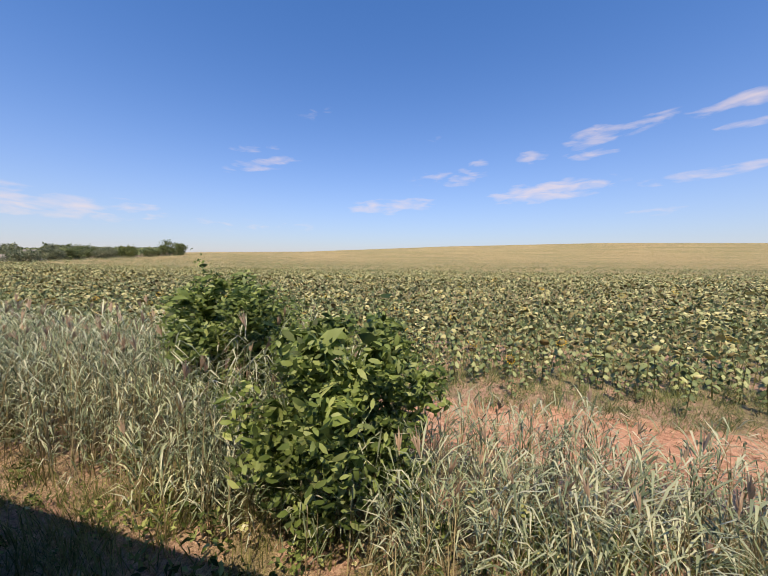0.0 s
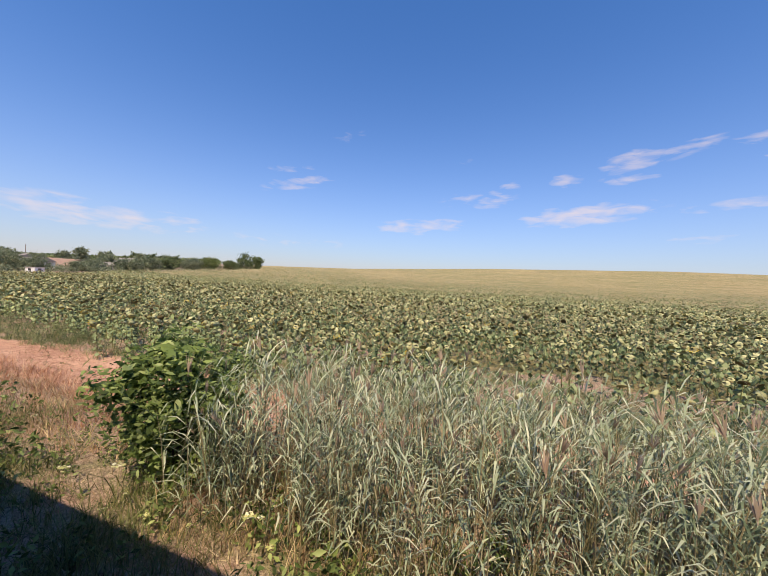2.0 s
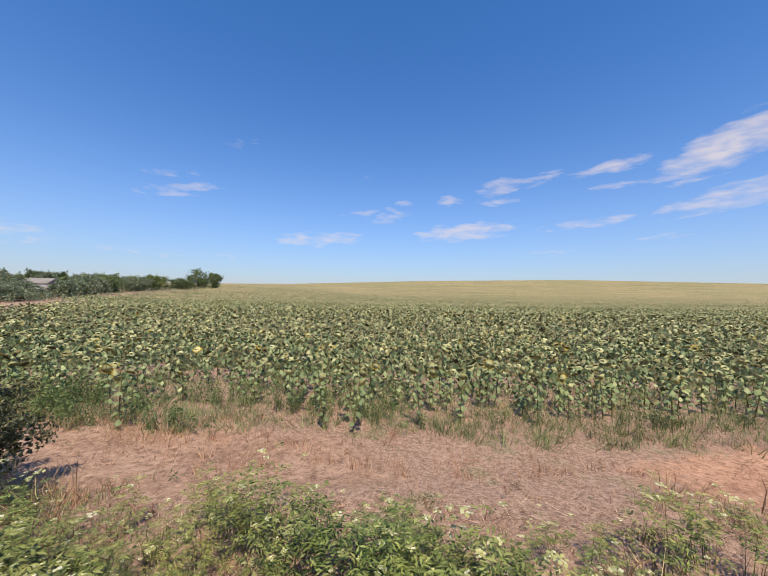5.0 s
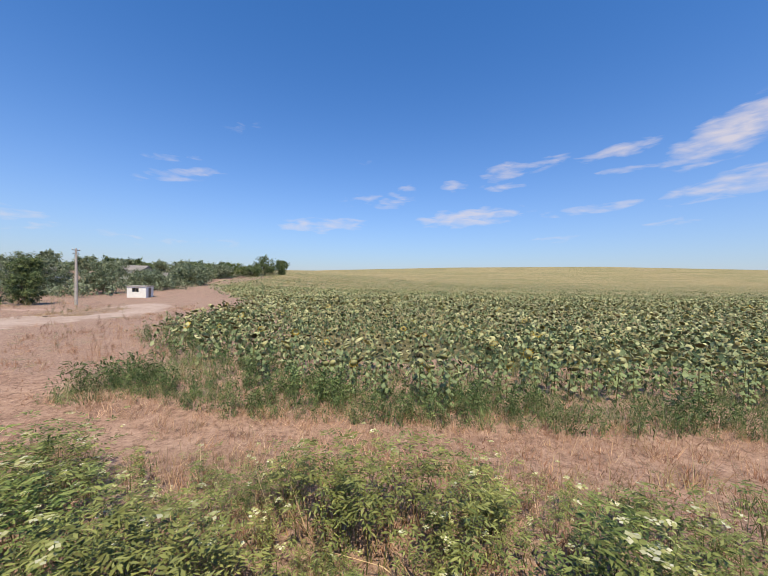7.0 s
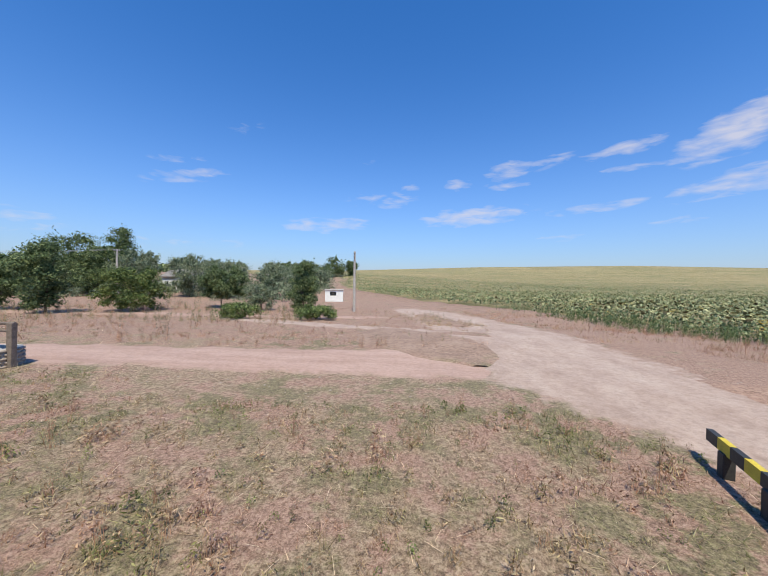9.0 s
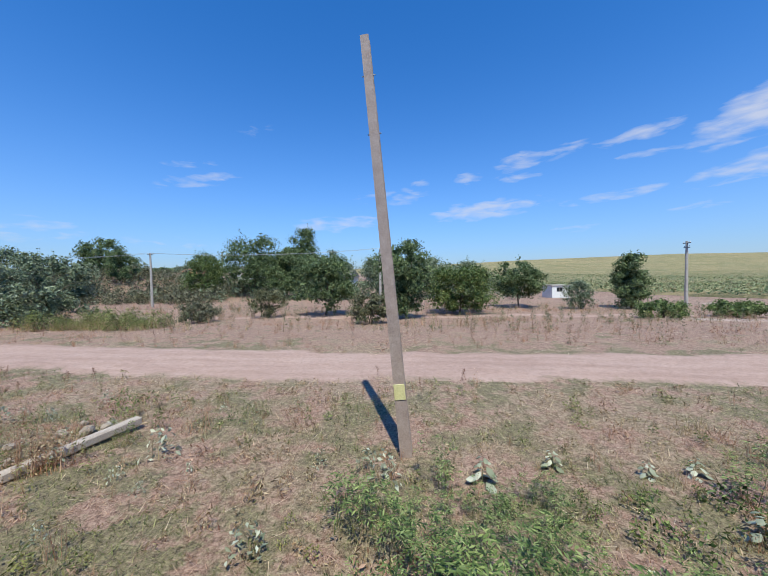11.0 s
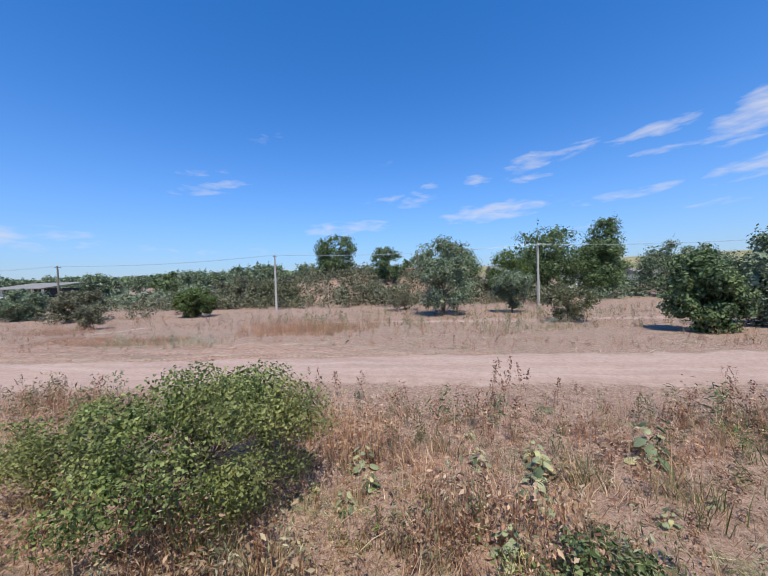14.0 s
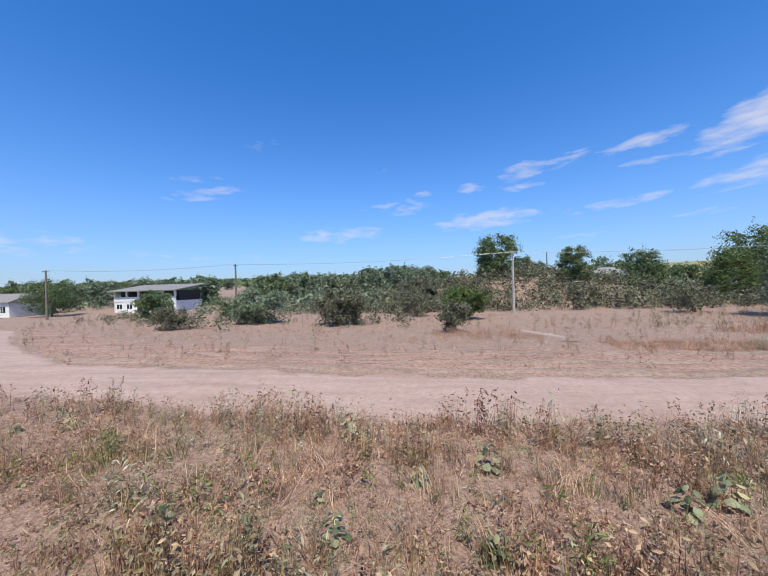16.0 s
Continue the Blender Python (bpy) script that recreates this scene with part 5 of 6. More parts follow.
def weeds(label, tmpl, x, y, mat, stem_mat="sun_stem", size=(0.7, 1.25), category="weeds", name="weeds", flowers=0.0, flower_mat="umbel"):
    e = thing(name, pose(0, 0, 0), label, category, kind="stuff")
    k = RNG.integers(0, len(tmpl), len(x))
    leaves, stems, heads = [], [], []
    for i, (lv, st) in enumerate(tmpl):
        sel = k == i
        if not sel.any():
            continue
        pl = places_for(x[sel], y[sel], size, 0.08)
        pl[:, 4] *= 0.85 + 0.28 * np.sin(pl[:, 0] * 1.1 + 2 * np.sin(pl[:, 1] * 1.7))
        leaves.append(stamp(lv, pl)), stems.append(stamp(st, pl))
        if flowers:
            top = lv[0][:, 2].max()
            p2 = pl[RNG.random(len(pl)) < flowers]
            if len(p2):
                heads.append(stamp(umbel_template(np.random.default_rng(i), top), p2))
    part("leaves", mesh_np("leaves", *join(*leaves), MAT[mat]), None, e)
    part("stems", mesh_np("stems", *join(*stems), MAT[stem_mat]), None, e)
    if heads:
        part("flower_heads", mesh_np("flower_heads", *join(*heads), MAT[flower_mat]), None, e, "flat white flower heads")
    return e


def umbel_template(rng, h):
    """Three flat heads, each a disc of small florets."""
    out = []
    for _ in range(3):
        c = np.array([*rng.normal(0, 0.22, 2), h * rng.uniform(0.96, 1.08)])
        r = rng.uniform(0.035, 0.065)
        for k in range(9):
            a, q = k * 2.4, r * math.sqrt((k + 0.3) / 9)
            p = c + [math.cos(a) * q, math.sin(a) * q, rng.normal(0, 0.006) - q * 0.15]
            t = rng.uniform(0, 1.6)
            u, w = np.array([math.cos(t), math.sin(t), rng.normal(0, 0.2)]) * r * 0.42, np.array([-math.sin(t), math.cos(t), rng.normal(0, 0.2)]) * r * 0.36
            out.append((np.array([p - u, p + w, p + u, p - w]), np.array([(0, 1, 2), (0, 2, 3)])))
    # the florets of one head share a tint
    return join(*out)


rng_w = np.random.default_rng(22)


def frond_template(rng, h, w, stems, fronds, leaflets, leaf):
    """Upright stems with feathery compound leaves in pairs, as dwarf elder has."""
    c, nb, st = [], [], []
    tang = []
    for s in range(stems):
        a0, r0 = rng.uniform(0, 6.28), w * 0.42 * math.sqrt(rng.uniform(0, 1))
        hs = h * rng.uniform(0.75, 1.05)
        fx_, fy_ = math.cos(a0) * r0, math.sin(a0) * r0
        st.append(blade(fx_ * 0.5, fy_ * 0.5, hs, 0.014, fx_ * 0.5, fy_ * 0.5, rng.uniform(0, 3), 1))
        for k in range(fronds):
            z = hs * (0.45 + 0.55 * (k + rng.uniform(0.3, 1)) / fronds)
            a = rng.uniform(0, 6.28)
            d = np.array([math.cos(a), math.sin(a), rng.uniform(-0.1, 0.45)])
            side = np.array([-math.sin(a), math.cos(a), 0.0])
            L = leaf * 2.4
            for q in range(leaflets):
                t = (q // 2 + 1) / (leaflets // 2 + 1)
                sgn = 1 if q % 2 else -1
                dirn = side * sgn * 0.8 + d * 0.6 if q < leaflets - 1 else d
                p = np.array([fx_, fy_, z]) + d * L * t + [0, 0, -0.25 * L * t * t]
                c.append(p + dirn * leaf * 0.5), tang.append(dirn)
    c, tang = np.array(c), np.array(tang)
    tang /= np.linalg.norm(tang, axis=1, keepdims=True)
    n = len(c)
    up = np.array([0, 0, 1.0]) + rng.normal(0, 0.3, (n, 3))
    wv = np.cross(tang, up)
    wv /= np.linalg.norm(wv, axis=1, keepdims=True) + 1e-9
    s = leaf * rng.uniform(0.75, 1.25, (n, 1))
    dz = np.array([0, 0, 1.0]) * s
    v = np.stack([c - tang * s * 0.5, c + wv * s * 0.13 - dz * 0.04, c + tang * s * 0.5 - dz * 0.18, c - wv * s * 0.13 - dz * 0.04], axis=1).reshape(-1, 3)
    i = np.arange(n)[:, None] * 4
    return (v, np.concatenate([i + [0, 1, 2], i + [0, 2, 3]])), join(*st)


elder_t = [frond_template(rng_w, 0.95, 0.85, 5, 5, 6, 0.092) for _ in range(4)]
mug_t = [weed_template(rng_w, 0.8, 0.42, 46, 0.075, 0.30, 8) for _ in range(4)]
mat_t = [weed_template(rng_w, 0.09, 0.7, 15, 0.065, 0.2, 1) for _ in range(4)]
fine_t = [weed_template(rng_w, 0.75, 0.42, 40, 0.105, 0.24, 6) for _ in range(4)]
dry_t = [weed_template(rng_w, 0.80, 0.50, 34, 0.068, 0.45, 10) for _ in range(4)]
herb_t = [weed_template(rng_w, 0.38, 0.44, 40, 0.080, 0.45, 3) for _ in range(4)]
clump_t = [weed_template(rng_w, 0.26, 0.38, 20, 0.082, 0.28, 5) for _ in range(5)]


def burdock_template(rng, h, n, leaf):
    """A coarse stem with large drooping leaves, the lowest the largest."""
    v, f = [], []
    for i in range(n):
        k = (i + 0.6) / n
        a = i * 2.4 + rng.normal(0, 0.3)
        out, side = np.array([math.cos(a), math.sin(a), 0.0]), np.array([-math.sin(a), math.cos(a), 0.0])
        L = leaf * (1.25 - 0.75 * k) * rng.uniform(0.75, 1.2)
        w = L * rng.uniform(0.30, 0.42)
        droop = rng.uniform(0.15, 0.95)
        p = np.array([0, 0, h * (0.12 + 0.85 * k)]) + out * L * 0.35
        up = np.array([0, 0, 1.0])
        rib = [p, p + out * L * 0.38 - up * L * 0.10 * droop, p + out * L * 0.72 - up * L * 0.42 * droop, p + out * L * 0.95 - up * L * 0.85 * droop]
        b = len(v)
        v += [rib[0], rib[1] + side * w - up * 0.03, rib[1], rib[1] - side * w - up * 0.03, rib[2] + side * w * 0.8 - up * 0.04, rib[2], rib[2] - side * w * 0.8 - up * 0.04, rib[3]]
        f += [(b + p_, b + q_, b + r_) for p_, q_, r_ in ((0, 1, 2), (0, 2, 3), (1, 4, 5), (1, 5, 2), (2, 5, 6), (2, 6, 3), (4, 7, 5), (5, 7, 6))]
    st = [blade(*rng.normal(0, 0.02, 2), h * rng.uniform(0.9, 1.15), 0.03, *rng.normal(0, 0.05, 2), t, 1) for t in (0.0, 1.57)]
    return (np.array(v), np.array(f)), join(*st)


burdock_t = [burdock_template(rng_w, 0.75, 15, 0.30) for _ in range(4)]


def plume_template(rng, h, w, n, seed, stems, low=0.45):
    """Branching dead stalks whose upper part is a cloud of small seeds."""
    lines, pts = [], []
    for _ in range(stems):
        fx_, fy_ = rng.normal(0, w * 0.22, 2)
        hs = h * rng.uniform(0.7, 1.05)
        lx, ly = rng.normal(0, w * 0.25, 2)
        lines.append(blade(fx_, fy_, hs, 0.012, lx, ly, rng.uniform(0, 3.1), 2))
        k = low + (1 - low) * np.sqrt(rng.uniform(0, 1, n // stems))
        side = rng.normal(0, w * 0.11, (len(k), 2)) * (1.25 - k)[:, None] * 2
        pts.append(np.stack([fx_ + lx * k * k + side[:, 0], fy_ + ly * k * k + side[:, 1], hs * 0.92 * k], 1))
    p = np.concatenate(pts)
    return leaf_cloud(p, np.array([0, 0, 0.5]), seed * rng.uniform(0.5, 1.5, len(p)), 0.5, rng), join(*lines)


rust_t = [plume_template(rng_w, 1.35, 0.55, 150, 0.034, 6) for _ in range(4)]
dock_t = [plume_template(rng_w, 1.0, 0.32, 84, 0.05, 3, 0.3) for _ in range(4)]

weeds("dense green dwarf elder with white flower heads", elder_t, *scatter(620, -141.5, -116, 2.4, 5.2, 51), "elder", flowers=0.4)
weeds("green dwarf elder with white flower heads", elder_t, *scatter(760, -116, -60, 2.2, 4.6, 52), "elder", flowers=0.7, size=(0.65, 1.12))
weeds("green dwarf elder beside the plum bush", elder_t, *scatter(170, -107, -94.5, 2.3, 4.7, 185), "elder", flowers=0.6, size=(0.6, 1.0))
weeds("green dwarf elder behind the plum bush", elder_t, *scatter(110, -90, -83.5, 2.3, 4.9, 186), "elder", flowers=0.3, size=(0.6, 1.05))
weeds("tall pale green elder beside the crossing", elder_t, *scatter(130, -140.6, -131, 3.6, 5.8, 78), "elder", flowers=0.3, size=(1.0, 1.5))
weeds("grey thistles and weeds beside the crossing", mug_t, *scatter(520, -144.9, -140.0, 2.3, 8.6, 79), "wormwood", "straw_red", (0.5, 1.05))
weeds("green weeds round the handrail", fine_t, *scatter(150, -143.6, -140.0, 2.4, 7.0, 113), "weed", "straw", (0.5, 1.0))
weeds("green weeds on the islands of the crossing", mug_t, np.array([-155.2, -154.0, -156.5, -152.8, -157.8, -153.4, -155.9, -159.0, -160.2, -161.0, -159.6, -158.4, -162.0, -150.0, -150.8, -149.2, -151.6, -160.6]), np.array([18.2, 18.6, 18.9, 19.4, 19.0, 20.0, 19.6, 36.0, 37.2, 36.5, 38.0, 37.0, 37.6, 27.5, 28.4, 28.0, 27.0, 35.4]), "weed", "straw", (0.5, 1.0))
weeds("low green herbs beside the reeds", herb_t, *scatter(1100, -60, 12, 1.8, 4.4, 53), "bush_green", size=(0.7, 1.6), flowers=0.06)
weeds("feathery grey-green weeds at the field's edge", fine_t, *scatter(1500, -130, -84, 8.5, 11.3, 54, patchy(0.3, 0.6, -0.9)), "green_weed", "field_grass", size=(0.7, 1.45))
weeds("feathery grey-green weeds at the field's edge", fine_t, *scatter(1150, -92, 10, 8.8, 11.4, 55, patchy(0.3, 0.6, -1.0)), "weed", size=(0.5, 1.0))
weeds("feathery weeds at the field's corner", fine_t, *scatter(2600, -146, -118, 9.5, 40, 56, lambda x, y: np.abs(x - np.interp(y, FIELD_Y, FIELD_X) - 1.0) < 2.8), "green_weed", "field_grass", size=(0.9, 1.7))
weeds("low clumps of herbs and dry stalks", clump_t, *scatter(3300, -240, -150, 2.4, 10.8, 102), "turf", "straw", (0.4, 1.2))
weeds("low clumps of herbs and dry stalks", clump_t, *scatter(2300, -310, -240, 2.4, 9.5, 103), "turf", "straw_red", (0.5, 1.4))
weeds("low clumps of herbs and dry stalks", clump_t, *scatter(1100, -150, 10, 4.6, 10.5, 104, patchy(0.5, 0.8, -0.5)), "turf", "straw_red", (0.35, 0.95))
weeds("low tufts across the clearing", clump_t, *scatter(1900, -335, -112, 12, 42, 105, lambda x, y: ~in_field(x, y) & (np.sin(x * 0.31 + 1.5 * np.sin(y * 0.4)) + np.sin(y * 0.7 + x * 0.1) > -0.4)), "turf", "straw", (0.7, 1.7))
weeds("thin reddish-brown stalks in the turf", dry_t, *scatter(1000, -240, -150, 2.6, 10.8, 106, patchy(0.45, 0.7, -0.2, 2.2)), "weed_brown", "straw_red", (0.3, 0.8))
weeds("fluffy pale mugwort beside the road", mug_t, *scatter(360, -288, -262, 4.6, 8.4, 107, patchy(0.5, 0.5, -0.4)), "wormwood", "straw", (0.6, 1.15))
weeds("dark green shrubby weeds beside the road", fine_t, *scatter(150, -262, -238, 6.5, 9.0, 108), "weed", "straw", (0.7, 1.3))
weeds("clump of dwarf elder in the grass", elder_t, *scatter(52, -186.2, -182.2, 4.7, 6.3, 57), "elder", size=(0.6, 0.95), flowers=1.0)
weeds("leafy green weeds beside the leaning pole", elder_t, *scatter(190, -192.0, -172.0, 2.3, 4.3, 58, patchy(0.6, 0.9, -0.9)), "elder", size=(0.55, 1.0), flowers=0.3)
weeds("dark green elder beside the leaning pole", elder_t, *scatter(240, -193.5, -184.5, 2.4, 5.4, 181, patchy(0.7, 0.9, -1.2)), "bush_green", size=(0.6, 1.0))
weeds("low bright green herbs beside the leaning pole", herb_t, *scatter(330, -192.0, -172.0, 2.3, 5.4, 88), "bush_green", size=(0.5, 1.0))
weeds("pale large-leaved burdock in the grass", burdock_t, np.array([-187.7, -191.3, -190.0, -188.5, -188.0, -186.5]), np.array([6.1, 5.6, 6.1, 6.0, 4.6, 5.2]), "wormwood", "sun_stem", (0.5, 0.8))
weeds("small green herbs in the turf", herb_t, *scatter(620, -238, -150, 2.5, 9.5, 89, patchy(0.6, 0.9, -0.1, 1.0)), "grass_green", size=(0.25, 0.75))
weeds("small green herbs in the turf", herb_t, *scatter(420, -305, -238, 2.5, 9.5, 99, patchy(0.6, 0.9, 0.1, 1.0)), "weed", size=(0.4, 0.9))
weeds("olive tufted weeds in the turf", fine_t, *scatter(330, -238, -150, 2.8, 10, 101, patchy(0.5, 0.7, 0.3, 0.6)), "grass_green", "straw", (0.25, 0.6))
weeds("fluffy pale wormwood in the turf", herb_t, *scatter(46, -216, -196, 3.0, 8.2, 182), "wormwood", "straw", (0.6, 1.3))
weeds("tall olive weeds in the turf", fine_t, *scatter(70, -205.0, -198.0, 4.2, 8.4, 183), "olive", "straw", (0.5, 1.0))
weeds("tall brown stalks in the turf", dry_t, *scatter(150, -214, -196.0, 3.4, 9.0, 184, patchy(0.7, 0.8, 0.1)), "weed_brown", "straw_red", (0.6, 1.15))
weeds("pale silvery wormwood clumps in the grass", herb_t, np.array([-197.4, -194.5, -194.2, -193.2, -192.9, -208.8, -208.4, -204.4, -207.9, -206.4, -201.4, -212.0, -214.5, -219.0, -183.0, -178.0, -176.0, -181.0, -172.0, -199.4]), np.array([5.9, 3.8, 5.9, 5.7, 5.4, 4.5, 4.8, 4.3, 8.1, 6.3, 8.7, 5.0, 7.2, 6.6, 8.4, 7.4, 8.7, 9.3, 6.0, 6.9]), "wormwood", "straw", (1.1, 1.6))
weeds("green elder under the rusty grass", elder_t, *scatter(520, -239, -220.5, 2.4, 4.7, 59), "elder", size=(0.6, 1.05), flowers=0.08)
weeds("dark green elder beside the rusty stand", elder_t, *scatter(230, -240, -231.5, 3.6, 7.0, 159), "bush_green", size=(0.7, 1.15))
weeds("rusty stand of dead seeding plants", rust_t, *scatter(430, -234.5, -221.0, 4.3, 8.8, 160), "seed_red", "rosy_grass", (0.7, 1.1))
weeds("rusty dead plants on the trackside", rust_t, *scatter(330, -262, -236, 4.5, 9.2, 161, patchy(0.5, 0.8, 0.1)), "seed_red", "rosy_grass", (0.45, 0.9))
weeds("rusty dead plants along the road", rust_t, *scatter(680, -302, -258, 3.0, 8.6, 162, patchy(0.55, 0.9, -0.5)), "seed_red", "straw", (0.4, 0.9))
weeds("dark withered dock along the road", dock_t, *scatter(150, -300, -238, 7.2, 9.6, 163), "dock", "straw_red", (0.7, 1.2))
weeds("dark withered dock at the road's edge", dock_t, *scatter(110, -238, -152, 9.2, 11.4, 164, patchy(0.6, 0.5, 0.2)), "dock", "straw_red", (0.4, 0.85))
weeds("dark withered dock in the turf", dock_t, *scatter(230, -300, -240, 2.8, 7.6, 165, patchy(0.7, 1.1, 0.1)), "dock", "straw_red", (0.5, 1.0))
weeds("reddish dead plants between the crossing and the field", rust_t, *scatter(420, -146, -118, 9.2, 30, 167, lambda x, y: ~in_field(x, y) & (x > np.interp(y, FIELD_Y, FIELD_X) - 6.5)), "seed_red", "straw_red", (0.3, 0.65))
weeds("brown dead plants between the crossing and the field", dock_t, *scatter(260, -147, -120, 8.6, 34, 168, lambda x, y: ~in_field(x, y) & (x > np.interp(y, FIELD_Y, FIELD_X) - 8)), "dock", "straw_red", (0.35, 0.75))
weeds("silvery wormwood patch in the clearing", mug_t, *scatter(170, -266.5, -258.5, 16.6, 19.6, 169), "wormwood", "straw", (0.5, 1.0))
weeds("silvery wormwood patch beside the road", mug_t, *scatter(90, -243.5, -236.0, 21.0, 24.5, 170), "wormwood", "straw", (0.7, 1.2))
weeds("green weeds on the crossing's island", mug_t, *scatter(70, -157.5, -150.0, 30.0, 38.5, 171), "weed", "straw", (0.5, 1.0))
weeds("small weeds on the farm track", clump_t, *scatter(1700, -138, 10, 5.0, 9.9, 172), "weed_brown", "straw_red", (0.3, 0.8))
weeds("small grey-green weeds on the farm track", clump_t, *scatter(900, -136, 10, 5.4, 10.2, 173, patchy(0.6, 0.9, -0.1)), "weed", "straw", (0.3, 0.75))
weeds("dark red weeds beside the farm track", dock_t, *scatter(300, -130, -38, 4.6, 6.8, 174, patchy(0.5, 0.9, 0.2)), "dock", "straw_red", (0.3, 0.7))
weeds("low reddish weeds beside the railway", herb_t, *scatter(1700, -305, -238, 2.4, 8.6, 176, patchy(0.8, 1.2, -0.6)), "weed_brown", "straw_red", (0.5, 1.2))
weeds("low green weeds beside the railway", herb_t, *scatter(900, -305, -238, 2.4, 6.4, 177, patchy(0.5, 0.9, 0.0, 1.7)), "olive", "straw", (0.4, 1.0))
weeds("low olive herbs in the turf", herb_t, *scatter(900, -240, -150, 2.4, 9.8, 178, patchy(0.45, 0.7, 0.0, 0.4)), "olive", "straw", (0.3, 0.75))
weeds("low reddish weeds in the turf", herb_t, *scatter(700, -240, -150, 2.8, 10.4, 179, patchy(0.5, 0.6, 0.3, 2.9)), "weed_brown", "straw_red", (0.35, 0.85))
weeds("brown dead plants across the clearing", dock_t, *scatter(650, -330, -150, 16.0, 34, 166, patchy(0.3, 0.4, 0.1)), "dock", "straw_red", (0.4, 0.9))
weeds("dry brown weeds along the railway", dry_t, *scatter(2600, -300, -236, 2.5, 8.6, 60, patchy(0.42, 0.9, 0.0)), "weed_brown", "straw_red", (0.7, 1.4))
weeds("dry brown weeds in the grass", dry_t, *scatter(500, -235, -150, 3.2, 10.5, 61, patchy(0.2, 0.4, 0.6)), "weed_brown", "straw_red", (0.3, 0.7))
weeds("grey-green mugwort along the road's edge", mug_t, *scatter(1500, -305, -240, 2.8, 8.8, 62, patchy(0.37, 0.7, 0.35, 2.4)), "mugwort", "straw", (0.7, 1.3))
weeds("low scrub along the far side of the road", dry_t, *scatter(800, -330, -150, 15.6, 18.8, 63, patchy(0.25, 0.6, -0.1)), "weed_brown", "straw_red", (0.5, 0.9))
weeds("scrub across the clearing", mug_t, *scatter(1100, -335, -160, 17, 48, 64, patchy(0.13, 0.17, 0.25)), "bush_grey", "straw_red", (0.8, 1.7))
BURDOCK = np.array([(-263.4, 5.2), (-260.4, 5.2), (-262.4, 6.9), (-266.3, 4.4), (-269.5, 5.8), (-262.0, 5.4), (-260.9, 5.5), (-265.0, 5.1), (-266.0, 6.1), (-283.4, 7.6), (-282.9, 4.4), (-280.5, 6.4), (-245.6, 6.2), (-244.6, 6.4), (-259.8, 6.5)])
weeds("broad-leaved burdock in the dry weeds", burdock_t, *scatter(70, -300, -239, 2.8, 7.6, 65), "burdock", "sun_stem", (0.45, 0.95))
weeds("tall wilting burdock beside the railway", burdock_t, BURDOCK[:, 0], BURDOCK[:, 1], "burdock", "sun_stem", (0.85, 1.2))
weeds("tall yellow-green clump in the clearing", fine_t, *scatter(300, -221.5, -211.5, 20.6, 24.4, 86), "olive", "straw", (1.3, 2.1))
weeds("green leafy weeds among the dry ones", fine_t, *scatter(420, -300, -238, 2.8, 7.5, 83, patchy(0.5, 0.8, 0.7, 1.3)), "elder", "sun_stem", (0.6, 1.1))
weeds("yellowing low weeds", herb_t, *scatter(500, -300, -150, 2.8, 8, 84, patchy(0.33, 0.6, 0.3)), "elder", "sun_stem", (0.5, 1.1))
weeds("scrub between the road and the field", mug_t, *scatter(420, -146, -114, 8.8, 30, 85, lambda x, y: ~in_field(x, y) & (np.sin(x * 0.6 + 1) + np.sin(y * 0.5) > 0.2)), "mugwort", "straw_red", (0.5, 1.0))
weeds("green undergrowth below the orchard", mug_t, *scatter(1500, -262, -165, 21, 42, 66, patchy(0.2, 0.3, -0.2, 1.0)), "weed", "straw", (0.8, 1.7))
weeds("brown undergrowth below the orchard", dry_t, *scatter(800, -262, -165, 20, 44, 175, patchy(0.25, 0.3, 0.0, 2.0)), "weed_brown", "straw_red", (0.7, 1.4))


NEAR_BUSHES = (
    # x, y, height, width, leaves, leaf size, label
    (-4.3, 5.2, 3.2, 2.7, "shrub", 0.15, "tall dark green broad-leaved shrub among reeds"),
    (-1.7, 4.1, 2.65, 2.7, "shrub", 0.165, "green broad-leaved shrub in front of the field"),
    (-10.8, 3.15, 1.7, 2.9, "shrub", 0.14, "low green shrub among the reeds"),
    (-23.3, 4.5, 2.15, 2.4, "shrub", 0.12, "green leafy shrub among the reeds"),
    (-39.6, 4.1, 2.3, 2.8, "shrub", 0.13, "dark green leafy shrub at the end of the reeds"),
    (-55.0, 3.9, 1.55, 2.6, "bush_green", 0.09, "grey-green bush beside the farm track"),
    (-58.0, 4.3, 1.5, 3.0, "bush_green", 0.09, "low grey-green bush beside the farm track"),
    (-91.6, 4.6, 2.3, 3.1, "bush_plum", 0.12, "dark plum bush with small leaves by the track"),
    (-113.2, 4.1, 0.95, 1.9, "bush_plum", 0.08, "low dark bush among the dwarf elder"),
    (-216.3, 4.1, 1.25, 2.3, "olive", 0.08, "yellow-green rounded bush in the dry grass"),
    (-238.5, 4.4, 2.25, 3.0, "bush_green", 0.10, "large dark green bush beside the railway"),
    (-250.0, 4.7, 2.15, 3.6, "olive", 0.09, "large green bush with yellowing leaves"),
    (-252.6, 4.9, 1.45, 2.2, "olive", 0.08, "yellowing bush beside the railway"),
    (-244.6, 3.4, 0.65, 1.5, "weed", 0.10, "low grey-green leafy bush beside the railway"),
)
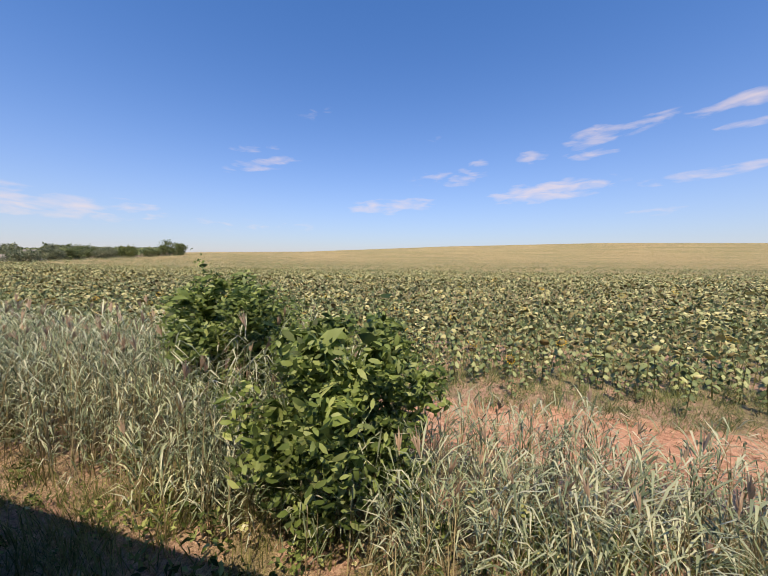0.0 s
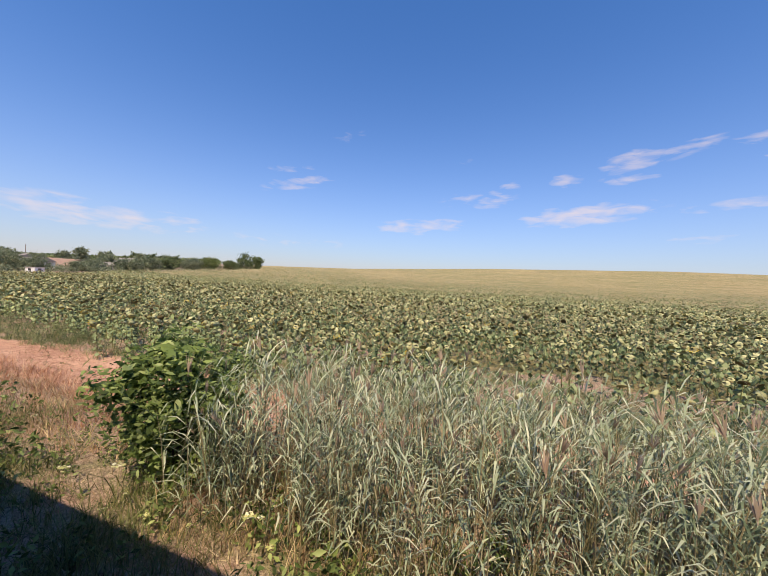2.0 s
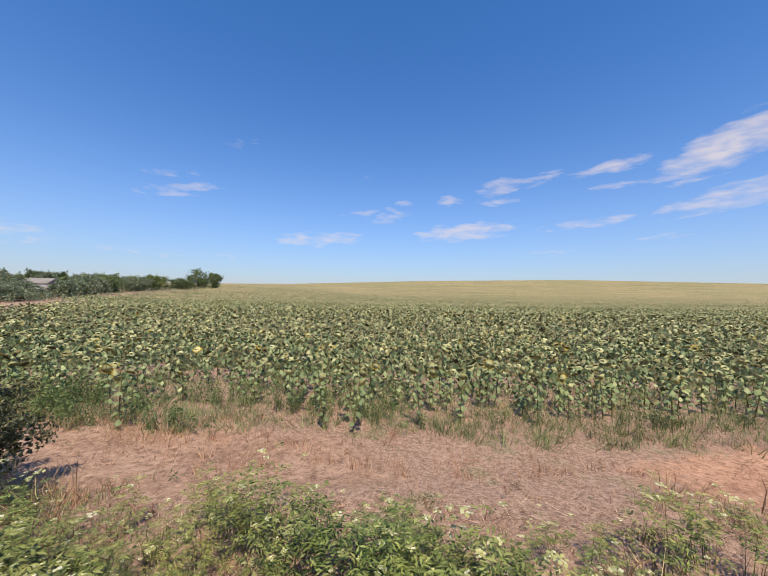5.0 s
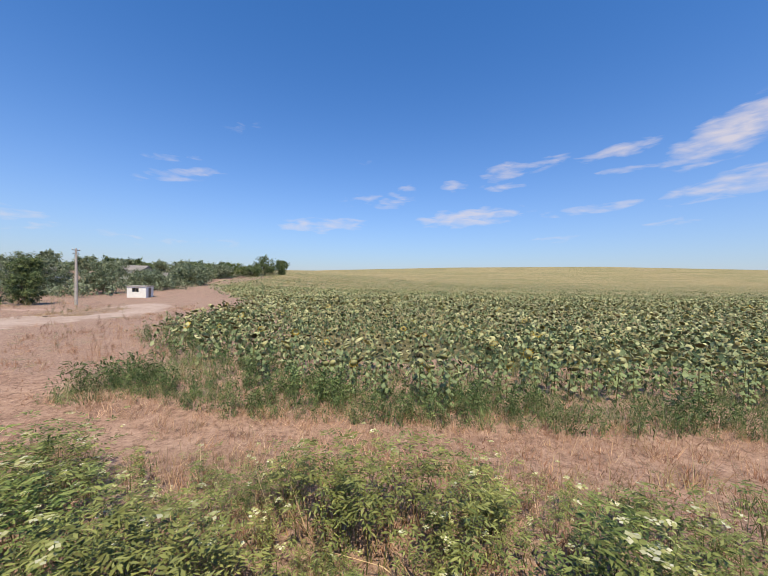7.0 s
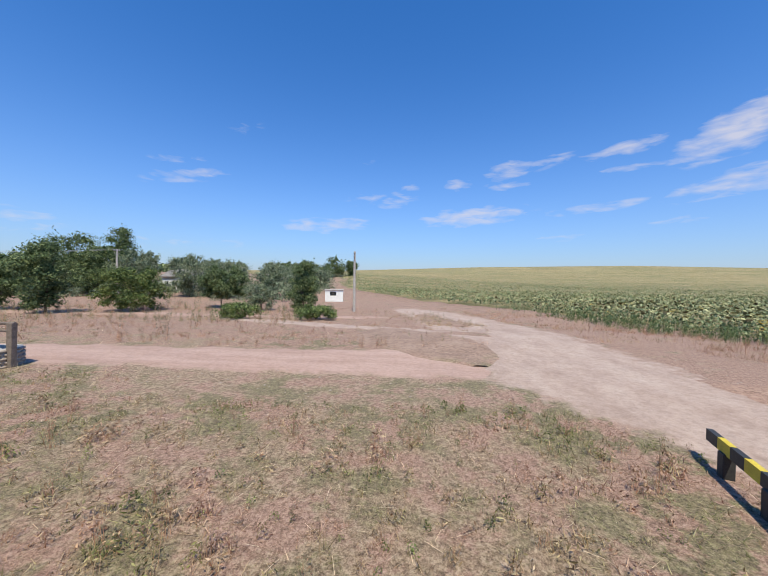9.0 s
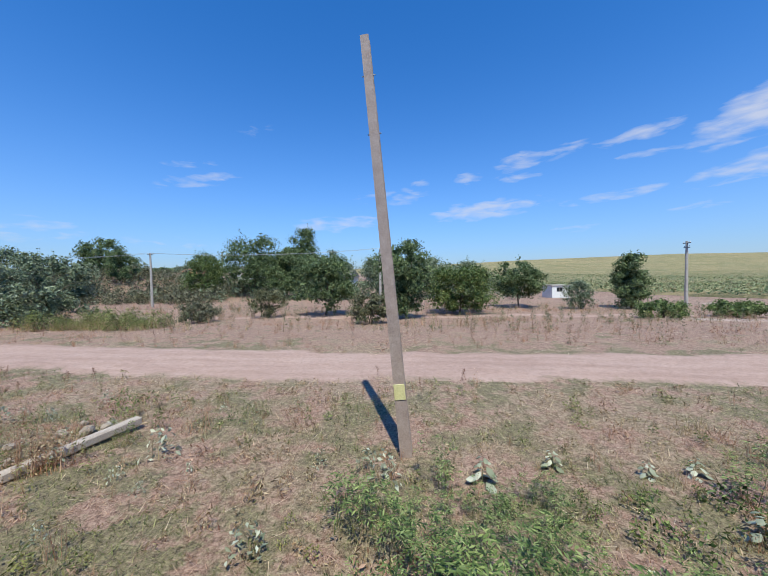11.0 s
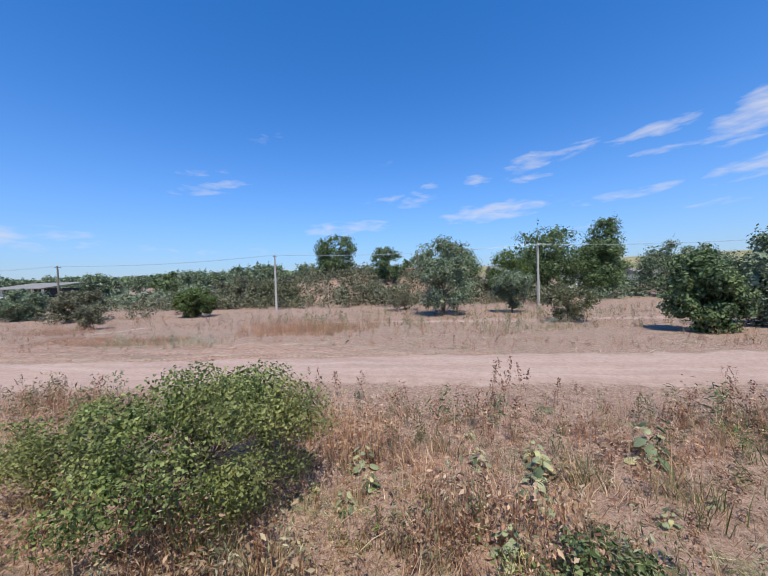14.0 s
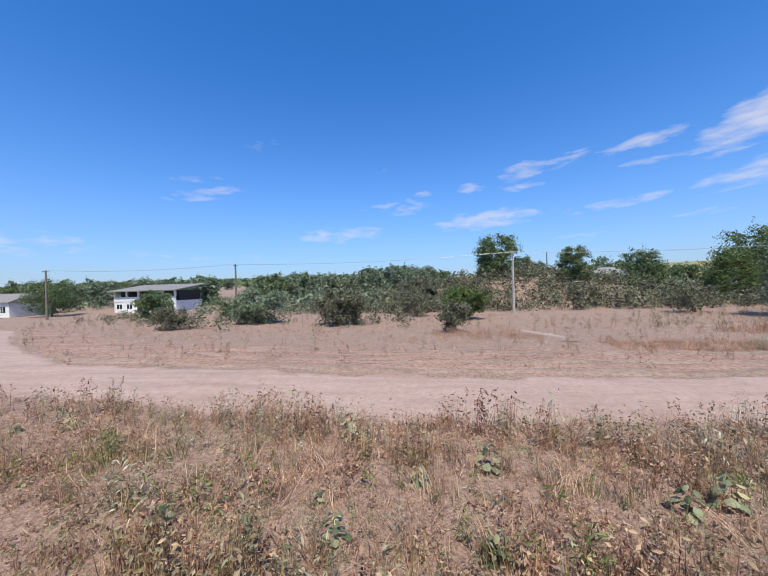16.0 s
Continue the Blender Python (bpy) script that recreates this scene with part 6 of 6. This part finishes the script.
for i, (x, y, h, w, leafy, leaf, label) in enumerate(NEAR_BUSHES):
    tree(x, y, h, w, leafy, 0.05, int((2000 if i < 5 else 6400) * h * w / 2.2), leaf * (0.85 if i < 5 else 0.60), "vase" if i in (0, 4) else "round", 540 + i, "bush", label, "bush", 0.022, 6, near=i < 5)

# scrub that covers the bank, and brambles among the orchard trees
scrub_t = [weed_template(rng_w, 1.6, 2.2, 60, 0.30, 0.55, 4) for _ in range(4)]
weeds("brown and grey scrub covering the bank", scrub_t, *scatter(900, -300, -228, 50, 76, 67), "bush_grey", "bark", (0.9, 1.8), "scrub", "scrub")
weeds("dark brush on the bank", scrub_t, *scatter(260, -305, -232, 52, 72, 68, patchy(0.15, 0.2, 0.0)), "bush_plum", "bark", (0.7, 1.5), "scrub", "scrub")
weeds("grey-green thicket in front of the wooded slope", scrub_t, *scatter(460, -420, -284, 52, 84, 69, lambda x, y: (x > -322) | (y > 74) | (x < -362)), "tree_grey", "bark", (1.0, 2.2), "scrub", "scrub")
weeds("thicket under the grove", scrub_t, *scatter(420, -245, -176, 54, 90, 70), "tree_grey", "bark", (0.9, 2.0), "scrub", "scrub")
weeds("grey-green thicket along the field's far edge", scrub_t, *(lambda k, q: (np.interp(k, [78, 97, 120, 140, 170, 180], [-183, -188, -197, -203, -201, -193]) + q, k))(np.random.default_rng(31).uniform(78, 180, 150), np.random.default_rng(32).normal(0, 3, 150)), "tree_grey", "bark", (1.1, 2.3), "scrub", "scrub")
weeds("dark brush across the clearing", scrub_t, *scatter(160, -335, -282, 30, 52, 71, patchy(0.2, 0.2, -0.2)), "bush_grey", "bark", (0.5, 1.1), "scrub", "scrub")

# ======== poles and wires ========


def power_pole(x, y, height, label, mat="concrete", arms=1):
    z = float(terrain(x, y))
    e = thing("power_pole", pose(x, y, z), label, "power pole", "power poles along the clearing")
    bm = bmesh.new()
    tube(bm, (0, 0, -0.4), (0, 0, height), 0.19, 0.12, 8)
    part("post", bm, MAT[mat], e)
    for k in range(arms):
        zz = height - 0.22 - 0.5 * k
        arm = part("crossarm", box(bmesh.new(), -0.05, -0.55 + 0.12 * k, zz - 0.045, 0.05, 0.55 - 0.12 * k, zz + 0.045, 0.008), MAT["steel"], e)
        for yy in (-0.46 + 0.12 * k, 0.46 - 0.12 * k):
            bm = tube(bmesh.new(), (0, yy, zz + 0.04), (0, yy, zz + 0.13), 0.012, 0.012, 6)
            tube(bm, (0, yy, zz + 0.1), (0, yy, zz + 0.2), 0.045, 0.03, 8)
            part("insulator", bm, MAT["insulator"], arm)
    return e, z + height


LINE = ((-162.7, 41.0, 7.45, 2), (-197.8, 45.0, 7.9, 2), (-232.6, 46.0, 8.2, 1), (-269.7, 47.6, 8.4, 1), (-312.0, 50.5, 8.4, 1), (-347.0, 50.2, 8.6, 1))
tops = []
for i, (x, y, h, arms) in enumerate(LINE):
    _, zt = power_pole(x, y, h, ("grey concrete power pole beside the crossing road", "grey concrete power pole among the trees", "slim grey concrete power pole", "slim grey concrete power pole in the clearing", "dark grey power pole among bushes", "dark grey power pole beside the white building")[i], "concrete" if i < 4 else "old_wood", arms)
    tops.append((x, y, zt))
power_pole(-250.0, 92.0, 7.0, "thin far pole above the bank", "old_wood", 0)


def wire(a, b, sag):
    """A sagging wire between two points."""
    c = bpy.data.curves.new("wire", "CURVE")
    c.dimensions, c.bevel_depth, c.bevel_resolution = "3D", 0.015, 1
    s = c.splines.new("POLY")
    s.points.add(12)
    for i, p in enumerate(s.points):
        k = i / 12
        v = Vector(a).lerp(Vector(b), k)
        p.co = (v.x, v.y, v.z - 4 * sag * k * (1 - k), 1)
    c.materials.append(MAT["wire"])
    return tagged(new("power_wire", c), "thin sagging wire between the power poles", "wire", "power wires")


for (xa, ya, za), (xb, yb, zb) in zip(tops[1:], tops[2:4] + tops[4:]):
    for d in (-0.46, 0.46):
        wire((xa, ya + d, za), (xb, yb + d, zb), 0.55)

# the leaning old pole close to the line
PX, PY = -192.6, 6.4
pz = float(terrain(PX, PY))
old_pole = thing("leaning_pole", pose(PX, PY, pz, 0, -4.8, 0), "tall bare grey pole leaning beside the railway, cream plate", "pole")


def taper(bm, z0, z1, lo, hi):
    """A bar between two rectangles x0, x1, y0, y1, at two heights."""
    vs = [[bm.verts.new((x, y, z)) for x, y in ((r[0], r[2]), (r[1], r[2]), (r[1], r[3]), (r[0], r[3]))] for z, r in ((z0, lo), (z1, hi))]
    for i in range(4):
        bm.faces.new((vs[0][i], vs[0][(i + 1) % 4], vs[1][(i + 1) % 4], vs[1][i]))
    bm.faces.new(list(reversed(vs[0]))), bm.faces.new(vs[1])
    return bm


PH = 8.0
part("front_flange", taper(bmesh.new(), -0.4, PH, (-0.115, 0.115, -0.15, -0.09), (-0.08, 0.08, -0.11, -0.06)), MAT["pole_wood"], old_pole)
part("back_flange", taper(bmesh.new(), -0.4, PH, (-0.115, 0.115, 0.09, 0.15), (-0.08, 0.08, 0.06, 0.11)), MAT["pole_wood"], old_pole)
part("web", taper(bmesh.new(), -0.4, PH, (-0.03, 0.03, -0.09, 0.09), (-0.025, 0.025, -0.06, 0.06)), MAT["pole_wood"], old_pole)
for k in range(13):
    zz = 0.1 + k * 0.64
    r = 0.107 - 0.034 * zz / PH
    part("rib", box(bmesh.new(), -r, -r * 0.75, zz - 0.05, r, r * 0.75, zz + 0.05), MAT["pole_wood"], old_pole)
part("plate", box(bmesh.new(), -0.105, -0.158, 1.12, 0.105, -0.142, 1.42, 0.004), MAT["yellow_plate"], old_pole, "square cream painted plate")
for zz in (7.3, 6.2):
    part("bolt", tube(bmesh.new(), (-0.13, 0, zz), (0.13, 0, zz), 0.012, 0.012, 6), MAT["steel"], old_pole)

# ======== the white hut by the crossing ========


def hut():
    x, y = -169.5, 59.8
    z = float(terrain(x, y))
    e = thing("hut", pose(x, y, z, 0, 0, 14), "small whitewashed flat-roofed hut with one dark window", "hut")
    bm = bmesh.new()
    w, d, h, t = 1.6, 1.35, 2.0, 0.18
    box(bm, -w, -d, -0.3, -0.75, -d + t, h)
    box(bm, 0.35, -d, -0.3, w, -d + t, h)
    box(bm, -0.75, -d, -0.3, 0.35, -d + t, 1.05)
    box(bm, -0.75, -d, 1.75, 0.35, -d + t, h)
    box(bm, -w, -d + t, -0.3, -w + t, d, h)
    box(bm, -w + t, d - t, -0.3, w - t, d, h)
    box(bm, w - t, -d + t, -0.3, w, -0.5, h)
    box(bm, w - t, 0.5, -0.3, w, d, h)
    box(bm, w - t, -0.5, 1.82, w, 0.5, h)
    part("wall", bm, MAT["whitewash"], e)
    part("roof", box(bmesh.new(), -w - 0.14, -d - 0.14, h, w + 0.14, d + 0.14, h + 0.16, 0.02), MAT["concrete"], e)
    win = part("window", box(bmesh.new(), -0.75, -d + 0.10, 1.05, 0.35, -d + 0.13, 1.75), MAT["glass"], e)
    part("window_frame", box(bmesh.new(), -0.23, -d + 0.06, 1.05, -0.17, -d + 0.10, 1.75), MAT["old_wood"], win)
    part("door", box(bmesh.new(), w - 0.14, -0.5, -0.02, w - 0.08, 0.5, 1.82), MAT["old_wood"], e)
    return e


hut()

# ======== the draw well ========


def well():
    x, y = -171.2, 11.2
    z = float(terrain(x, y))
    e = thing("well", pose(x, y, z), "round stone draw well with a wooden winch frame", "well")
    ring = part("ring", mesh_np("ring", *ring_mesh(0.72, 0.52, -0.2, 0.72), MAT["concrete"]), None, e, "grey mortar ring")
    rng = np.random.default_rng(3)
    stone = mesh_np("stone", *pebble(rng), MAT["stone"])
    for row in range(5):
        for k in range(17):
            a = (k + 0.5 * (row % 2)) * 2 * math.pi / 17
            s = part("stone", stone, None, e)
            s.matrix_local = pose(math.cos(a) * 0.73, math.sin(a) * 0.73, 0.07 + row * 0.145, 0, 0, math.degrees(a)) @ Matrix.Diagonal((0.07, 0.125 * rng.uniform(0.85, 1.1), 0.066, 1))
    for sx, lean in ((-0.95, -5), (0.78, 2)):
        p = part("upright", box(bmesh.new(), -0.11, -0.10, -0.3, 0.11, 0.10, 1.68, 0.015), MAT["old_wood"], e)
        p.matrix_local = pose(sx, -0.1, 0, 0, lean, 0)
    beam = part("crossbeam", tube(bmesh.new(), (-1.15, -0.1, 1.62), (0.95, -0.1, 1.66), 0.055, 0.05, 8), MAT["old_wood"], e)
    drum = part("winch", tube(bmesh.new(), (-0.85, -0.1, 1.36), (0.72, -0.1, 1.38), 0.045, 0.045, 10), MAT["old_wood"], e)
    part("chain", tube(bmesh.new(), (-0.1, -0.1, 0.75), (-0.1, -0.1, 1.36), 0.008, 0.008, 6), MAT["steel"], e)
    part("bucket", tube(bmesh.new(), (-0.1, -0.1, 0.98), (-0.1, -0.1, 1.22), 0.05, 0.065, 10), MAT["black"], e)
    return e


def ring_mesh(r1, r0, z0, z1, n=24):
    a = np.arange(n) * 2 * math.pi / n
    v = np.concatenate([np.stack([np.cos(a) * r, np.sin(a) * r, np.full(n, z)], 1) for r, z in ((r1, z0), (r1, z1), (r0, z1), (r0, z0))])
    f = np.array([(k * n + i, k * n + (i + 1) % n, ((k + 1) % 4) * n + (i + 1) % n, ((k + 1) % 4) * n + i) for k in range(4) for i in range(n)])
    return v, f


def pebble(rng):
    bm = bmesh.new()
    bmesh.ops.create_icosphere(bm, subdivisions=1, radius=1.0)
    v = np.array([x.co[:] for x in bm.verts]) * rng.uniform(0.85, 1.1, (len(bm.verts), 1))
    v = np.sign(v) * np.abs(v) ** 0.75
    f = np.array([[q.index for q in x.verts] for x in bm.faces])
    bm.free()
    return v, f


well()

# ======== the crossing: low wall, fallen rail, striped barrier ========


def low_wall():
    e = thing("low_wall", pose(-141.4, 6.2, float(terrain(-141.4, 6.2)), 0, 0, -6), "broken low concrete kerb wall beside the crossing", "wall")
    for i, (a, b, h) in enumerate(((-2.5, -1.5, 0.05), (-0.95, 0.1, 0.13), (0.65, 1.5, 0.09), (1.95, 2.6, 0.16))):
        part("block", box(bmesh.new(), -0.10 + 0.04 * (i % 2), a, -0.3, 0.10 + 0.04 * (i % 2), b, h, 0.03), MAT["concrete"], e)
    return e


def old_rail():
    e = thing("handrail", pose(-143.0, 4.8, float(terrain(-143, 4.8)), 0, 0, 0), "old leaning wooden handrail on short posts", "handrail")
    for y, h in ((1.15, 0.72), (-0.9, 0.62)):
        part("post", box(bmesh.new(), -0.10, y - 0.09, -0.3, 0.10, y + 0.09, h, 0.012), MAT["old_wood"], e)
    r = part("rail", box(bmesh.new(), -0.05, -1.5, -0.05, 0.05, 1.45, 0.05, 0.008), MAT["old_wood"], e, "dark weathered rail")
    r.matrix_local = pose(-0.08, 0, 0.60, 3.5, 0, 8)
    return e


def barrier():
    e = thing("barrier", pose(-150.6, 5.2, float(terrain(-150.6, 5.2)), 0, 0, 72), "yellow and black striped crossing barrier on short posts", "barrier")
    for x in (-1.2, 0.0, 1.2):
        part("post", box(bmesh.new(), x - 0.1, -0.09, -0.3, x + 0.1, 0.09, 0.42, 0.012), MAT["black"], e)
    for k in range(9):
        part("stripe", box(bmesh.new(), -1.8 + 0.4 * k, -0.05, 0.40, -1.8 + 0.4 * (k + 1), 0.05, 0.62), MAT["yellow" if k % 2 else "black"], e)
    return e


low_wall(), old_rail(), barrier()

# ======== rubble and planks by the leaning pole ========


def stone_mesh(rng):
    bm = bmesh.new()
    bmesh.ops.create_icosphere(bm, subdivisions=2, radius=1.0)
    for v in bm.verts:
        v.co *= 0.82 + 0.3 * rng.random()
    return bm


def fallen_post():
    e = thing("concrete_post", pose(-199.2, 5.95, float(terrain(-199.2, 5.95)) + 0.13, 0, -2, 75), "fallen pale concrete post lying in dry stalks", "post")
    bm = box(bmesh.new(), -1.18, -0.10, -0.09, 1.16, 0.10, 0.09, 0.03)
    part("post", bm, MAT["old_post"], e)
    part("broken_end", tube(bmesh.new(), (-1.3, 0.02, 0.0), (-1.16, 0.02, 0), 0.03, 0.06, 6), MAT["concrete"], e)
    rng = np.random.default_rng(9)
    for x, y, r in ((-199.7, 7.0, 0.15), (-199.4, 7.3, 0.13), (-199.9, 6.7, 0.17), (-200.3, 6.5, 0.14), (-199.3, 6.9, 0.11), (-200.1, 5.4, 0.13), (-200.6, 5.2, 0.16), (-199.9, 5.0, 0.12), (-200.4, 7.1, 0.10), (-200.8, 5.9, 0.12)):
        s = part("stone", stone_mesh(rng), MAT["stone"])
        s.matrix_world = pose(x, y, float(terrain(x, y)) + r * 0.35, *rng.uniform(-30, 30, 2), rng.uniform(0, 360)) @ Matrix.Diagonal((r, r * 0.8, r * 0.7, 1))
        tagged(s, "rough pale stone beside the fallen post", "stone", "stones beside the fallen post")


fallen_post()
fallen_x, fallen_y = np.random.default_rng(12).normal(0, 1, (2, 34))
weeds("dry brown stalks round the fallen post", dry_t, -199.6 + fallen_x * 0.45, 5.2 + fallen_y * 0.4, "weed_brown", "straw_red", (0.5, 1.0))
weeds("dry brown stalks behind the fallen post", dry_t, -200.3 + fallen_y * 0.4, 6.3 + fallen_x * 0.5, "weed_brown", "straw_red", (0.4, 0.8))

# ======== village buildings ========


def house(x, y, w, d, h, rise, rz, roof, label, windows=3, z=None, upper=False):
    z = float(terrain(x, y)) - 0.1 if z is None else z
    e = thing("house", pose(x, y, z, 0, 0, rz), label, "house")
    part("wall", box(bmesh.new(), -w / 2, -d / 2, -1.5, w / 2, d / 2, h), MAT["whitewash"], e)
    bm = bmesh.new()
    o = 0.45
    pts = [(-w / 2 - o, -d / 2 - o, h), (w / 2 + o, -d / 2 - o, h), (w / 2 + o, d / 2 + o, h), (-w / 2 - o, d / 2 + o, h), (-w / 2 - o, 0, h + rise), (w / 2 + o, 0, h + rise)]
    lo = [bm.verts.new(p) for p in pts]
    hi = [bm.verts.new((p[0], p[1], p[2] + 0.14)) for p in pts]
    for s, flip in ((lo, True), (hi, False)):
        for f in ((0, 1, 5, 4), (2, 3, 4, 5)):
            bm.faces.new([s[i] for i in (reversed(f) if flip else f)])
    for a, b in ((0, 1), (1, 5), (5, 2), (2, 3), (3, 4), (4, 0)):
        bm.faces.new((lo[a], lo[b], hi[b], hi[a]))
    bm.faces.new((lo[0], lo[4], lo[3])), bm.faces.new((lo[1], lo[2], lo[5]))
    part("roof", bm, MAT[roof], e)
    for lev in range(2 if upper else 1):
        for k in range(windows):
            cx = -w / 2 + (k + 0.5) * w / windows
            zz = 1.0 + 2.6 * lev
            win = part("window", box(bmesh.new(), cx - 0.55, -d / 2 - 0.03, zz, cx + 0.55, -d / 2 + 0.02, zz + 1.2), MAT["glass"], e)
            part("frame", box(bmesh.new(), cx - 0.04, -d / 2 - 0.05, zz, cx + 0.04, -d / 2 - 0.03, zz + 1.2), MAT["whitewash"], win)
    return e


def storehouse():
    """The long white two-storey building with an open upper gallery."""
    x, y = -340.9, 68.0
    z = float(terrain(x, y)) - 0.2
    e = thing("storehouse", pose(x, y, z, 0, 0, 0), "long white two-storey building with an open gallery", "building")
    w, d = 14.5, 8.0
    part("wall", box(bmesh.new(), -w / 2, -d / 2, -0.6, w / 2, d / 2, 2.4), MAT["whitewash"], e)
    # near-black colour paints the gallery's shade onto its back wall
    part("upper_wall", box(bmesh.new(), -w / 2 + 0.3, -d / 2 + 1.4, 2.4, w / 2 - 0.3, d / 2, 4.6), MAT["dark"], e, "recessed gallery wall with shade painted near black")
    part("parapet", box(bmesh.new(), -w / 2, -d / 2 - 0.1, 2.4, w / 2, -d / 2 + 0.12, 3.35), MAT["whitewash"], e)
    for k in range(6):
        px = -w / 2 + 0.2 + k * (w - 0.4) / 5
        part("pillar", box(bmesh.new(), px - 0.2, -d / 2 - 0.1, 3.35, px + 0.2, -d / 2 + 0.2, 4.6), MAT["whitewash"], e)
    bm = bmesh.new()
    lo = [bm.verts.new(p) for p in ((-w / 2 - 0.8, -d / 2 - 1.0, 4.5), (w / 2 + 0.8, -d / 2 - 1.0, 4.5), (w / 2 + 0.8, d / 2 + 0.6, 5.9), (-w / 2 - 0.8, d / 2 + 0.6, 5.9))]
    hi = [bm.verts.new((v.co.x, v.co.y, v.co.z + 0.18)) for v in lo]
    bm.faces.new(list(reversed(lo))), bm.faces.new(hi)
    for i in range(4):
        bm.faces.new((lo[i], lo[(i + 1) % 4], hi[(i + 1) % 4], hi[i]))
    part("roof", bm, MAT["grey_roof"], e)
    for k in range(6):
        cx = -w / 2 + (k + 0.5) * w / 6
        if k == 2:
            part("door", box(bmesh.new(), cx - 0.6, -d / 2 - 0.03, -0.1, cx + 0.6, -d / 2 + 0.03, 1.9), MAT["dark"], e)
        else:
            win = part("window", box(bmesh.new(), cx - 0.6, -d / 2 - 0.02, 0.8, cx + 0.6, -d / 2 + 0.03, 1.8), MAT["glass"], e)
            part("frame", box(bmesh.new(), cx - 0.04, -d / 2 - 0.05, 0.8, cx + 0.04, -d / 2 - 0.02, 1.8), MAT["whitewash"], win)
    return e


storehouse()
house(-372, 62, 12, 8, 3.0, 1.8, 0, "grey_roof", "low grey-roofed house behind trees", 4)
house(-193.2, 94.5, 7, 6, 2.3, 1.3, 20, "grey_roof", "white house with a pale roof among trees", 3)
house(-212.7, 81.0, 8, 6, 3.2, 1.8, -10, "grey_roof", "white house with a pale roof behind the grove", 3)
house(-249.0, 80.0, 6, 5, 1.2, 1.2, 5, "red_roof", "small white house with a rusty roof on the bank", 2)
house(-240.0, 88.0, 7, 6, 2.6, 1.5, -8, "grey_roof", "white house behind the bank", 2)
house(-222.0, 120.0, 9, 7, 3.2, 2.0, 12, "grey_roof", "far white house among trees", 3)

# bare sandy strip in the clearing
cut_y = np.arange(20.5, 31.5, 0.5)
cut_x = -273.2 + 0.35 * np.sin(cut_y * 0.6) - (cut_y - 20) * 0.03
tagged(new("road", ribbon("road", np.stack([cut_x + 0.75, cut_y], 1), np.stack([cut_x - 0.75, cut_y], 1), MAT["cross_road"], 6, 0.03)), "pale sandy strip of worn earth in the clearing", "dirt path", kind="structure")

# ======== the train whose window we look from, and its track ========


def coach(x):
    e = thing("railway_coach", pose(x, -1.53, 1.75), "dark blue passenger coach standing on the track", "railway coach", "coaches of the train")
    part("body", box(bmesh.new(), -12.2, -1.42, 0.15, 12.2, 1.42, 3.65, 0.08), MAT["train_blue"], e)
    bm = bmesh.new()
    n = 8
    prof = [(1.46 * math.cos(math.pi * k / n), 3.65 + 0.45 * math.sin(math.pi * k / n)) for k in range(n + 1)]
    a = [bm.verts.new((-12.2, y, z)) for y, z in prof]
    b = [bm.verts.new((12.2, y, z)) for y, z in prof]
    for k in range(n):
        bm.faces.new((a[k], a[k + 1], b[k + 1], b[k]))
    bm.faces.new(list(reversed(a))), bm.faces.new(b), bm.faces.new((a[0], b[0], b[n], a[n]))
    part("roof", bm, MAT["train_roof"], e)
    for k in range(9):
        part("window", box(bmesh.new(), -10.4 + k * 2.4, 1.41, 1.5, -9.1 + k * 2.4, 1.44, 2.5, 0.01), MAT["glass"], e)
    for bx in (-8.5, 8.5):
        bogie = part("bogie", box(bmesh.new(), bx - 1.5, -0.9, -0.4, bx + 1.5, 0.9, 0.12, 0.03), MAT["black"], e)
        for wx_ in (-1.1, 1.1):
            for sy in (-0.78, 0.78):
                part("wheel", tube(bmesh.new(), (bx + wx_, sy - 0.06, -0.42), (bx + wx_, sy + 0.06, -0.42), 0.46, 0.46, 18), MAT["rail"], bogie)
    return e


first = coach(30.0)
for k in range(1, 15):
    copy_thing(first, pose(30.0 - 25.0 * k, -1.53, 1.75))
for y in (-2.4, -0.84):
    tagged(part("rail", box(bmesh.new(), -340, y - 0.035, 0.70, 60, y + 0.035, 0.87), MAT["rail"]), "rusty steel rail", "rail", kind="structure").location.z = 0.0
bm = bmesh.new()
v = [bm.verts.new(p) for p in ((-345, -4.2, 0.5), (62, -4.2, 0.5), (62, -3.4, 0.95), (-345, -3.4, 0.95), (62, 0.1, 0.95), (-345, 0.1, 0.95), (62, 1.0, 0.4), (-345, 1.0, 0.4))]
for f in ((0, 1, 2, 3), (3, 2, 4, 5), (5, 4, 6, 7)):
    bm.faces.new([v[i] for i in f])
tagged(part("ballast", bm, MAT["ballast"]), "grey stone ballast under the track", "ballast", kind="structure")

# loose stones on the dirt roads
rng_g = np.random.default_rng(12)
px_, py_ = rng_g.uniform(-330, -140, 9000), rng_g.uniform(1.5, 30, 9000)
ok_ = on_road(px_, py_)
px_, py_ = px_[ok_], py_[ok_]
stones = stamp((np.array([(1, 0, 0), (-0.5, 0.85, 0), (-0.5, -0.85, 0), (0.1, 0.1, 0.7)]), np.array([(0, 1, 3), (1, 2, 3), (2, 0, 3)])), places_for(px_, py_, (0.015, 0.055), 0.1, sink=-0.02))
tagged(new("gravel", mesh_np("gravel", *stones, MAT["stone"])), "loose stones and clods on the dirt road", "gravel", kind="stuff")
